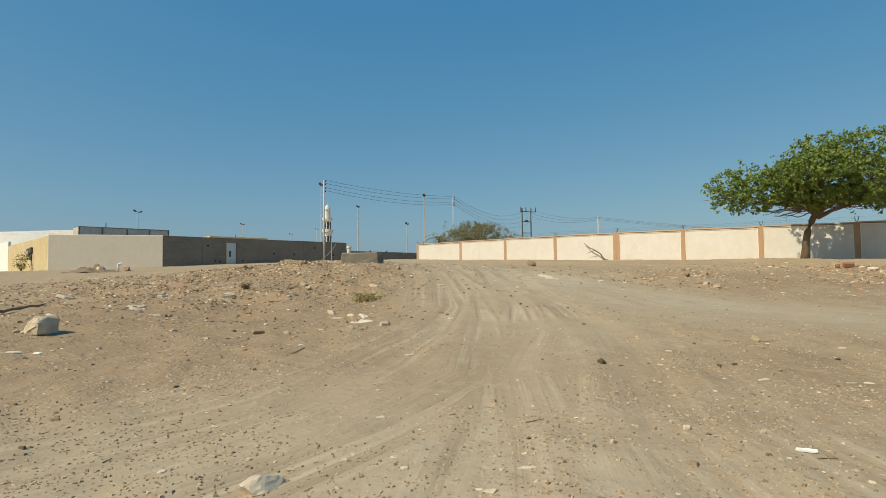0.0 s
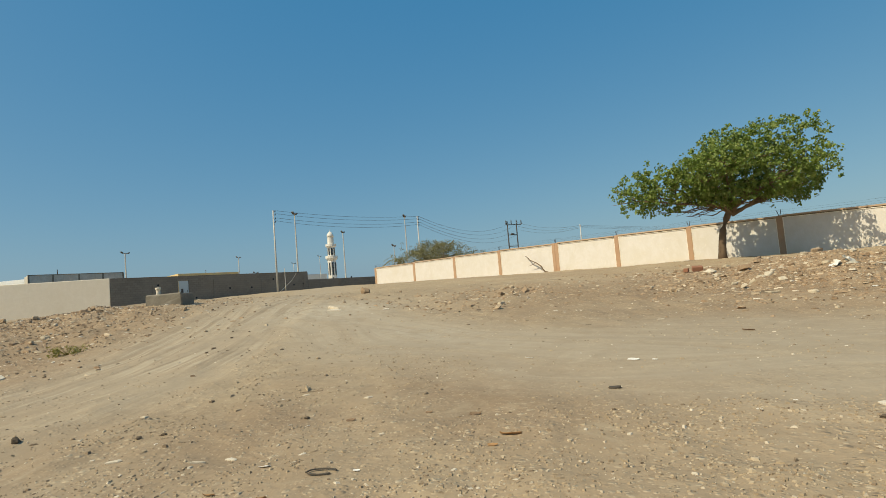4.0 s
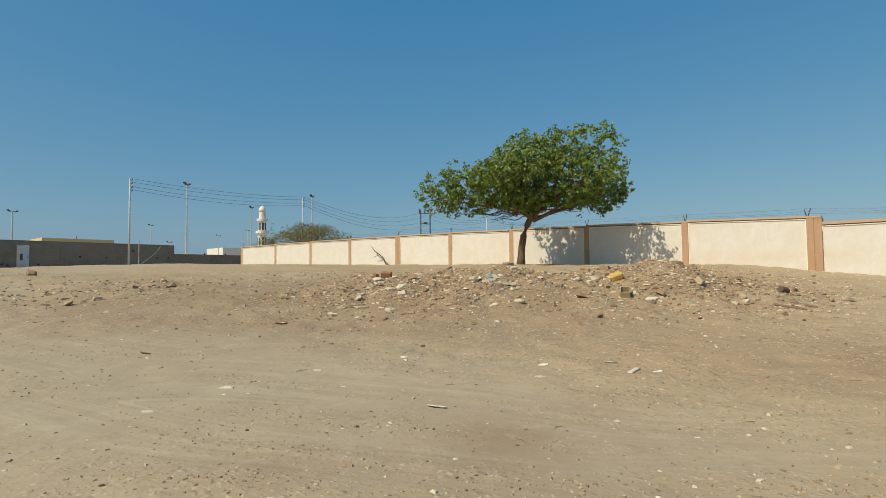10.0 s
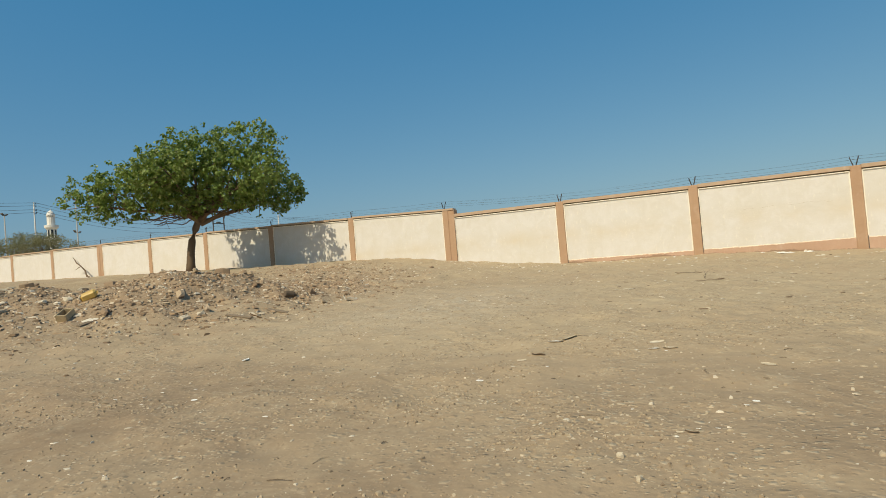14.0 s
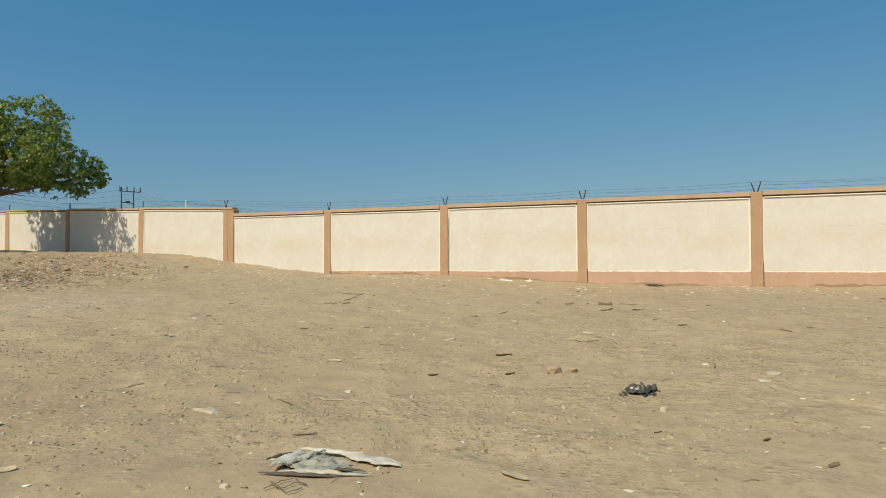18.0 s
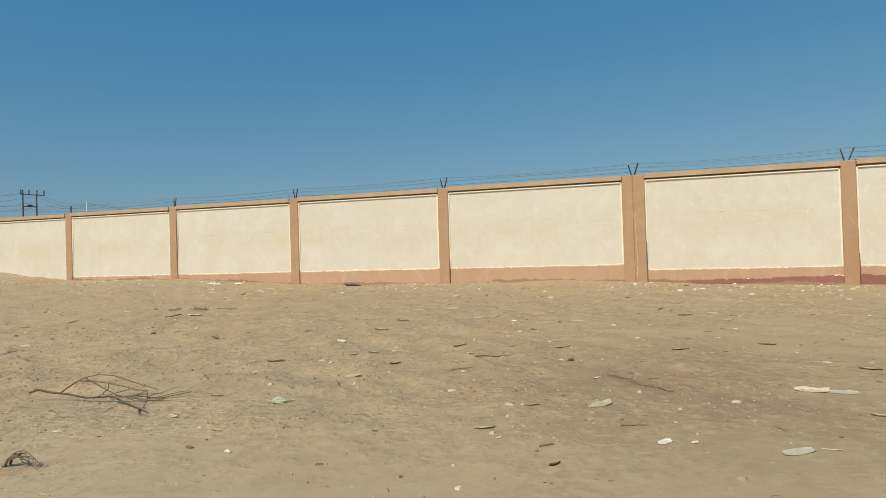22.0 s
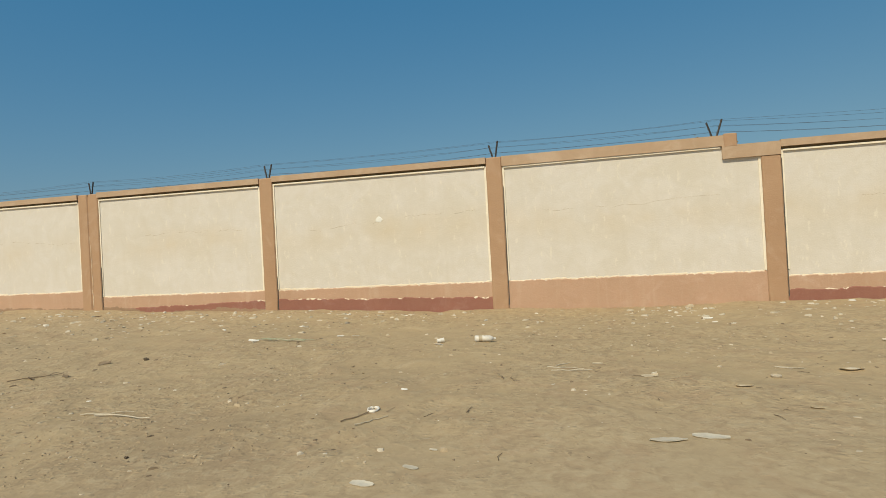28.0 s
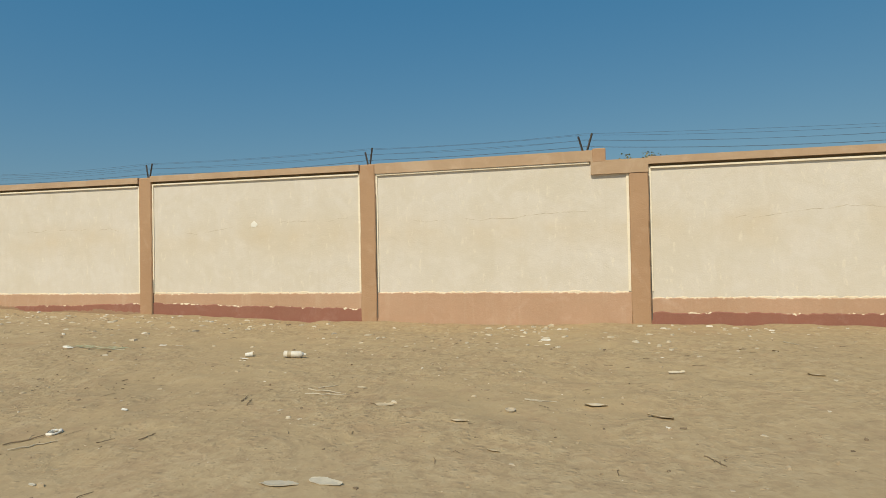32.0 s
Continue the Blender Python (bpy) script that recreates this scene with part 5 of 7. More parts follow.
for n in range(3):
    thing("power_cable", pose(0, 0, 0), "overhead power cable leaving the twin pole", "cable", tube_data([strand((98.5 + n * 0.3, 75.0, 15.2 - 0.8 * n), (92.6, 55.8, 11.6 - 0.2 * n), 0.8, 0.016, 16)], 4), M_WIRE, "overhead cables")
    thing("power_cable", pose(0, 0, 0), "overhead power cable running on beyond the wall", "cable", tube_data([strand((92.6, 55.8, 11.6 - 0.2 * n), (150.0, 10.0, 7.5 - 0.2 * n), 0.9, 0.013, 20)], 4), M_WIRE, "overhead cables")


# ---- stones, rubble and litter on the ground ----
def lump(rnd, r, flat=0.65, sub=2, jag=0.28):
    """An angular stone, partly sunk: a ball cut by random planes."""
    bm = bmesh.new()
    bmesh.ops.create_icosphere(bm, subdivisions=sub, radius=1.0)
    cuts = [(Vector((rnd.gauss(0, 1), rnd.gauss(0, 1), rnd.gauss(0, 1))).normalized(), rnd.uniform(0.55, 0.85)) for _ in range(7)]
    sx, sy = rnd.uniform(0.8, 1.15), rnd.uniform(0.7, 1.0)
    for v in bm.verts:
        for n, d in cuts:
            over = v.co.dot(n) - d
            if over > 0:
                v.co -= n * over * 0.92
        v.co *= 1 + rnd.uniform(-jag, jag) * 0.18
        v.co = Vector((v.co.x * sx, v.co.y * sy, v.co.z * flat)) * r
    return bm


def on_ground(x, y, sink=0.0, rx=0, ry=0, rz=0):
    return pose(x, y, gz(x, y) - sink, rx, ry, rz)


def slope_pose(x, y, rz, lift=0.0):
    """Lies flat on the slope of the ground."""
    d = 0.12
    nx, ny = -(gz(x + d, y) - gz(x - d, y)) / (2 * d), -(gz(x, y + d) - gz(x, y - d)) / (2 * d)
    q = Vector((0, 0, 1)).rotation_difference(Vector((nx, ny, 1)).normalized())
    return Matrix.Translation((x, y, gz(x, y) + lift)) @ q.to_matrix().to_4x4() @ pose(0, 0, 0, 0, 0, rz)


def stone(x, y, w, mat, name, label, category="stone", flat=0.6, seed=None):
    rnd = random.Random(seed if seed is not None else int(x * 100 + y * 37))
    ob = thing(name, on_ground(x, y, -w * 0.5 * flat * 0.45, 0, 0, rnd.uniform(0, 360)), label, category, lump(rnd, w * 0.55, flat, 2 if w < 0.3 else 3, 0.9), mat)
    return ob


def shard(rnd, w, thick, aspect=0.6):
    """A broken flat piece: uneven outline, worn upper edge, uneven face."""
    n = rnd.randrange(7, 11)
    bm = bmesh.new()
    ang = sorted(rnd.uniform(0, 6.283) for _ in range(n))
    rim = [(math.cos(a) * w * 0.5 * rnd.uniform(0.7, 1.15), math.sin(a) * w * 0.5 * aspect * rnd.uniform(0.7, 1.2)) for a in ang]
    lo = [bm.verts.new((x, y, -thick * 0.4)) for x, y in rim]
    up = [bm.verts.new((x * 0.97, y * 0.97, thick * rnd.uniform(0.45, 0.8))) for x, y in rim]
    tp = [bm.verts.new((x * rnd.uniform(0.6, 0.85), y * rnd.uniform(0.6, 0.85), thick * rnd.uniform(0.75, 1.1))) for x, y in rim]
    mid = bm.verts.new((rnd.uniform(-0.1, 0.1) * w, 0, thick * rnd.uniform(0.8, 1.2)))
    for a, b in ((lo, up), (up, tp)):
        for s in range(n):
            bm.faces.new((a[s], a[(s + 1) % n], b[(s + 1) % n], b[s]))
    for s in range(n):
        bm.faces.new((tp[s], tp[(s + 1) % n], mid))
    bm.faces.new(list(reversed(lo)))
    return bm


def litter_sheet(x, y, w, mat, name, label, category, curl=0.03, aspect=0.5, seed=0, rz=None):
    """A flat scrap with an uneven, torn outline: lifted along one edge, lightly creased."""
    rnd = random.Random(int(x * 91 + y * 53) + seed)
    n, m_ = 9, 5
    L, W = w * 1.04, w * aspect
    bm = bmesh.new()
    ph, top = rnd.uniform(0, 6), []
    skew, taper = rnd.uniform(-0.3, 0.3), rnd.uniform(-0.25, 0.25)
    nick = [rnd.uniform(0.82, 1.12) for _ in range(2 * n)]
    side = rnd.choice((-1, 1))
    for i in range(n):
        row = []
        for j in range(m_):
            u, v = i / (n - 1) - 0.5, j / (m_ - 1) - 0.5
            edge = (1 - 0.62 * (2 * abs(u)) ** 2.6) * nick[i + (n if v > 0 else 0)] * (1 + taper * 2 * u)
            lift = curl * w * (0.9 * max(0.0, side * v * 2) ** 2 + 0.5 * max(0.0, 2 * u * side) ** 3 + 0.18 * math.sin(ph + u * 8 + v * 4))
            row.append(bm.verts.new((u * L + rnd.uniform(-0.03, 0.03) * L, v * W * edge + skew * u * W + rnd.uniform(-0.03, 0.03) * W, 0.004 + max(0.0, lift))))
        top.append(row)
    for i in range(n - 1):
        for j in range(m_ - 1):
            bm.faces.new((top[i][j], top[i + 1][j], top[i + 1][j + 1], top[i][j + 1]))
    g = bmesh.ops.extrude_face_region(bm, geom=list(bm.faces))
    bmesh.ops.translate(bm, vec=(0, 0, -0.004), verts=[v for v in g["geom"] if isinstance(v, bmesh.types.BMVert)])
    bmesh.ops.recalc_face_normals(bm, faces=bm.faces)
    return thing(name, slope_pose(x, y, rnd.uniform(0, 360) if rz is None else rz + rnd.uniform(-12, 12), 0.003), label, category, bm, mat)


def ribbon(pts, widths, lift=0.003):
    """A creased strip of film along a line, with thickness."""
    V, Fc = [], []
    for k, p in enumerate(pts):
        a, b = Vector(pts[max(k - 1, 0)]), Vector(pts[min(k + 1, len(pts) - 1)])
        d = (b - a).normalized()
        sd = Vector((-d.y, d.x, 0)) * widths[k]
        up = Vector((0, 0, lift))
        tilt = Vector((0, 0, 0.25 * widths[k] * math.sin(k * 0.9)))
        p = Vector(p)
        V += [tuple(p + sd + tilt), tuple(p - sd), tuple(p - sd + up), tuple(p + sd + tilt + up)]
    for k in range(len(pts) - 1):
        b = 4 * k
        for s in range(4):
            Fc.append((b + s, b + (s + 1) % 4, b + 4 + (s + 1) % 4, b + 4 + s))
    e = 4 * (len(pts) - 1)
    return V, [], Fc + [(3, 2, 1, 0), (e, e + 1, e + 2, e + 3)]


def stick(x, y, w, rz=None, r=0.012, name="stick", label="dry bare stick lying on the ground", mat=None, fork=True):
    rnd = random.Random(int(x * 71 + y * 29))
    L = w * 1.15
    pts = [(L * (t / 7 - 0.5), rnd.uniform(-0.04, 0.04) * L, r + abs(rnd.gauss(0, 0.012)) * L) for t in range(8)]
    paths = [(pts, [r * (1 - 0.06 * t) for t in range(8)])]
    if fork:
        for k in (3, 5):
            p = Vector(pts[k])
            q = p + Vector((rnd.uniform(0.1, 0.25) * L, rnd.choice((-1, 1)) * rnd.uniform(0.08, 0.2) * L, rnd.uniform(0, 0.06) * L))
            paths.append(([p, p.lerp(q, 0.5) + Vector((0, 0, 0.01)), q], [r * 0.6, r * 0.5, r * 0.25]))
    return thing(name, slope_pose(x, y, rnd.uniform(-40, 40) - 50 if rz is None else rz), label, "stick", tube_data(paths, 6), mat or M_TWIG)


def brush(x, y, w, n, name, label, hgt=0.12, rz=-55, seed=1):
    """A tangle of dry branches."""
    rnd = random.Random(int(x * 13 + y * 7) + seed)
    e = thing(name, slope_pose(x, y, rz), label, "branch")
    for k in range(n):
        a = rnd.gauss(0, 0.35)
        st = Vector((-w * rnd.uniform(0.2, 0.55), rnd.uniform(-0.1, 0.1) * w, 0.01))
        ln = w * rnd.uniform(0.5, 1.0)
        pts = [st + Vector((math.cos(a) * ln * t / 8, math.sin(a) * ln * t / 8 + rnd.uniform(-0.012, 0.012) * w, hgt * math.sin(math.pi * t / 8) * rnd.uniform(0.3, 1.0))) for t in range(9)]
        r = rnd.uniform(0.004, 0.010) * (1 + w * 0.3)
        paths = [(pts, [r * (1 - 0.09 * t) for t in range(9)])]
        for _ in range(4):
            p = pts[rnd.randrange(3, 8)]
            q = p + Vector((rnd.uniform(0.05, 0.3) * w, rnd.uniform(-0.16, 0.16) * w, rnd.uniform(-0.02, 0.05)))
            q.z = max(q.z, 0.004)
            paths.append(([p, p.lerp(q, 0.5) + Vector((0, 0, 0.012)), q], [r * 0.5, r * 0.4, r * 0.2]))
        part("branch", tube_data(paths, 5), M_TWIG, e)
    return e


def crumple(L, W, amp, seed, n=18, m_=12):
    """A crumpled sheet: sharp creases, a torn outline, a little thickness."""
    rnd = random.Random(seed)
    folds = [(rnd.uniform(0, 6.28), rnd.uniform(7, 16) / max(L, W), rnd.uniform(0, 6)) for _ in range(5)]
    wild = [rnd.uniform(0.72, 1.1) for _ in range(2 * (n + m_))]
    bm, rows = bmesh.new(), []
    for i in range(n):
        row = []
        for j in range(m_):
            u, v = 2 * i / (n - 1) - 1, 2 * j / (m_ - 1) - 1
            x = u * L / 2 * (1 - 0.18 * v * v) * wild[j if u < 0 else m_ + j]
            y = v * W / 2 * (1 - 0.55 * u * u) * wild[2 * m_ + (i if v < 0 else n + i)]
            z = sum(abs(math.sin((x * math.cos(a) + y * math.sin(a)) * f + p)) for a, f, p in folds) / 5
            row.append(bm.verts.new((x, y, 0.006 + amp * z * (1 - 0.6 * max(abs(u), abs(v)) ** 3))))
        rows.append(row)
    for i in range(n - 1):
        for j in range(m_ - 1):
            bm.faces.new((rows[i][j], rows[i + 1][j], rows[i + 1][j + 1], rows[i][j + 1]))
    g = bmesh.ops.extrude_face_region(bm, geom=list(bm.faces))
    bmesh.ops.translate(bm, vec=(0, 0, -0.004), verts=[v for v in g["geom"] if isinstance(v, bmesh.types.BMVert)])
    bmesh.ops.recalc_face_normals(bm, faces=bm.faces)
    return bm


# litter and loose pieces: x, y, length, bearing
def piece(name, label, category, x, y, w, rz, mat, thick, aspect, tip=4.0):
    """A broken flat piece bedded in the ground."""
    rr = random.Random(int(x * 77 + y * 31))
    m = slope_pose(x, y, rz + rr.uniform(-12, 12), -thick * 0.15) @ pose(0, 0, 0, rr.uniform(-tip, tip), rr.uniform(-tip, tip), 0)
    return thing(name, m, label, category, shard(rr, w * 1.08, thick, aspect * rr.uniform(0.75, 1.25)), mat)


for x, y, w, rz in ((3.66, 11.85, 0.35, -17), (1.29, 8.45, 0.21, -9), (6.18, 9.17, 0.16, -34), (9.84, 10.12, 0.23, -13), (5.97, 8.78, 0.24, -12), (10.36, 9.87, 0.13, -15), (5.98, 8.16, 0.47, -36), (12.98, 9.22, 0.38, -55), (2.25, 5.72, 0.07, -21), (1.68, 4.71, 0.03, -20), (13.82, 8.31, 0.21, -30), (2.04, 4.76, 0.11, -23), (4.9, 5.61, 0.15, -41), (17.37, 9.27, 0.33, -50), (1.35, 3.91, 0.09, -19), (3.57, 4.56, 0.05, -38), (2.83, 4.1, 0.04, -35), (3.06, 3.88, 0.09, -38), (2.29, 3.29, 0.05, -35), (16.04, 7.37, 0.23, -52), (2.39, 2.81, 0.07, -40), (3.11, 2.45, 0.05, -52), (2.5, 2.21, 0.1, -48)):
    piece("plaster_piece", "flat pale broken plaster piece bedded in the dirt", "plaster", x, y, w, rz, M_PLASTER, 0.008 + 0.05 * w, 0.62)
for x, y, w, rz in ((2.9, 2.27, 0.11, -52), (6.93, 3.26, 0.11, -65), (6.31, 3.07, 0.06, -64), (5.67, 2.77, 0.05, -64), (4.3, 1.51, 0.03, -71), (6.35, 2.03, 0.14, -32), (8.41, 2.63, 0.09, -73), (3.48, 1.02, 0.03, -74), (4.14, 1.2, 0.04, -74), (6.76, 1.4, 0.11, -40), (6.15, 1.17, 0.05, -79), (8.71, 1.88, 0.12, -19), (6.99, 1.31, 0.1, -79), (7.35, 1.22, 0.04, -8), (6.19, 0.59, 0.09, -41), (7.33, 0.8, 0.06, -8), (7.97, 0.66, 0.06, -16), (15.45, 2.09, 0.13, -54), (18.57, 1.56, 0.25, -64), (10.59, -2.23, 0.16, -62), (11.35, -2.13, 0.09, -65), (10.39, -2.58, 0.03, -65), (11.39, -2.32, 0.18, -67)):
    piece("plaster_piece", "flat pale broken plaster piece bedded in the dirt", "plaster", x, y, w, rz, M_PLASTER, 0.008 + 0.05 * w, 0.62)
for x, y, w, rz in ((12.61, -2.44, 0.06, -73), (14.35, -2.32, 0.19, -75), (13.43, -2.73, 0.12, -52), (14.18, -2.59, 0.05, -77), (15.51, -2.25, 0.09, -77), (12.77, -3.49, 0.04, -54), (12.08, -4.16, 0.03, -57), (16.92, -4.39, 0.13, -77), (23.85, -2.67, 0.31, -56), (15.33, -6.97, 0.08, -37), (17.36, -8.14, 0.09, -68), (18.36, -8.1, 0.05, -71), (24.11, -17.15, 0.27, -67), (26.82, -21.44, 0.13, -59), (25.4, -21.96, 0.1, -55), (27.12, -21.55, 0.18, -62), (24.98, -22.3, 0.08, -56), (26.34, -23.86, 0.11, -84), (25.98, -23.98, 0.13, -85), (25.55, -24.52, 0.07, -93), (28.71, -28.62, 0.09, -69)):
    piece("plaster_piece", "flat pale broken plaster piece bedded in the dirt", "plaster", x, y, w, rz, M_PLASTER, 0.008 + 0.05 * w, 0.62)
for x, y, w, rz in ((4.56, 12.97, 0.23, -19), (5.58, 12.16, 0.27, -25), (7.53, 12.44, 0.21, -31), (5.98, 7.47, 0.19, -14), (1.42, 3.49, 0.02, -22), (15.92, 6.4, 0.22, -55), (3.69, 2.15, 0.05, -60), (4.39, 1.95, 0.06, -66), (8.52, 2.84, 0.15, -72), (4.58, 1.49, 0.04, -72), (29.2, 6.41, 0.3, -65), (19.31, 0.68, 0.2, -56), (17.67, -0.15, 0.1, -69), (22.58, 1.24, 0.21, -71), (24.95, -4.02, 0.24, -41), (25.21, -4.19, 0.24, -65), (19.0, -12.0, 0.04, -55), (20.19, -13.63, 0.05, -86), (19.83, -13.8, 0.04, -89), (25.37, -20.62, 0.08, -43), (39.28, -40.52, 0.12, -85)):
    piece("pale_stone", "rough pale stone resting on the bare ground", "stone", x, y, w, rz, M_PALE, 0.02 + 0.26 * w, 0.75, 8.0)
for x, y, w, rz in ((6.12, 12.59, 0.19, -26), (5.89, 3.55, 0.12, -22), (3.37, 2.62, 0.04, -52), (6.68, 2.59, 0.06, -32), (6.87, 2.5, 0.06, -34), (7.91, 1.76, 0.06, -12), (10.08, -2.29, 0.06, -60), (17.45, -2.06, 0.08, -64), (13.74, -3.8, 0.03, -63), (12.57, -4.26, 0.03, -62), (12.48, -4.83, 0.04, -69), (22.34, -4.21, 0.09, -59), (16.77, -9.34, 0.03, -82), (18.51, -8.92, 0.03, -80)):
    stone(x, y, w, M_CLOD, "dark_clod", "dark brown clod lying on the pale earth", "clod", 0.55)
for x, y, w, rz in ((22.69, -15.39, 0.04, -41), (29.93, -27.19, 0.06, -61), (30.75, -30.25, 0.08, -90), (30.26, -33.23, 0.03, -41), (30.13, -34.33, 0.03, -51), (30.38, -34.41, 0.03, -54), (30.66, -34.43, 0.03, -57), (34.7, -33.27, 0.09, -44), (30.29, -35.4, 0.03, -67), (30.68, -36.01, 0.03, -78), (31.72, -35.71, 0.04, -77), (30.67, -36.08, 0.03, -79), (30.77, -36.43, 0.03, -85), (31.11, -38.06, 0.03, -108)):
    stone(x, y, w, M_CLOD, "dark_clod", "dark brown clod lying on the pale earth", "clod", 0.55)
for x, y, w, rz in ((22.84, -12.05, 0.1, -74), (24.08, -12.24, 0.23, -34), (20.65, -13.91, 0.04, -90), (23.93, -13.32, 0.15, -86), (23.63, -13.5, 0.15, -87), (22.95, -14.44, 0.12, -95), (21.73, -15.65, 0.17, -33), (23.15, -15.86, 0.18, -49), (22.52, -17.08, 0.16, -56), (22.35, -17.22, 0.08, -57), (26.27, -16.93, 0.15, -72), (23.78, -18.33, 0.18, -79), (23.53, -19.94, 0.18, -101), (32.8, -19.12, 0.29, -37), (24.91, -23.12, 0.14, -68), (26.26, -23.71, 0.16, -82), (29.18, -23.75, 0.13, -36), (27.2, -24.54, 0.1, -92), (29.21, -24.05, 0.25, -88), (27.73, -24.51, 0.11, -92), (26.97, -25.15, 0.1, -99), (29.68, -24.77, 0.1, -44), (31.32, -24.33, 0.19, -49), (28.68, -25.3, 0.18, -98)):
    litter_sheet(x, y, w, M_SCRAP, "plastic_scrap", "dusty pale plastic scrap lying flat on the sand", "litter", 0.08, 0.38, rz=rz)
for x, y, w, rz in ((29.78, -24.97, 0.14, -95), (31.99, -24.36, 0.19, -52), (30.37, -25.82, 0.16, -53), (29.83, -26.11, 0.11, -103), (27.64, -26.9, 0.16, -44), (28.25, -27.11, 0.12, -50), (31.75, -26.42, 0.12, -62), (28.38, -27.63, 0.22, -56), (30.67, -27.0, 0.19, -62), (30.59, -28.28, 0.18, -72), (29.24, -29.24, 0.24, -78), (28.62, -29.54, 0.13, -80), (31.21, -29.21, 0.2, -81), (30.16, -29.91, 0.18, -87), (30.28, -31.82, 0.12, -105), (32.12, -33.51, 0.09, -57), (34.8, -38.99, 0.11, -106), (34.16, -39.48, 0.15, -69), (33.85, -40.24, 0.14, -96), (33.26, -40.62, 0.09, -101), (34.53, -41.3, 0.19, -105), (34.24, -41.8, 0.2, -110), (35.68, -42.09, 0.15, -96), (35.62, -43.34, 0.14, -107)):
    litter_sheet(x, y, w, M_SCRAP, "plastic_scrap", "dry pale leaf-shaped scrap curled on the sand", "litter", 0.08, 0.38, rz=rz)
for x, y, w, rz in ((6.65, 7.94, 0.07, -40), (4.26, 7.13, 0.06, -31), (1.8, 5.67, 0.03, -18), (1.77, 5.49, 0.03, -18), (2.37, 5.16, 0.04, -25), (4.01, 2.65, 0.03, -57), (5.59, 2.21, 0.04, -68), (4.39, 1.17, 0.13, -75), (3.98, 0.98, 0.02, -76), (7.68, 1.65, 0.04, -11), (7.79, 1.52, 0.03, -12), (7.01, 0.78, 0.09, -47), (11.16, 1.72, 0.11, -62), (7.33, 0.09, 0.05, -57), (11.52, 0.43, 0.14, -70), (11.64, 0.22, 0.06, -72), (11.29, -1.3, 0.03, -57), (20.18, -0.25, 0.17, -62), (16.7, -2.45, 0.1, -64), (15.33, -4.31, 0.19, -74), (17.47, -4.06, 0.12, -76), (17.99, -4.39, 0.07, -42), (18.06, -4.64, 0.17, -43)):
    litter_sheet(x, y, w * 0.92, M_PLASTIC, "white_scrap", "white crumpled plastic scrap on the ground", "litter", 0.08, 0.5, rz=rz)
for x, y, w, rz in ((17.96, -5.26, 0.11, -46), (22.66, -6.1, 0.07, -39), (18.52, -8.1, 0.05, -72), (17.12, -9.55, 0.12, -139), (20.39, -8.64, 0.06, -81), (22.45, -8.3, 0.17, -148), (20.47, -8.98, 0.04, -41), (20.67, -8.98, 0.05, -83), (20.55, -9.59, 0.06, -45), (21.84, -11.99, 0.07, -71), (23.9, -12.11, 0.2, -77), (20.76, -14.01, 0.03, -92), (20.82, -14.12, 0.03, -93), (23.6, -13.33, 0.12, -86), (21.39, -14.28, 0.04, -94), (21.52, -14.34, 0.05, -95), (22.42, -17.49, 0.05, -61), (26.6, -17.04, 0.08, -74), (22.78, -18.96, 0.02, -86), (23.09, -19.2, 0.03, -90), (24.5, -21.26, 0.04, -40), (32.71, -19.75, 0.29, -67), (26.29, -21.69, 0.05, -59)):
    litter_sheet(x, y, w * 0.92, M_PLASTIC, "white_scrap", "small white paper scrap on the stony dirt", "litter", 0.08, 0.5, rz=rz)
for x, y, w, rz in ((26.29, -23.59, 0.04, -80), (25.73, -24.32, 0.05, -90), (30.28, -24.27, 0.12, -90), (26.63, -25.53, 0.05, -104), (27.42, -27.06, 0.04, -43), (32.34, -26.03, 0.09, -62), (29.25, -27.52, 0.08, -60), (27.67, -28.09, 0.11, -56), (27.7, -28.27, 0.05, -59), (28.67, -31.39, 0.06, -105), (33.68, -31.26, 0.1, -50), (30.64, -32.89, 0.02, -42), (35.94, -34.07, 0.16, -73), (30.68, -36.95, 0.03, -93), (36.44, -35.23, 0.12, -81), (36.53, -35.44, 0.11, -82), (33.62, -37.19, 0.07, -94), (35.93, -36.9, 0.12, -91), (37.49, -40.62, 0.08, -110), (37.78, -40.57, 0.14, -110), (40.03, -40.83, 0.2, -87)):
    litter_sheet(x, y, w * 0.92, M_PLASTIC, "white_scrap", "white torn plastic scrap near the wall foot", "litter", 0.08, 0.5, rz=rz)
for x, y, w, rz in ((27.64, -28.84, 0.17, -66), (29.24, -29.45, 0.19, -81), (31.5, -37.63, 0.13, -101), (31.77, -37.85, 0.09, -103), (32.1, -37.91, 0.05, -103), (32.39, -39.47, 0.19, -87), (32.45, -39.74, 0.18, -90)):
    litter_sheet(x, y, w * 1.2, M_FILM, "plastic_film", "crumpled thin translucent plastic film on the sand", "litter", 0.03, 0.42, rz=rz)
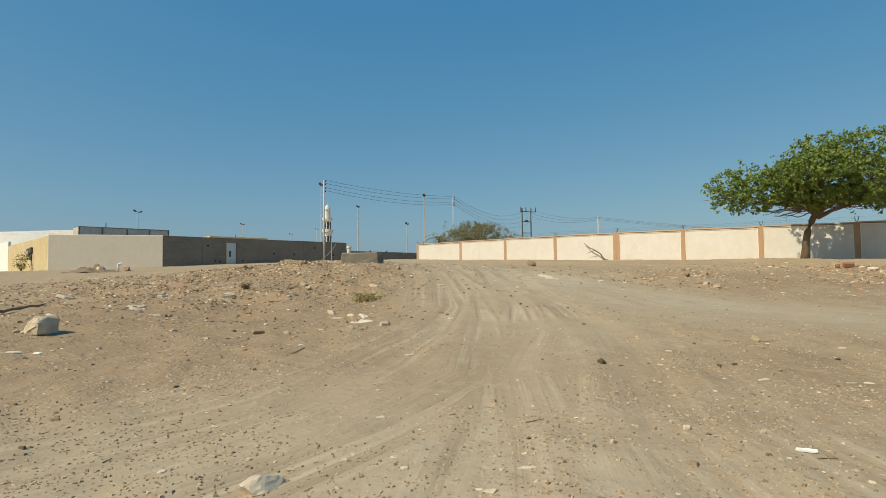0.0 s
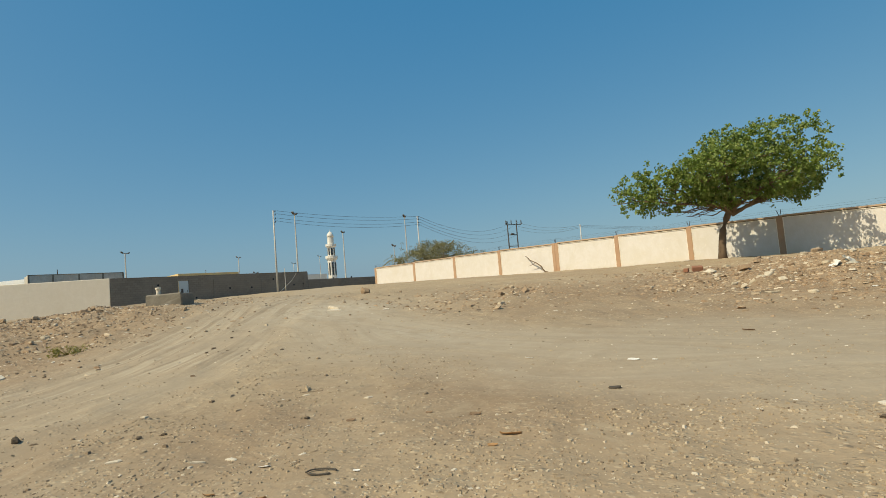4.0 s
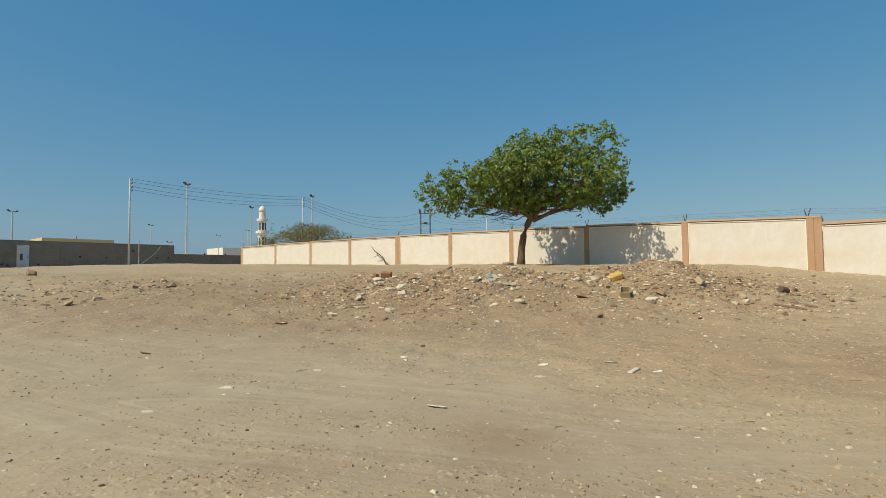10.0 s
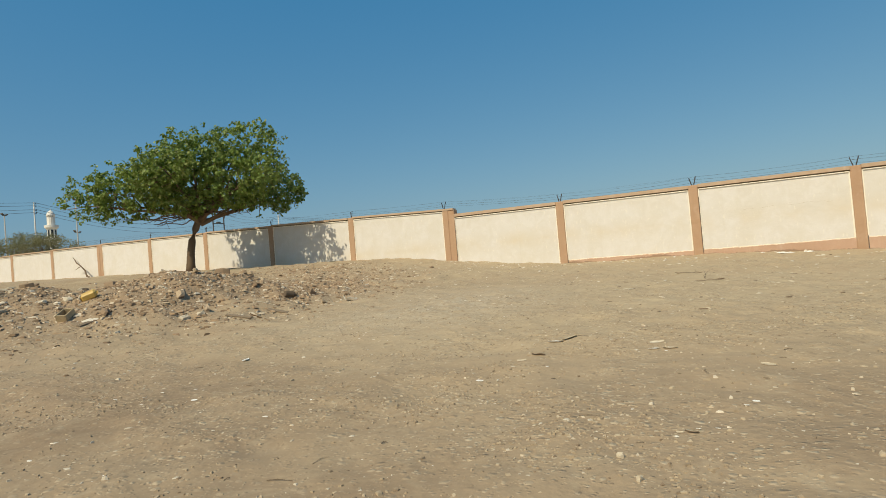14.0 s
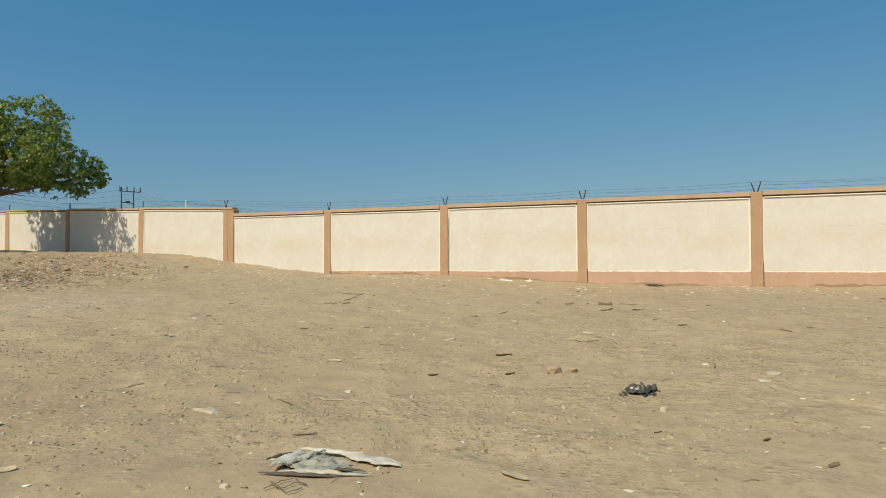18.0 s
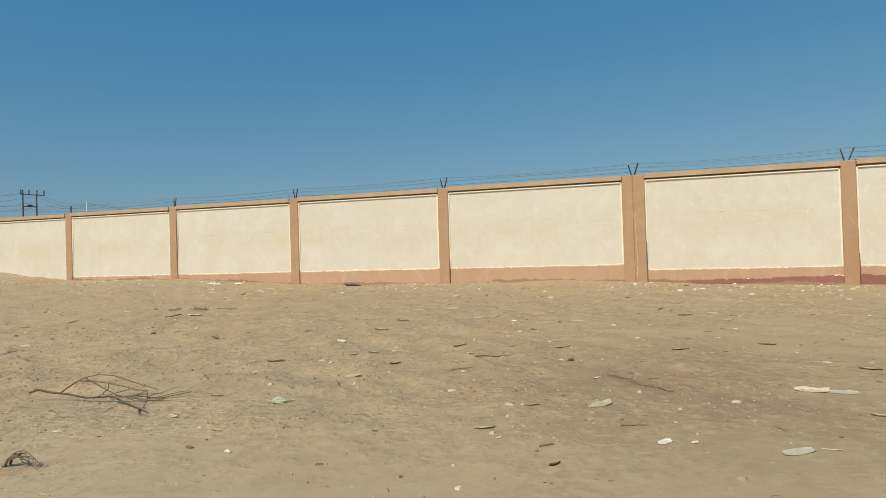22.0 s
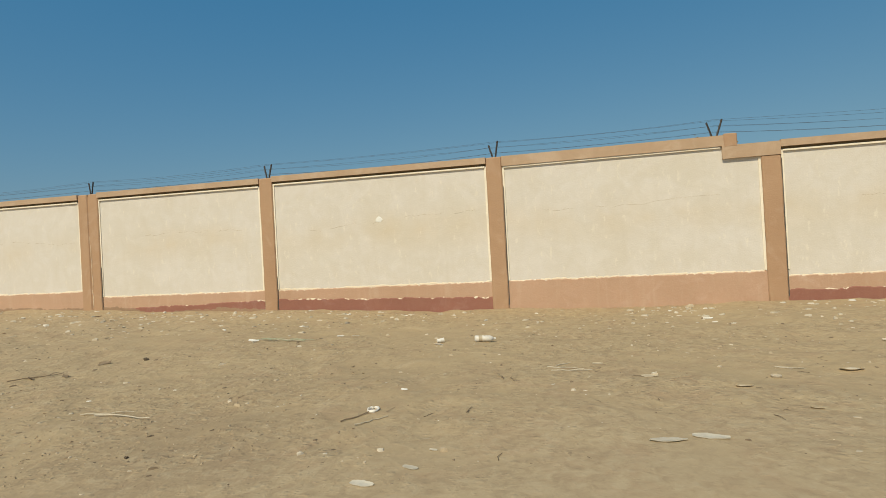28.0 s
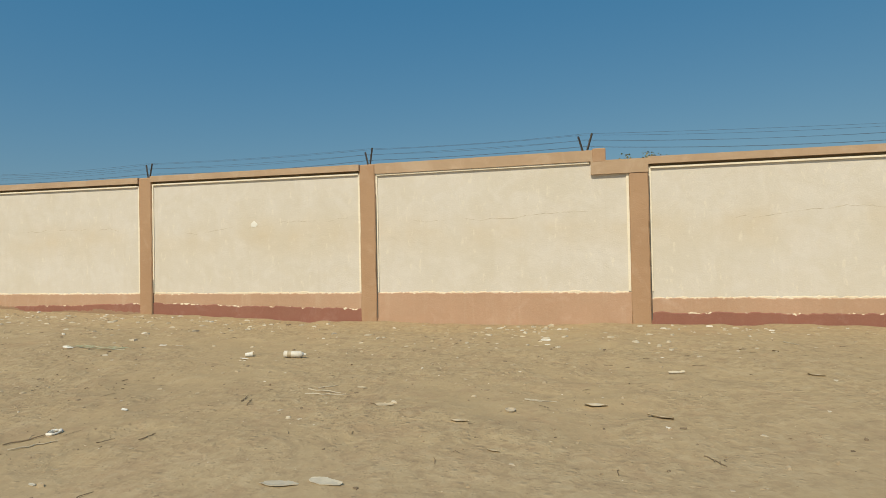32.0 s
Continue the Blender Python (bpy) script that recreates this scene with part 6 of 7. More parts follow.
for x, y, w, rz in ((8.1, 1.3, 0.09, -51), (8.63, 0.83, 0.06, -58), (8.85, 0.46, 0.11, -62), (14.55, 0.24, 0.16, -60), (10.87, -2.7, 0.12, -69), (25.94, -5.01, 0.29, -69), (26.08, -18.28, 0.12, -34), (27.6, -18.58, 0.2, -44), (26.5, -19.0, 0.12, -40), (24.83, -21.29, 0.09, -43), (33.7, -18.96, 0.29, -65), (25.41, -22.17, 0.08, -58), (26.63, -25.23, 0.06, -101), (29.35, -25.44, 0.12, -45), (27.1, -27.48, 0.08, -44), (30.16, -33.43, 0.07, -42)):
    litter_sheet(x, y, w, M_SCRAPB, "cardboard_scrap", "curled brown cardboard scrap on the dirt", "litter", 0.12, 0.4, rz=rz)
for x, y, w, rz in ((6.55, 0.63, 0.08, -45), (6.72, 0.23, 0.06, -50), (8.48, -0.28, 0.16, -64), (8.18, -0.37, 0.07, -66), (17.34, 1.39, 0.21, -20)):
    litter_sheet(x, y, w, M_SCRAPO, "orange_scrap", "orange-brown curled litter on the dirt", "litter", 0.12, 0.4, rz=rz)
for x, y, w, rz in ((19.19, 1.49, 0.32, -53), (23.12, -12.15, 0.15, -76), (20.67, -13.98, 0.08, -91), (24.74, -20.61, 0.06, -37), (33.84, -18.16, 0.24, -38), (24.36, -21.59, 0.08, -41), (25.45, -24.74, 0.05, -97), (32.79, -32.2, 0.15, -103), (30.45, -33.27, 0.06, -44), (33.66, -32.57, 0.14, -104), (33.85, -32.87, 0.14, -106), (34.48, -32.82, 0.21, -104), (39.84, -39.6, 0.13, -81), (33.96, -41.94, 0.05, -97), (36.83, -43.29, 0.07, -104)):
    litter_sheet(x, y, w, M_TIMBER, "wood_chip", "dark brown flat wood chip on the ground", "wood chip", 0.12, 0.32, rz=rz)
for x, y, w, rz in ((4.03, 6.8, 0.38, 34), (1.21, 4.47, 0.08, 34), (3.73, 2.84, 0.15, -27), (8.51, 2.67, 0.24, -51), (4.32, 1.04, 0.12, -47), (33.09, -12.83, 0.6, -81), (31.39, -13.38, 0.92, -127), (32.56, -13.26, 0.9, 7), (24.51, -15.77, 0.17, -31), (25.45, -15.94, 0.23, -82), (24.45, -17.64, 0.27, -118), (27.52, -16.93, 0.2, -94), (23.52, -19.12, 0.14, -82), (29.29, -19.18, 0.1, -3), (28.89, -19.39, 0.81, 31), (27.57, -21.02, 0.3, 0), (33.98, -19.42, 0.4, -62), (26.28, -23.08, 0.18, -78), (26.31, -23.29, 0.26, -119), (28.34, -23.86, 0.27, -132), (28.46, -25.26, 0.23, -142), (29.26, -26.11, 0.4, -86), (29.32, -26.21, 0.27, -82), (29.87, -26.37, 0.41, -51)):
    stick(x, y, w * 0.9, rz, 0.0035 + 0.006 * w)
for x, y, w, rz in ((27.41, -27.38, 0.11, -46), (27.94, -27.89, 0.18, -69), (29.24, -27.74, 0.29, -115), (29.1, -27.96, 0.47, -117), (34.18, -28.25, 0.21, -20), (29.18, -30.03, 0.36, -70), (30.24, -30.25, 0.63, -46), (30.32, -30.61, 0.38, -137), (30.54, -31.54, 0.26, -136), (31.46, -32.13, 0.13, -119), (33.35, -31.74, 0.29, -76), (33.36, -31.76, 0.19, -74), (33.18, -32.19, 0.28, -62), (33.19, -32.2, 0.39, -55), (33.72, -32.58, 0.54, -36), (31.32, -34.54, 0.22, -71), (32.83, -37.07, 0.37, -38), (30.78, -38.1, 0.04, -127), (32.96, -37.63, 0.13, -24), (33.02, -37.96, 0.17, 1), (34.21, -38.04, 0.26, 21), (34.05, -38.18, 0.18, -159), (33.08, -41.74, 0.02, -167), (33.31, -42.05, 0.2, -151)):
    stick(x, y, w * 0.9, rz, 0.0035 + 0.006 * w)
for x, y, w, rz in ((3.81, 7.88, 0.28, 11), (15.38, -2.12, 0.18, 7), (21.54, -3.75, 0.34, -32), (26.73, -4.55, 0.44, -57), (24.77, -17.92, 0.41, -64), (29.07, -19.75, 0.79, -160), (33.13, -20.18, 0.52, -120), (25.79, -25.07, 0.08, -90), (27.72, -29.02, 0.11, -90), (32.69, -30.48, 0.2, -19), (31.29, -34.14, 0.26, -69), (32.68, -34.61, 0.51, -80), (32.6, -34.85, 0.56, -86), (35.98, -34.56, 0.73, -72), (32.71, -37.21, 0.31, -38), (34.63, -38.66, 0.39, -100), (34.79, -38.63, 0.21, -51), (34.52, -38.73, 0.42, -84), (34.6, -40.75, 0.15, -89), (34.65, -40.82, 0.32, -79), (34.66, -40.86, 0.19, -68), (37.3, -43.58, 0.24, -150)):
    stick(x, y, w * 0.87, rz, 0.004 + 0.006 * w, "pale_stalk", "bleached dry stalk lying on the sand", M_PALEWOOD, False)

big = random.Random(12)
thing("white_rock", slope_pose(1.69, 3.26, 20) @ pose(0, 0, 0.012, 3, -4, 0), "large white lime lump half sunk in the track", "stone", lump(big, 0.15, 0.42, 3, 0.3), M_PLASTER)
bm = box_bm(0.36, 0.30, 0.29, 0, 0, -0.04, 0.07)
bmesh.ops.triangulate(bm, faces=bm.faces)
bmesh.ops.subdivide_edges(bm, edges=list(bm.edges), cuts=3)
for v in bm.verts:
    v.co += v.co.normalized() * 0.07 * noise.noise(v.co * 6.0) + Vector((noise.noise(v.co * 14), noise.noise(v.co * 14 + Vector((3, 1, 7))), noise.noise(v.co * 14 + Vector((9, 2, 5))))) * 0.03
thing("boulder", on_ground(1.8, 9.6, 0.02, 4, -5, 35), "cream squarish boulder on the stony slope", "boulder", bm, M_PALE)
for x, y, w in ((1.62, 9.75, 0.11), (1.55, 9.95, 0.09), (1.7, 9.95, 0.12)):
    stone(x, y, w, M_PALE, "pale_stone", "small cream stone beside the boulder", flat=0.6)
for x, y, w in ((27.94, -4.27, 0.2), (26.63, -19.46, 0.17), (26.75, -19.62, 0.12)):
    stone(x, y, w, M_ROCK, "field_stone", "brown field stone resting on the bare ground", flat=0.6)
for x, y, w in ((4.48, 12.81, 0.38), (3.61, 11.79, 0.34), (13.16, 9.57, 0.44), (20.98, -0.68, 0.28), (20.57, 1.62, 0.34), (20.95, 2.09, 0.36), (20.67, 2.13, 0.3), (20.3, 2.2, 0.3), (21.7, 3.6, 0.26), (20.2, 2.6, 0.22), (19.22, 1.44, 0.34), (23.8, 0.9, 0.32), (24.2, 1.2, 0.28), (25.0, 2.4, 0.3)):
    piece("broken_slab", "broken pale concrete slab on the rubble slope", "slab", x, y, w, 7 * x, M_PALE, 0.055, 0.5, 6.0)
for x, y, w in ((3.13, 14.48, 0.42), (5.4, 11.93, 0.33), (7.37, 12.25, 0.23), (6.21, 8.72, 0.19), (6.27, 8.47, 0.36), (3.58, 11.64, 0.3), (5.52, 21.85, 0.4), (3.46, 22.45, 0.43)):
    piece("plaster_piece", "pale broken plaster piece on the rubble slope", "plaster", x, y, w, 11 * y, M_PLASTER, 0.05, 0.45, 9.0)
stick(1.9, 12.2, 1.45, 50, 0.03, "timber_pole", "long grey timber pole lying on the slope", M_TIMBER, False)
stick(6.62, 0.13, 0.68, -62, 0.014, "timber_pole", "dark weathered timber stick on the dirt", M_TIMBER, False)

# a torn rubber sole and strips of tyre
so = thing("rubber_sole", slope_pose(10.22, -0.1, -52, 0.004) @ Matrix.Scale(0.75, 4), "dark grey worn rubber shoe sole on the track", "sole")
rim = [(0.085 * math.cos(a) + 0.012 * math.cos(2 * a), (0.036 + 0.009 * math.cos(a)) * math.sin(a) - 0.008 * math.sin(a) ** 2 * math.cos(a)) for a in [k * math.pi / 12 for k in range(24)]]
bm = bmesh.new()
rings = [[bm.verts.new((x * s, y * s, z + 0.02 * max(0, x) * 4)) for x, y in rim] for s, z in ((0.96, -0.004), (1.0, 0.012), (0.9, 0.022), (0.45, 0.019))]
for a, b in zip(rings, rings[1:]):
    for s in range(24):
        bm.faces.new((a[s], a[(s + 1) % 24], b[(s + 1) % 24], b[s]))
bm.faces.new(rings[-1])
part("sole", bm, M_SCRAPD, so, smooth=True)
part("worn_end", box_bm(0.03, 0.03, 0.016, 0.088, 0, 0.01, 0.006), M_EDGE, so, "pale worn heel end")


def arc(r, a0, a1, n, z, squash=1.0):
    return [(r * math.cos(radians(a0 + (a1 - a0) * k / n)), squash * r * math.sin(radians(a0 + (a1 - a0) * k / n)), z) for k in range(n + 1)]


ru = thing("tyre_strip", slope_pose(7.17, 0.27, -50), "torn black rubber strip curled on the dirt", "rubber")
part("strip", ribbon(arc(0.105, 15, 190, 12, 0.008, 0.55), [0.006] * 13, 0.008), M_SCRAPD, ru)
part("strip", ribbon(arc(0.095, 205, 320, 10, 0.006, 0.5), [0.008] * 11, 0.007), M_SCRAPD, ru)
thing("tyre_strip", slope_pose(18.66, -8.5, 125), "dark curved piece of rubber edging", "rubber", tube_data([(arc(0.085, 5, 175, 10, 0.012), [0.011] * 11)], 7), M_SCRAPD)
thing("hose_hook", slope_pose(29.12, -31.56, 100), "dark bent piece of hose on sand", "hose", tube_data([(arc(0.075, 35, 300, 14, 0.008, 0.8), [0.006] * 15)], 7), M_SCRAPD)
thing("plastic_ring", slope_pose(32.96, -37.13, 20), "white broken plastic ring on the sand", "ring", tube_data([(arc(0.058, 0, 345, 16, 0.01, 0.8), [0.011 + 0.004 * math.sin(k) for k in range(17)])], 7), M_PLASTIC)
thing("lid_ring", slope_pose(34.26, -40.59, 0), "white round plastic lid on sand", "lid", lathe_bm([(0.04, 0.002), (0.046, 0.018), (0.038, 0.02), (0.032, 0.008), (0.0, 0.008)], 14), M_PLASTER)
# crumpled card and a twisted white strip on the track
cc = thing("crumpled_card", slope_pose(16.68, -8.16, -50), "crumpled yellowish cardboard on the track edge", "cardboard")
for k, (dx, dy, rx, ry) in enumerate(((-0.05, 0.0, 35, 10), (0.04, 0.02, -30, -25), (0.0, -0.04, 12, 40))):
    part("fold", box_bm(0.13, 0.09, 0.008, 0, 0, 0, 0.003), M_SCRAP, cc).matrix_local = pose(dx, dy, 0.04, rx, ry, 25 * k)
thing("white_strip", slope_pose(17.04, -7.6, -50), "twisted white plastic strip on the track", "litter", ribbon([(0.22 * (t / 9 - 0.5), 0.035 * math.sin(t * 0.9), 0.012 + 0.035 * max(0, t / 9 - 0.55)) for t in range(10)], [0.012] * 10, 0.003), M_PLASTIC)
pk = slope_pose(17.8, -5.05, 8)
thing("plank", pk, "white painted broken plank on the earth", "plank", box_bm(0.3, 0.06, 0.022, 0, 0, 0, 0.006), M_PALEWOOD)
thing("log_end", slope_pose(27.75, -4.3, -25) @ pose(0, 0, 0.07, 0, 90, 0), "short brown cut log end in the rubble", "log", lathe_bm([(0.07, -0.13), (0.08, -0.11), (0.078, 0.0), (0.083, 0.09), (0.07, 0.12), (0.03, 0.117)], 14), M_TIMBER)
for x, y, w, rz in ((23.69, -2.79, 0.42, 20), (25.58, -4.89, 0.55, -70), (26.6, -5.0, 0.5, -75)):
    thing("plank", slope_pose(x, y, rz), "short dark timber plank on the ground", "plank", box_bm(w, 0.09, 0.03, 0, 0, 0, 0.006), M_TIMBER)
litter_sheet(28.5, -5.6, 0.36, M_PLASTIC, "plastic_bag", "crumpled white plastic bag beyond the rubble", "bag", 0.3, 0.6, rz=-70)
litter_sheet(22.37, 0.98, 0.45, M_PLASTIC, "plastic_bag", "torn pale plastic bag caught in the rubble", "bag", 0.15, 0.6)
litter_sheet(22.7, 0.75, 0.5, M_FILM, "plastic_bag", "torn pale plastic bag caught in the rubble", "bag", 0.12, 0.6)
for x, y, L, W in ((38.45, -15.2, 0.55, 0.2), (38.75, -15.9, 0.3, 0.16)):
    thing("white_bag", slope_pose(x, y, -88), "white plastic bag lying at the wall foot", "bag", crumple(L, W, 0.05, int(L * 90), 16, 8), M_PLASTIC)
thing("black_bag", slope_pose(39.15, -19.6, -86), "torn black plastic bag at the foot of the wall", "bag", crumple(0.6, 0.22, 0.07, 44, 16, 8), M_BLACKFILM)
gn = thing("green_net", slope_pose(27.72, -25.15, -80), "loose strands of faded green netting on the sand", "litter")
part("lump", crumple(0.17, 0.1, 0.05, 71, 14, 9), M_GREEN, gn, "crumpled faded green netting")
for k in range(4):
    rr = random.Random(70 + k)
    part("strand", tube_data([([(0.26 * (t / 7 - 0.6) * rr.uniform(0.7, 1.2), 0.04 * math.sin(t * 0.9 + k) + 0.02 * k - 0.04, 0.006 + 0.012 * abs(math.sin(t + k))) for t in range(8)], [0.003] * 8)], 4), M_GREEN, gn)
db = thing("dead_branch", slope_pose(27.4, -23.58, -82, 0.02), "thin dry forked branch arching over the sand", "branch")
for pth, r in (([(-0.76, 0.02, 0.0), (-0.68, 0.03, 0.03), (-0.55, 0.02, 0.02), (-0.35, 0.0, 0.025), (-0.13, -0.02, 0.015), (0.08, 0.02, 0.035), (0.3, -0.08, 0.02), (0.54, -0.2, 0.02), (0.66, -0.27, 0.015), (0.76, -0.34, 0.01)], 0.013),
               ([(-0.43, 0.0, 0.02), (-0.38, 0.0, 0.06), (-0.28, 0.01, 0.13), (-0.18, 0.0, 0.18), (-0.11, 0.02, 0.14), (0.0, 0.03, 0.09), (0.12, 0.03, 0.05), (0.3, 0.02, 0.02)], 0.009),
               ([(-0.22, 0.0, 0.145), (-0.12, 0.03, 0.15), (0.02, 0.05, 0.14), (0.16, 0.06, 0.12), (0.3, 0.05, 0.10)], 0.010),
               ([(0.02, 0.05, 0.14), (0.035, 0.03, 0.1), (0.0, 0.0, 0.05), (-0.07, -0.02, 0.01)], 0.006),
               ([(-0.18, 0.0, 0.18), (-0.1, 0.06, 0.2), (0.0, 0.12, 0.19), (0.12, 0.2, 0.13), (0.32, 0.3, 0.05)], 0.006),
               ([(0.08, 0.02, 0.03), (0.3, 0.06, 0.05), (0.45, 0.09, 0.035), (0.58, 0.16, 0.03), (0.68, 0.26, 0.015)], 0.006),
               ([(0.3, 0.06, 0.10), (0.42, 0.02, 0.11), (0.48, -0.05, 0.06), (0.5, -0.12, 0.01)], 0.005),
               ([(0.5, -0.18, 0.02), (0.62, -0.32, 0.02), (0.78, -0.36, 0.008)], 0.008)):
    part("branch", tube_data([([Vector(p) for p in pth], [0.8 * r * (1 - 0.06 * k) for k in range(len(pth))])], 6), M_TIMBER, db)
rr = random.Random(91)
for k in range(14):
    st = Vector((rr.uniform(0.0, 0.5), rr.uniform(-0.06, 0.06), rr.uniform(0.02, 0.05)))
    tg = st + Vector((rr.uniform(0.12, 0.34), rr.uniform(-0.2, 0.24), rr.uniform(-0.01, 0.07)))
    part("twig", tube_data([limb(rr, st, (tg.x, tg.y, max(tg.z, 0.006)), 0.0042, 0.0018, 5, 0.2)], 4), M_TIMBER, db)
gs = thing("green_strap", slope_pose(36.0, -34.5, -75), "faded pale green plastic strap on sand", "strap")
for k in range(3):
    part("strip", ribbon([(0.7 * (t / 11 - 0.5) + 0.05 * k, 0.09 * (k - 1) + 0.03 * math.sin(t * 0.8 + k), 0.012 + 0.012 * abs(math.sin(t * 0.9 + k))) for t in range(12)], [0.007] * 12, 0.003), M_GREEN, gs)
lp = thing("plastic_strap", slope_pose(29.42, -30.5, -78), "looped pale plastic strap lying on sand", "strap")
part("loop", ribbon([(0.17 * math.cos(a) * (1 if a < 2.6 else 0.7) + 0.02 * math.sin(a * 3), 0.13 * math.sin(a) + 0.025 * math.cos(a * 2.3), 0.012 + 0.03 * abs(math.sin(a * 1.5))) for a in [k * 0.42 for k in range(15)]], [0.0045] * 15, 0.003), M_SCRAP, lp)
part("tail", ribbon([(-0.18 - 0.045 * t, 0.02 * math.sin(t), 0.012) for t in range(7)], [0.006] * 7, 0.003), M_SCRAP, lp)
part("stalk", tube_data([([(0.02, -0.14, 0.01), (0.05, 0.0, 0.05), (0.09, 0.12, 0.03)], [0.012, 0.01, 0.006])], 5), M_TWIG, lp)
rt = thing("dry_root", slope_pose(26.05, -24.55, -80), "dry arched root with frayed end on the sand", "root")
for k in range(7):
    rr = random.Random(400 + k)
    h, w_ = rr.uniform(0.05, 0.10), rr.uniform(0.12, 0.17) * (1 if k < 3 else 0.6)
    path = [Vector((-0.15 + 2 * w_ * t / 8 + rr.uniform(-0.008, 0.008), rr.uniform(-0.03, 0.03) + 0.05 * k / 7, 0.006 + h * math.sin(math.pi * min(1, t / 7.2)) ** 0.8)) for t in range(9)]
    part("strand", tube_data([(path, [0.0042 - 0.0003 * t for t in range(9)])], 5), M_TWIG, rt)
brush(30.97, -34.26, 0.22, 3, "twig_bundle", "small heap of dry twigs and stalks", 0.05)

# dry leaf-shaped scraps strewn between the track and the wall
LEAF_SCRAPS = []
for k in range(8):
    rk = random.Random(800 + k)
    bm = shard(rk, 1.0, 0.06, rk.uniform(0.3, 0.5))
    for v in bm.verts:
        v.co.z += rk.uniform(0.1, 0.5) * v.co.y * v.co.y * 2 + rk.uniform(-0.02, 0.02)
    LEAF_SCRAPS.append(mesh_of("leaf_scrap", bm, M_SCRAP if k % 4 else M_SCRAPB))
rnd, placed = random.Random(47), 0
while placed < 170:
    x, y = rnd.uniform(26.5, 38.9), rnd.uniform(-31, -11)
    reach = x - (20 + (-11 - y) * 0.42)
    if reach < 5.5 or rnd.random() > 1.1 - 0.05 * reach:
        continue
    ob = new("leaf_scrap", LEAF_SCRAPS[placed % 8])
    ob.matrix_world = slope_pose(x, y, rnd.gauss(-70, 35), 0.004) @ pose(0, 0, 0, rnd.uniform(-8, 8), rnd.uniform(-8, 8), 0) @ Matrix.Scale(0.07 + 0.17 * rnd.random() ** 1.6, 4)
    tagged(ob, "dry pale leaf-shaped scrap curled on the sand", "litter", "scattered scraps")
    placed += 1

# an empty bottle and a cup
bt = thing("plastic_bottle", slope_pose(36.14, -37.5, -72) @ pose(0, 0, 0.045, 0, 90, 0), "white plastic bottle lying on its side", "bottle")
part("body", lathe_bm([(0.03, -0.14), (0.043, -0.13), (0.043, -0.02), (0.04, 0.0), (0.043, 0.02), (0.043, 0.07), (0.018, 0.12)], 14), M_PLASTIC, bt, smooth=True)
part("neck", lathe_bm([(0.018, 0.12), (0.016, 0.145)], 12), M_PLASTIC, bt)
part("label_band", lathe_bm([(0.0438, -0.09), (0.0438, -0.04)], 14), M_SCRAP, bt, "torn paper label")
thing("paper_cup", slope_pose(36.03, -36.9, -60) @ pose(0, 0, 0.03, 0, 90, 0), "crushed white paper cup on sand", "cup", lathe_bm([(0.024, -0.045), (0.033, 0.045), (0.035, 0.05), (0.03, 0.045), (0.022, -0.04)], 14), M_PLASTIC)

# torn plastic tarpaulin and a black rag, crumpled flat on the sand
M_SHEETW = mat_varied("dusty_white_sheet", [(0, (0.50, 0.465, 0.39)), (1, (0.62, 0.585, 0.505))], 0.6, False, 0.006, 12, 0.4)
M_TARP = mat_varied("grey_green_sheet", [(0, (0.30, 0.285, 0.235)), (1, (0.36, 0.345, 0.285))], 0.55, False, 0.006, 12, 0.4)
tp = thing("tarpaulin", slope_pose(23.26, -18.8, -72), "torn grey and white plastic tarpaulin half buried", "tarpaulin")
part("sheet", crumple(0.40, 0.34, 0.06, 3), M_TARP, tp, "grey-green creased sheet")
for k, (dx, dy, rz, L, W, z) in enumerate(((0.30, 0.13, -16, 0.44, 0.14, 0.018), (-0.17, 0.02, 78, 0.38, 0.10, 0.03), (-0.08, 0.03, 66, 0.36, 0.05, 0.035), (0.02, 0.22, -6, 0.42, 0.06, 0.022), (0.1, -0.16, 5, 0.5, 0.05, 0.016))):
    part("white_fold", crumple(L, W, 0.03, 20 + k, 14, 6), M_SHEETW, tp, "white printed edge of the sheet").matrix_local = pose(dx, dy, z, 0, 0, rz)
# dark strips added to draw the shade in the sheet's creases
for k, (dx, dy, rz, L) in enumerate(((-0.02, -0.2, 4, 0.46), (0.14, -0.06, -3, 0.34), (-0.26, 0.1, 60, 0.2))):
    part("dark_crease", crumple(L, 0.035, 0.02, 30 + k, 14, 5), M_SCRAPD, tp, "dark strip put in as the shade of a crease").matrix_local = pose(dx, dy, 0.012, 0, 0, rz)
ts = thing("torn_strands", slope_pose(22.92, -18.86, -72), "loose dark plastic strands beside the tarpaulin", "litter")
for k in range(3):
    rr = random.Random(60 + k)
    part("strand", ribbon([(0.2 * (t / 10 - 0.5) + rr.uniform(-0.01, 0.01), 0.05 * (k - 1.5) + 0.04 * math.sin(t * 0.7 + 2 * k), 0.008 + 0.008 * abs(math.sin(t + k))) for t in range(11)], [0.002 + 0.002 * rr.random() for _ in range(11)], 0.003), M_TIMBER, ts)
cl = thing("black_rag", slope_pose(26.04, -20.36, -58), "crumpled black and grey plastic rag on the sand", "rag")
part("cloth", crumple(0.25, 0.17, 0.11, 8), M_BLACKFILM, cl)
part("cloth_end", crumple(0.16, 0.10, 0.08, 9, 12, 8), M_BLACKFILM, cl).matrix_local = pose(0.15, 0.05, 0.004, 0, 0, 20)
part("grey_lining", crumple(0.10, 0.06, 0.05, 11, 12, 8), M_FILM, cl, "dusty grey lining").matrix_local = pose(-0.04, -0.02, 0.035, 0, 0, -12)
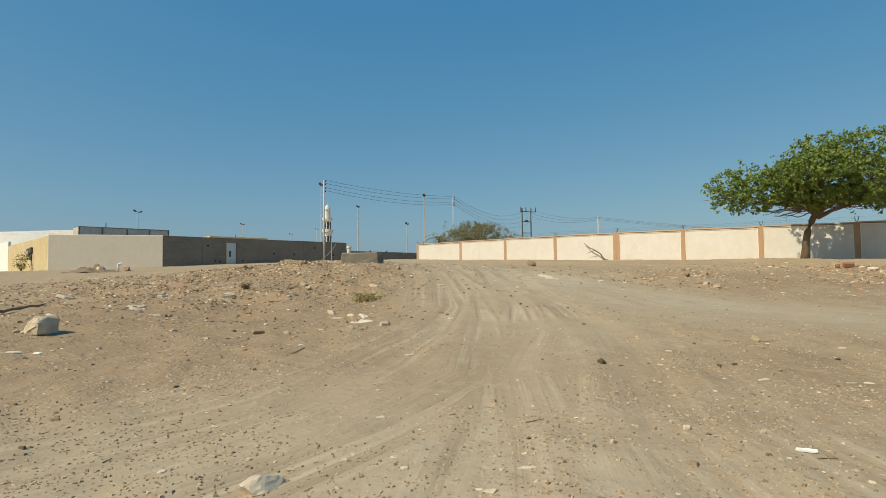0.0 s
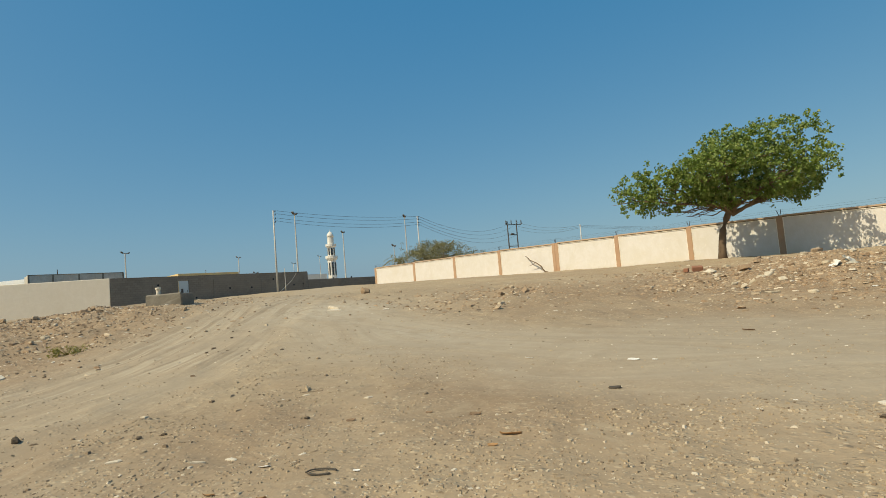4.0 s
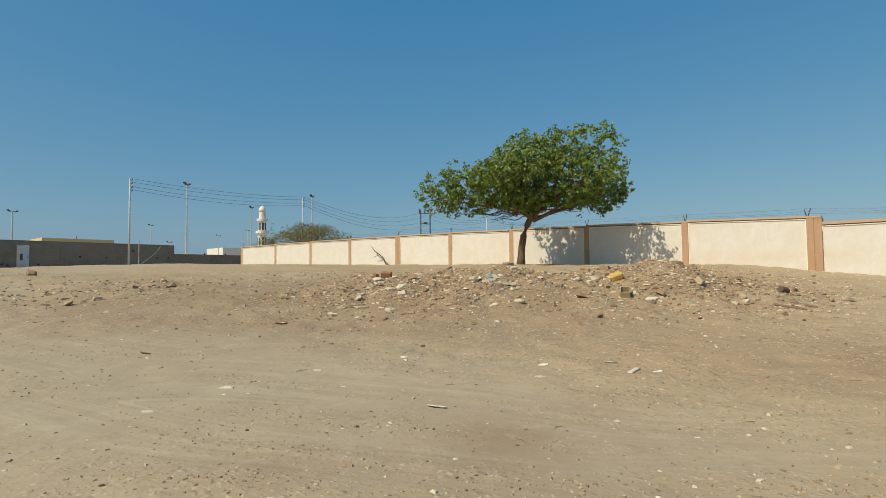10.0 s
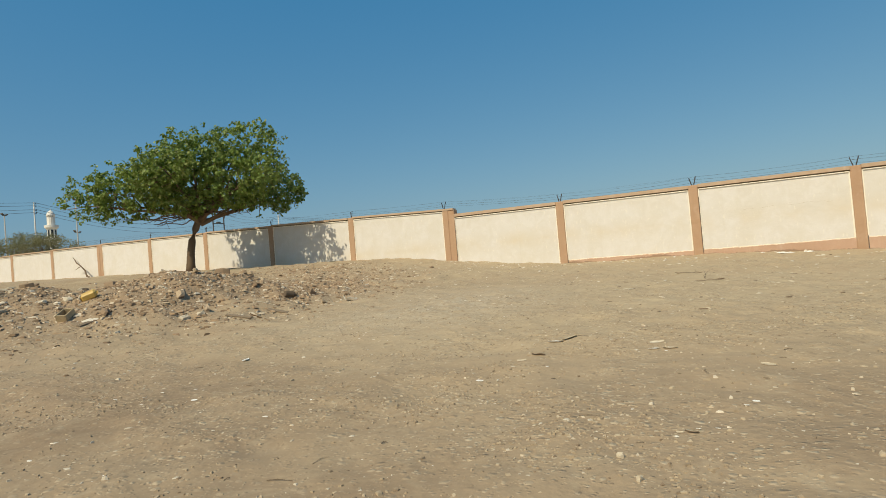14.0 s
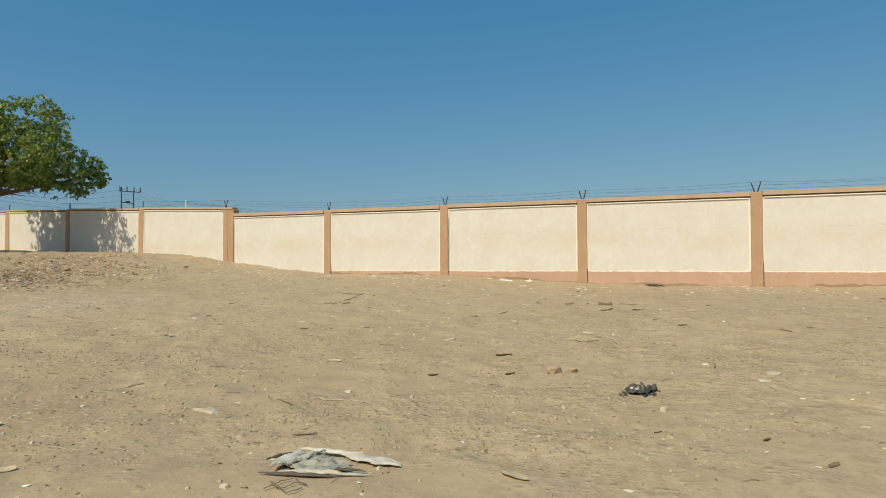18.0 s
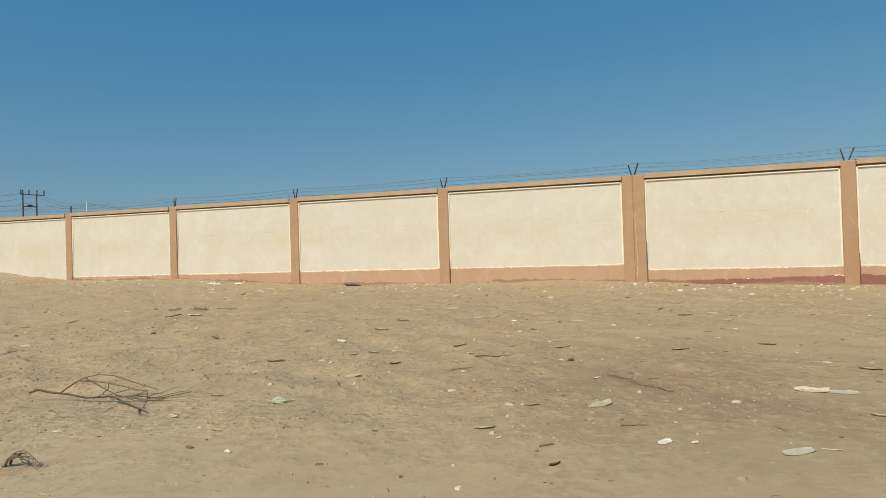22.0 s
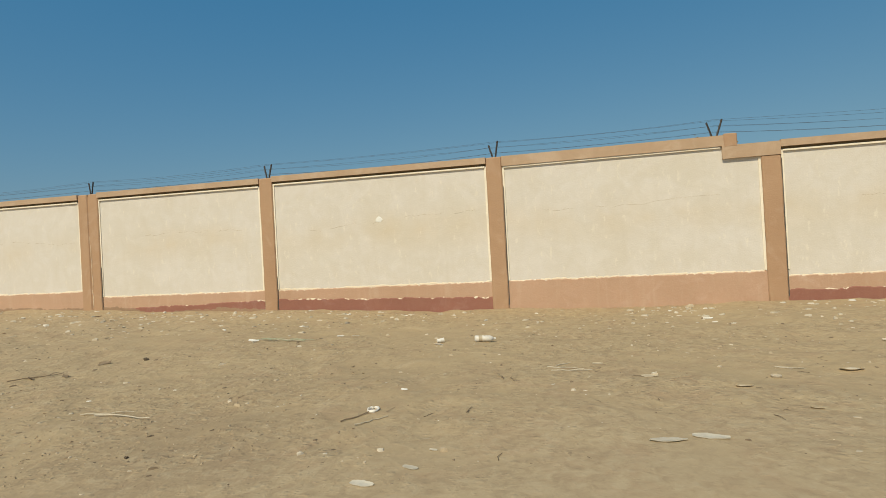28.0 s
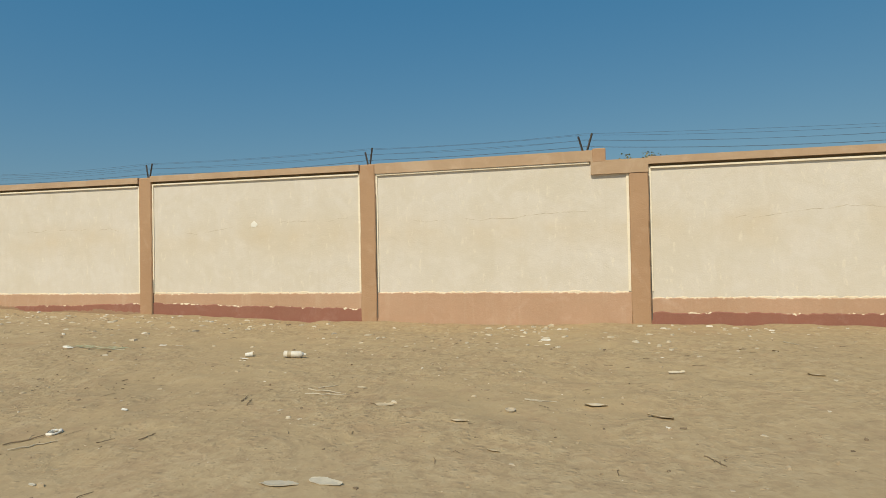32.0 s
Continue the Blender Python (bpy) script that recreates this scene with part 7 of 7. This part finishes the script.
for k in range(4):
    rr = random.Random(50 + k)
    a0 = k * 1.7
    part("strip", ribbon([(0.2 * math.cos(a0) + 0.1 * math.cos(a0 + t * 0.5) * t / 8, 0.12 * math.sin(a0) + 0.08 * math.sin(a0 + t * 0.6) * t / 8, 0.008 + 0.012 * abs(math.sin(t * 0.7 + k))) for t in range(9)], [rr.uniform(0.004, 0.012) for _ in range(9)], 0.002), M_BLACKFILM, cl)

# yellow jerrycan, box and brick in the rubble
jc = thing("jerrycan", slope_pose(24.6, -1.5, -40) @ pose(0, 0, 0.07, 0, 82, 0) @ Matrix.Scale(0.72, 4), "dented yellow plastic jerrycan in the rubble", "jerrycan")
part("body", box_bm(0.22, 0.3, 0.42, 0, 0, -0.2, 0.045), M_CAN, jc)
part("cut_end", box_bm(0.2, 0.27, 0.05, 0, 0, -0.26, 0.02), M_PALE, jc, "pale caked end")
part("handle", tube_data([([(0, -0.1, 0.2), (0, -0.08, 0.27), (0, 0.06, 0.27), (0, 0.1, 0.2)], [0.015] * 4)], 6), M_CAN, jc)
part("cap", lathe_bm([(0.03, 0.22), (0.03, 0.26)], 10), M_CAN, jc).location = (0, 0.09, 0)
M_RAG = mat_varied("dusty_grey_rag", [(0, (0.36, 0.325, 0.26)), (1, (0.50, 0.46, 0.38))], 0.9, False, 0.006, 14)
M_BOXWOOD = mat_varied("bleached_box_wood", [(0, (0.40, 0.31, 0.19)), (1, (0.50, 0.40, 0.26))], 0.9, False, 0.004, 20)
bx = thing("wooden_box", slope_pose(23.7, -2.15, 25), "small open brown wooden box on the slope", "box")
for sx_, sy_, ox, oy in ((0.3, 0.02, 0, 0.1), (0.3, 0.02, 0, -0.1), (0.02, 0.18, 0.14, 0), (0.02, 0.18, -0.14, 0)):
    part("side", box_bm(sx_, sy_, 0.14, ox, oy, 0, 0.004), M_BOXWOOD, bx)
part("bottom", box_bm(0.26, 0.18, 0.015, 0, 0, 0, 0), M_SCRAPB, bx)
thing("clay_brick", slope_pose(22.9, 4.7, -58) @ pose(0, 0, 0.02, 8, 12, 0), "broken red clay block in the rubble", "brick", box_bm(0.30, 0.16, 0.15, 0, 0, 0, 0.015), M_BRICKRED)
thing("clay_brick", slope_pose(22.7, 4.95, 10) @ pose(0, 0, 0, -9, 5, 0), "half a red clay block leaning on another", "brick", box_bm(0.13, 0.14, 0.12, 0, 0, 0, 0.015), M_BRICKRED)
for x, y, w in ((22.85, 4.3, 0.16), (21.8, 3.83, 0.26), (24.19, -1.03, 0.2), (24.4, -1.05, 0.22), (24.0, -0.8, 0.18), (21.42, -0.96, 0.24), (22.3, 0.2, 0.2), (22.1, -0.3, 0.18), (22.7, 0.1, 0.16)):
    stone(x, y, w, M_PLASTER, "plaster_lump", "pale crumbled plaster lump in the rubble", "plaster", 0.5)
thing("foam_block", slope_pose(22.62, 0.78, 30) @ pose(0, 0, 0.02, 35, 20, 0), "upright broken white foam piece in the rubble", "foam", shard(random.Random(5), 0.24, 0.09, 0.6), M_PLASTIC)
thing("grey_rag", slope_pose(22.38, 0.62, -40), "dirty grey crumpled rag in the rubble", "rag", crumple(0.34, 0.24, 0.09, 51, 14, 9), M_RAG)
thing("grey_rag", slope_pose(22.34, -0.03, -60), "dirty grey crumpled rag in the rubble", "rag", crumple(0.42, 0.26, 0.08, 52, 14, 9), M_RAG)

# concrete block beside the hill road
sb = thing("concrete_block", pose(10.37, 15.02, 1.60, 0, 0, -53.3), "heavy weathered concrete footing block lying on the slope", "concrete block")
bm = bmesh.new()
box(bm, 1.15, 0.62, 0.38, 0.575, 0.31, 0.06, 0.03)
bmesh.ops.subdivide_edges(bm, edges=[e for e in bm.edges if e.calc_length() > 0.2], cuts=3)
rr = random.Random(6)
for v in bm.verts:
    v.co += Vector((rr.uniform(-1, 1), rr.uniform(-1, 1), rr.uniform(-1, 1))) * 0.012
part("block", bm, M_CONCRETE, sb)
part("footing", box_bm(0.8, 0.44, 0.14, 0.5, 0.33, -0.06, 0.03), M_PALE, sb, "pale mortar bed under the block")
part("stub_pipe", lathe_bm([(0.06, 0.44), (0.06, 0.60), (0.08, 0.61), (0.08, 0.66), (0.02, 0.67)], 10), M_EDGE, sb, "white pipe stub").location = (0.1, 0.45, 0)

# flat brown slabs, a dead bush, a pipe stub and a pile of earth on the far slope
for x, y, w in ((6.12, 9.17, 0.28), (5.98, 8.27, 0.34), (7.02, 11.13, 0.26), (5.44, 7.63, 0.16), (7.56, 12.26, 0.24), (7.11, 11.77, 0.22), (8.42, 10.9, 0.28), (5.05, 9.32, 0.16), (4.83, 13.88, 0.25), (5.15, 13.26, 0.2), (5.09, 11.94, 0.15), (4.56, 8.0, 0.2), (3.78, 10.53, 0.13)):
    piece("flat_stone", "flat brown stone slab on the rubble slope", "stone", x, y, w, 13 * x, M_ROCK, 0.02 + 0.1 * w, 0.42, 10.0)
rnd = random.Random(33)
sh = thing("dead_bush", on_ground(6.05, 12.4, 0.02), "small dark brown dead bush on the slope", "bush")
part("stems", tube_data([limb(rnd, (0, 0, 0), (rnd.uniform(-0.13, 0.13), rnd.uniform(-0.13, 0.13), rnd.uniform(0.06, 0.2)), 0.005, 0.002, 4, 0.3) for _ in range(40)], 4), M_BARK, sh)
part("dry_leaves", leaf_cloud(rnd, [(Vector((rnd.uniform(-0.09, 0.09), rnd.uniform(-0.09, 0.09), rnd.uniform(0.05, 0.15))), 0.07) for _ in range(14)], 420, 0.035), M_SCRAPB, sh)
pp = thing("standing_pipe", on_ground(8.3, 29.4, 0.1), "short white pipe standing out of the ground", "pipe")
part("riser", lathe_bm([(0.05, 0.0), (0.05, 0.42), (0.045, 0.44), (0.0, 0.44)], 10), M_BRIGHT, pp, smooth=True)
part("elbow", tube_data([([(0, 0, 0.4), (0.05, -0.02, 0.45), (0.14, -0.06, 0.46)], [0.045, 0.045, 0.045])], 8), M_BRIGHT, pp)
M_DUG = mat_varied("dug_earth", [(0, (0.22, 0.17, 0.12)), (1, (0.24, 0.185, 0.13))], 0.95, False, 0.03, 6)
eh = bmesh.new()
bmesh.ops.create_grid(eh, x_segments=22, y_segments=16, size=1.0)
for v in eh.verts:
    r_ = v.co.length
    v.co = Vector((v.co.x * 1.1, v.co.y * 0.7, 0.27 * math.exp(-2.2 * r_ * r_) * (1 + 1.1 * noise.noise(v.co * 3.1)) - 0.05 + 0.05 * noise.noise(v.co * 7)))
thing("earth_pile", on_ground(7.1, 28.6, 0.02, 0, 0, -20), "low pile of dark dug earth by the compound wall", "earth pile", eh, M_DUG, smooth=True)
for x, y, w in ((7.35, 28.45, 0.5), (7.8, 28.7, 0.35), (6.6, 28.7, 0.3), (8.6, 29.2, 0.4)):
    stone(x, y, w, M_ROCK, "earth_lump", "dark rough lump beside the earth pile", flat=0.6)

# a weed by the road
rnd = random.Random(21)
wd = thing("weed", on_ground(7.5, 9.92, 0.01), "small yellow-green desert weed by the track", "weed")
part("stems", tube_data([limb(rnd, (0, 0, 0), (rnd.uniform(-0.3, 0.3), rnd.uniform(-0.3, 0.3), rnd.uniform(0.03, 0.22)), 0.006, 0.003, 4) for _ in range(26)], 4), M_DRYLEAF, wd)
part("leaves", leaf_cloud(rnd, [(Vector((rnd.uniform(-0.3, 0.3), rnd.uniform(-0.3, 0.3), rnd.uniform(0.02, 0.17))), 0.08) for _ in range(36)], 460, 0.04), M_DRYLEAF, wd)

# a dry forked bough leaning on the wall
rnd = random.Random(14)
yb_ = 23.6
bo = thing("leaning_bough", pose(0, 0, 0), "dry forked bough leaning against the wall", "branch")
zb_ = gz(wall_x(yb_) - 0.5, yb_)
xw = wall_x(26) - 0.12
mainb = [(xw - 0.45, 23.36, zb_ - 0.03), (xw - 0.42, 23.65, zb_ + 0.06), (xw - 0.36, 23.88, zb_ + 0.26), (xw - 0.32, 24.0, zb_ + 0.45), (xw - 0.25, 24.54, zb_ + 0.78), (xw - 0.18, 25.12, zb_ + 1.02), (xw - 0.1, 25.35, zb_ + 1.18), (xw - 0.05, 25.65, zb_ + 1.4)]
part("bough", tube_data([(mainb, [0.06, 0.055, 0.05, 0.045, 0.04, 0.033, 0.028, 0.02]), ([mainb[4], (xw - 0.2, 24.9, zb_ + 0.68), (xw - 0.15, 25.3, zb_ + 0.58)], [0.03, 0.022, 0.012])], 7), M_BARK, bo)

# a small heap of brown sand
hs = bmesh.new()
bmesh.ops.create_grid(hs, x_segments=14, y_segments=14, size=0.16)
for v in hs.verts:
    r_ = v.co.length / 0.16
    v.co.z = 0.085 * math.exp(-2.6 * r_ * r_) - 0.02 + 0.008 * noise.noise(v.co * 20)
thing("sand_heap", slope_pose(22.79, -15.52, 0), "tiny heap of darker brown sand", "sand heap", hs, M_HEAP, smooth=True)


# rubble stones one by one on the heap, then the loose gravel as a whole
def scatter_points(rnd, n, x0, x1, y0, y1, keep):
    out = []
    while len(out) < n:
        X, Y = rnd.uniform(x0, x1, n * 2), rnd.uniform(y0, y1, n * 2)
        ok = rnd.rand(n * 2) < keep(X, Y)
        out += list(zip(X[ok], Y[ok]))
    return np.array(out[:n])


rsn = np.random.RandomState(3)
SHAPES = []
for k in range(12):
    rk = random.Random(300 + k)
    SHAPES.append(mesh_of("rubble_stone", shard(rk, 1.0, rk.uniform(0.12, 0.32), rk.uniform(0.4, 0.85)) if k % 4 else lump(rk, 0.42, 0.55, 1, 1.4), M_ROCK))
pts = scatter_points(rsn, 290, 3, 37, -6, 22, lambda x, y: cover(x, y)[1] * (line_distance(x, y, HILL_ROAD) > 1.7) * np.where(x < 14, 0.5, 1.0))
zs = ground(pts[:, 0], pts[:, 1])
for k, ((x, y), z) in enumerate(zip(pts, zs)):
    s = (0.09 + 0.28 * rsn.rand() ** 2.6) * (0.62 if x < 14 else 1.0)
    ob = new("rubble_stone", SHAPES[k % 12])
    ob.matrix_world = pose(x, y, z + s * 0.12, rsn.uniform(-28, 28), rsn.uniform(-28, 28), rsn.uniform(0, 360)) @ Matrix.Scale(s, 4)
    tagged(ob, "rough brown rubble stone on the heap", "stone", "rubble stones")


def pebbles(n, region, keep, smin, smax, power, flat, seed, sides=5):
    """Many small angular stones in one mesh: squat bipyramids with random corners."""
    rs = np.random.RandomState(seed)
    P = scatter_points(rs, n, *region, keep)
    Z = ground(P[:, 0], P[:, 1])
    S = (smin + (smax - smin) * rs.rand(n) ** power) * np.where((P[:, 0] < 14) & (P[:, 1] > 0), 0.8, 1.0)
    a0 = rs.uniform(0, 6.28, n)
    ring = a0[:, None] + np.arange(sides)[None] * (2 * np.pi / sides) + rs.uniform(-0.3, 0.3, (n, sides))
    rad = S[:, None] * rs.uniform(0.22, 0.68, (n, sides))
    el = rs.uniform(0.55, 1.0, n)[:, None]
    rx, ry = rad * np.cos(ring), rad * np.sin(ring) * el
    ca, sa = np.cos(a0)[:, None], np.sin(a0)[:, None]
    ox, oy = rx * ca - ry * sa, rx * sa + ry * ca
    h = S * flat * rs.uniform(0.6, 1.2, n)
    V = np.zeros((n, 2 * sides + 1, 3))
    V[:, :sides, 0], V[:, :sides, 1] = P[:, :1] + ox, P[:, 1:] + oy
    V[:, :sides, 2] = Z[:, None] - 0.25 * h[:, None]
    V[:, sides:2 * sides, 0], V[:, sides:2 * sides, 1] = P[:, :1] + ox * 0.72, P[:, 1:] + oy * 0.72
    V[:, sides:2 * sides, 2] = Z[:, None] + h[:, None] * rs.uniform(0.35, 0.75, (n, sides))
    V[:, 2 * sides, 0], V[:, 2 * sides, 1], V[:, 2 * sides, 2] = P[:, 0] + S * rs.uniform(-0.1, 0.1, n), P[:, 1] + S * rs.uniform(-0.1, 0.1, n), Z + h * 0.75
    fs = []
    for s in range(sides):
        q = (s + 1) % sides
        fs += [(s, q, sides + q), (s, sides + q, sides + s), (sides + s, sides + q, 2 * sides)]
    fs = np.array(fs)
    T = (np.arange(n)[:, None, None] * (2 * sides + 1) + fs[None]).reshape(-1, 3).astype(np.int32)
    me = bpy.data.meshes.new("gravel")
    me.vertices.add(V.shape[0] * V.shape[1])
    me.vertices.foreach_set("co", V.astype(np.float32).ravel())
    me.loops.add(T.size)
    me.loops.foreach_set("vertex_index", T.ravel())
    me.polygons.add(len(T))
    me.polygons.foreach_set("loop_start", np.arange(0, T.size, 3, dtype=np.int32))
    me.update(calc_edges=True)
    me.polygons.foreach_set("use_smooth", np.zeros(len(T), bool))
    return me


def near_path(x, y):
    return np.exp(-np.maximum(0, line_distance(x, y, [(0, 0), (10, -7), (19, -19), (29, -41)]) - 5) / 8.0)


def stony(x, y):
    t, r = cover(x, y)[:2]
    patch = np.clip((0.5 * vnoise(x, y, 2.6, 7) + 0.5 * vnoise(x, y, 0.7, 5) - 0.46) * 4.5, 0.03, 1) * (1 - 0.5 * np.clip(swell(x, y, (8.4, 1.0, 2.0, 1.8, 1.2)), 0, 1))
    return np.clip((0.12 + 0.4 * r + 0.75 * patch) * (1 - np.where(y > 0.5, 0.5, 0.82) * t) * near_path(x, y) * (0.14 + 0.86 * step((y + 16) / 3.0)), 0, 1)


def add_stuff(name, me, mat, label, category):
    me.materials.append(mat)
    ob = new(name, me)
    return tagged(ob, label, category, kind="stuff")


def grit(n, seed, region, keep, smin, smax, power):
    """Crumbs of soil: low four-cornered chunks with uneven tops, too many to tell apart."""
    rs = np.random.RandomState(seed)
    P = scatter_points(rs, n, *region, keep)
    Z = ground(P[:, 0], P[:, 1])
    S = smin + (smax - smin) * rs.rand(n) ** power
    ang = rs.uniform(0, 6.28, n)[:, None] + np.arange(4)[None] * (np.pi / 2) + rs.uniform(-0.4, 0.4, (n, 4))
    rad = S[:, None] * rs.uniform(0.35, 0.75, (n, 4))
    ox, oy = rad * np.cos(ang), rad * np.sin(ang)
    V = np.zeros((n, 8, 3))
    V[:, :4, 0], V[:, :4, 1] = P[:, :1] + ox, P[:, 1:] + oy
    V[:, :4, 2] = Z[:, None] - 0.2 * S[:, None]
    shr = rs.uniform(0.45, 0.85, (n, 4))
    V[:, 4:, 0], V[:, 4:, 1] = P[:, :1] + ox * shr, P[:, 1:] + oy * shr
    V[:, 4:, 2] = Z[:, None] + S[:, None] * rs.uniform(0.04, 0.36, (n, 4))
    fs = []
    for a in range(4):
        b = (a + 1) % 4
        fs += [(a, b, 4 + b), (a, 4 + b, 4 + a)]
    fs += [(4, 5, 6), (4, 6, 7)]
    T = (np.arange(n)[:, None, None] * 8 + np.array(fs)[None]).reshape(-1, 3).astype(np.int32)
    me = bpy.data.meshes.new("grit")
    me.vertices.add(n * 8)
    me.vertices.foreach_set("co", V.astype(np.float32).ravel())
    me.loops.add(T.size)
    me.loops.foreach_set("vertex_index", T.ravel())
    me.polygons.add(len(T))
    me.polygons.foreach_set("loop_start", np.arange(0, T.size, 3, dtype=np.int32))
    me.update(calc_edges=True)
    me.polygons.foreach_set("use_smooth", np.zeros(len(T), bool))
    return me


def gritty(x, y):
    t, r = cover(x, y)[:2]
    patch = np.clip((0.5 * vnoise(x, y, 2.1, 2) + 0.5 * vnoise(x, y, 0.55, 6) - 0.44) * 4.5, 0.05, 1)
    patch = patch * (1 - 0.65 * np.clip(swell(x, y, (8.4, 1.0, 2.0, 1.8, 1.2)), 0, 1)) + 1.3 * (swell(x, y, (28.2, -28.2, 2.0, 1.5, 1.0)) + swell(x, y, (32.2, -36.0, 2.0, 1.6, 0.8))) * vnoise(x, y, 0.5, 3)
    d = line_distance(x, y, [(0, 0), (10, -7), (19, -19), (29, -41)])
    ahead = np.where(x > np.interp(y, [-41, -19, -7, 0], [29, 19, 10, 0]) + 0.4, 1.0, 0.0)
    return np.clip(patch * (1 - np.where((y > 0.8) & (x < 11), 0.5, 0.93) * np.clip(t * 1.2, 0, 1)), 0, 1) * np.exp(-np.maximum(0, d - 5.0) / 3.5) * np.where(y > 0, 1.0, ahead) * (0.13 + 0.27 * step((y + 26) / 2.0) + 0.60 * step((y + 16) / 2.5))


AREA = (-3, 39.2, -50, 22)
add_stuff("grit", grit(84000, 12, (0, 36, -46, 12), gritty, 0.010, 0.036, 2.0), M_GRIT, "fine mixed grit lying on the loose soil", "grit")
add_stuff("gravel", pebbles(18000, AREA, stony, 0.012, 0.065, 3.4, 0.42, 1), M_GRAVEL, "loose brown gravel strewn over the dirt", "gravel")
add_stuff("rubble", pebbles(25000, (2, 38, -7, 24), lambda x, y: cover(x, y)[1] ** 1.4 * np.where(x < 14, 0.8, 1.0), 0.03, 0.19, 3.0, 0.24, 2), M_RUBBLE, "coarse broken rubble covering the heap", "rubble")
add_stuff("rubble_grit", grit(20000, 31, (1, 38, -7, 24), lambda x, y: cover(x, y)[1] ** 1.2, 0.02, 0.085, 2.0), M_RUBBLE, "fine broken rubble between the larger stones", "rubble")
add_stuff("pale_chips", pebbles(4600, AREA, lambda x, y: np.clip(near_path(x, y) * (0.2 + 0.8 * step((y + 16) / 3.0)) * np.where(x < 14, 0.55, 1.0) * (0.25 + cover(x, y)[1]) * (1 - 0.6 * cover(x, y)[0]), 0, 1), 0.015, 0.075, 3.2, 0.12, 3), M_CHIPS, "pale plaster chips and shell bits scattered about", "chips")
add_stuff("dark_rubble", pebbles(4200, (0, 15, 1, 22), lambda x, y: np.clip(0.12 + 0.8 * cover(x, y)[1] + 0.25 * band(np.abs(line_distance(x, y, HILL_ROAD) - 2.1), 0.4, 0.2) + swell(x, y, (9.5, 5.3, 0.5, 1.3, 0.9)) + swell(x, y, (8.3, 3.0, 0.5, 0.5, 0.7)), 0, 1) * (1 - cover(x, y)[0]) * vnoise(x, y, 1.1, 4), 0.02, 0.11, 3.2, 0.34, 9), M_DARKRUB, "dark broken rubble along the hill track", "rubble")
add_stuff("plaster_bits", pebbles(900, (-2, 13, 7, 23), lambda x, y: np.clip(0.1 + cover(x, y)[1], 0, 1) * (1 - cover(x, y)[0]), 0.03, 0.2, 3.0, 0.14, 19), M_CHIPS, "pale plaster bits strewn over the rubble slope", "plaster bits")
add_stuff("flecks", pebbles(520, (22, 39.3, -47, -8), lambda x, y: np.clip(0.3 + 1.2 * (vnoise(x, y, 2.1, 1) - 0.3), 0.1, 1) * np.clip((x - 28) / 9, 0.25, 1), 0.02, 0.075, 2.4, 0.07, 23, 6), M_FLECK, "thin pale flakes and leaf bits on the sand", "flakes")
add_stuff("dark_flecks", pebbles(1100, (22, 39.3, -47, -8), lambda x, y: np.clip(0.3 + 1.2 * (vnoise(x, y, 1.7, 3) - 0.3), 0.1, 1), 0.02, 0.065, 2.2, 0.16, 29, 6), M_DARKRUB, "small dark bits of bark and clods on sand", "dark bits")
add_stuff("field_stones", pebbles(4600, (24, 39.2, -48, 3), lambda x, y: np.clip((vnoise(x, y, 1.8, 2) - 0.25) * 1.6, 0.05, 1) * np.clip((x - np.interp(y, [-48, -19, 0], [31, 23, 20])) / 9, 0.1, 1) ** 1.6, 0.02, 0.10, 3.4, 0.24, 7), M_GRAVEL, "scattered small stones on the ground before the wall", "stones")
add_stuff("wall_foot_chips", pebbles(850, (35.5, 39.3, -50, -2), lambda x, y: np.clip((x - 35.3) / 4, 0, 1) ** 2 * np.clip((vnoise(x, y, 1.4, 6) - 0.3) * 2.5, 0.08, 1), 0.03, 0.16, 2.2, 0.26, 4), M_CHIPS, "fallen plaster chips at the foot of the wall", "chips")


def straw(n, seed, region, keep):
    rs = random.Random(seed)
    P = scatter_points(np.random.RandomState(seed), n, *region, keep)
    Z = ground(P[:, 0], P[:, 1])
    paths = []
    for (x, y), z in zip(P, Z):
        a, ln = rs.uniform(0, 6.28), 0.03 + 0.16 * rs.random() ** 2
        r = rs.uniform(0.0015, 0.0035)
        c = Vector((x, y, z + r * 1.5))
        d = Vector((math.cos(a), math.sin(a), 0)) * ln
        paths.append(([c - d * 0.5, c + Vector((rs.uniform(-0.02, 0.02), rs.uniform(-0.02, 0.02), 0.006)), c + d * 0.5], [r, r, r * 0.5]))
    return tube_data(paths, 4)


tagged(new("straw", mesh_of("straw", straw(1100, 6, (14, 39, -48, 4), lambda x, y: near_path(x, y) * (1 - 0.5 * cover(x, y)[0])), M_TWIG)), "broken straws and twigs scattered on the ground", "straw", kind="stuff")
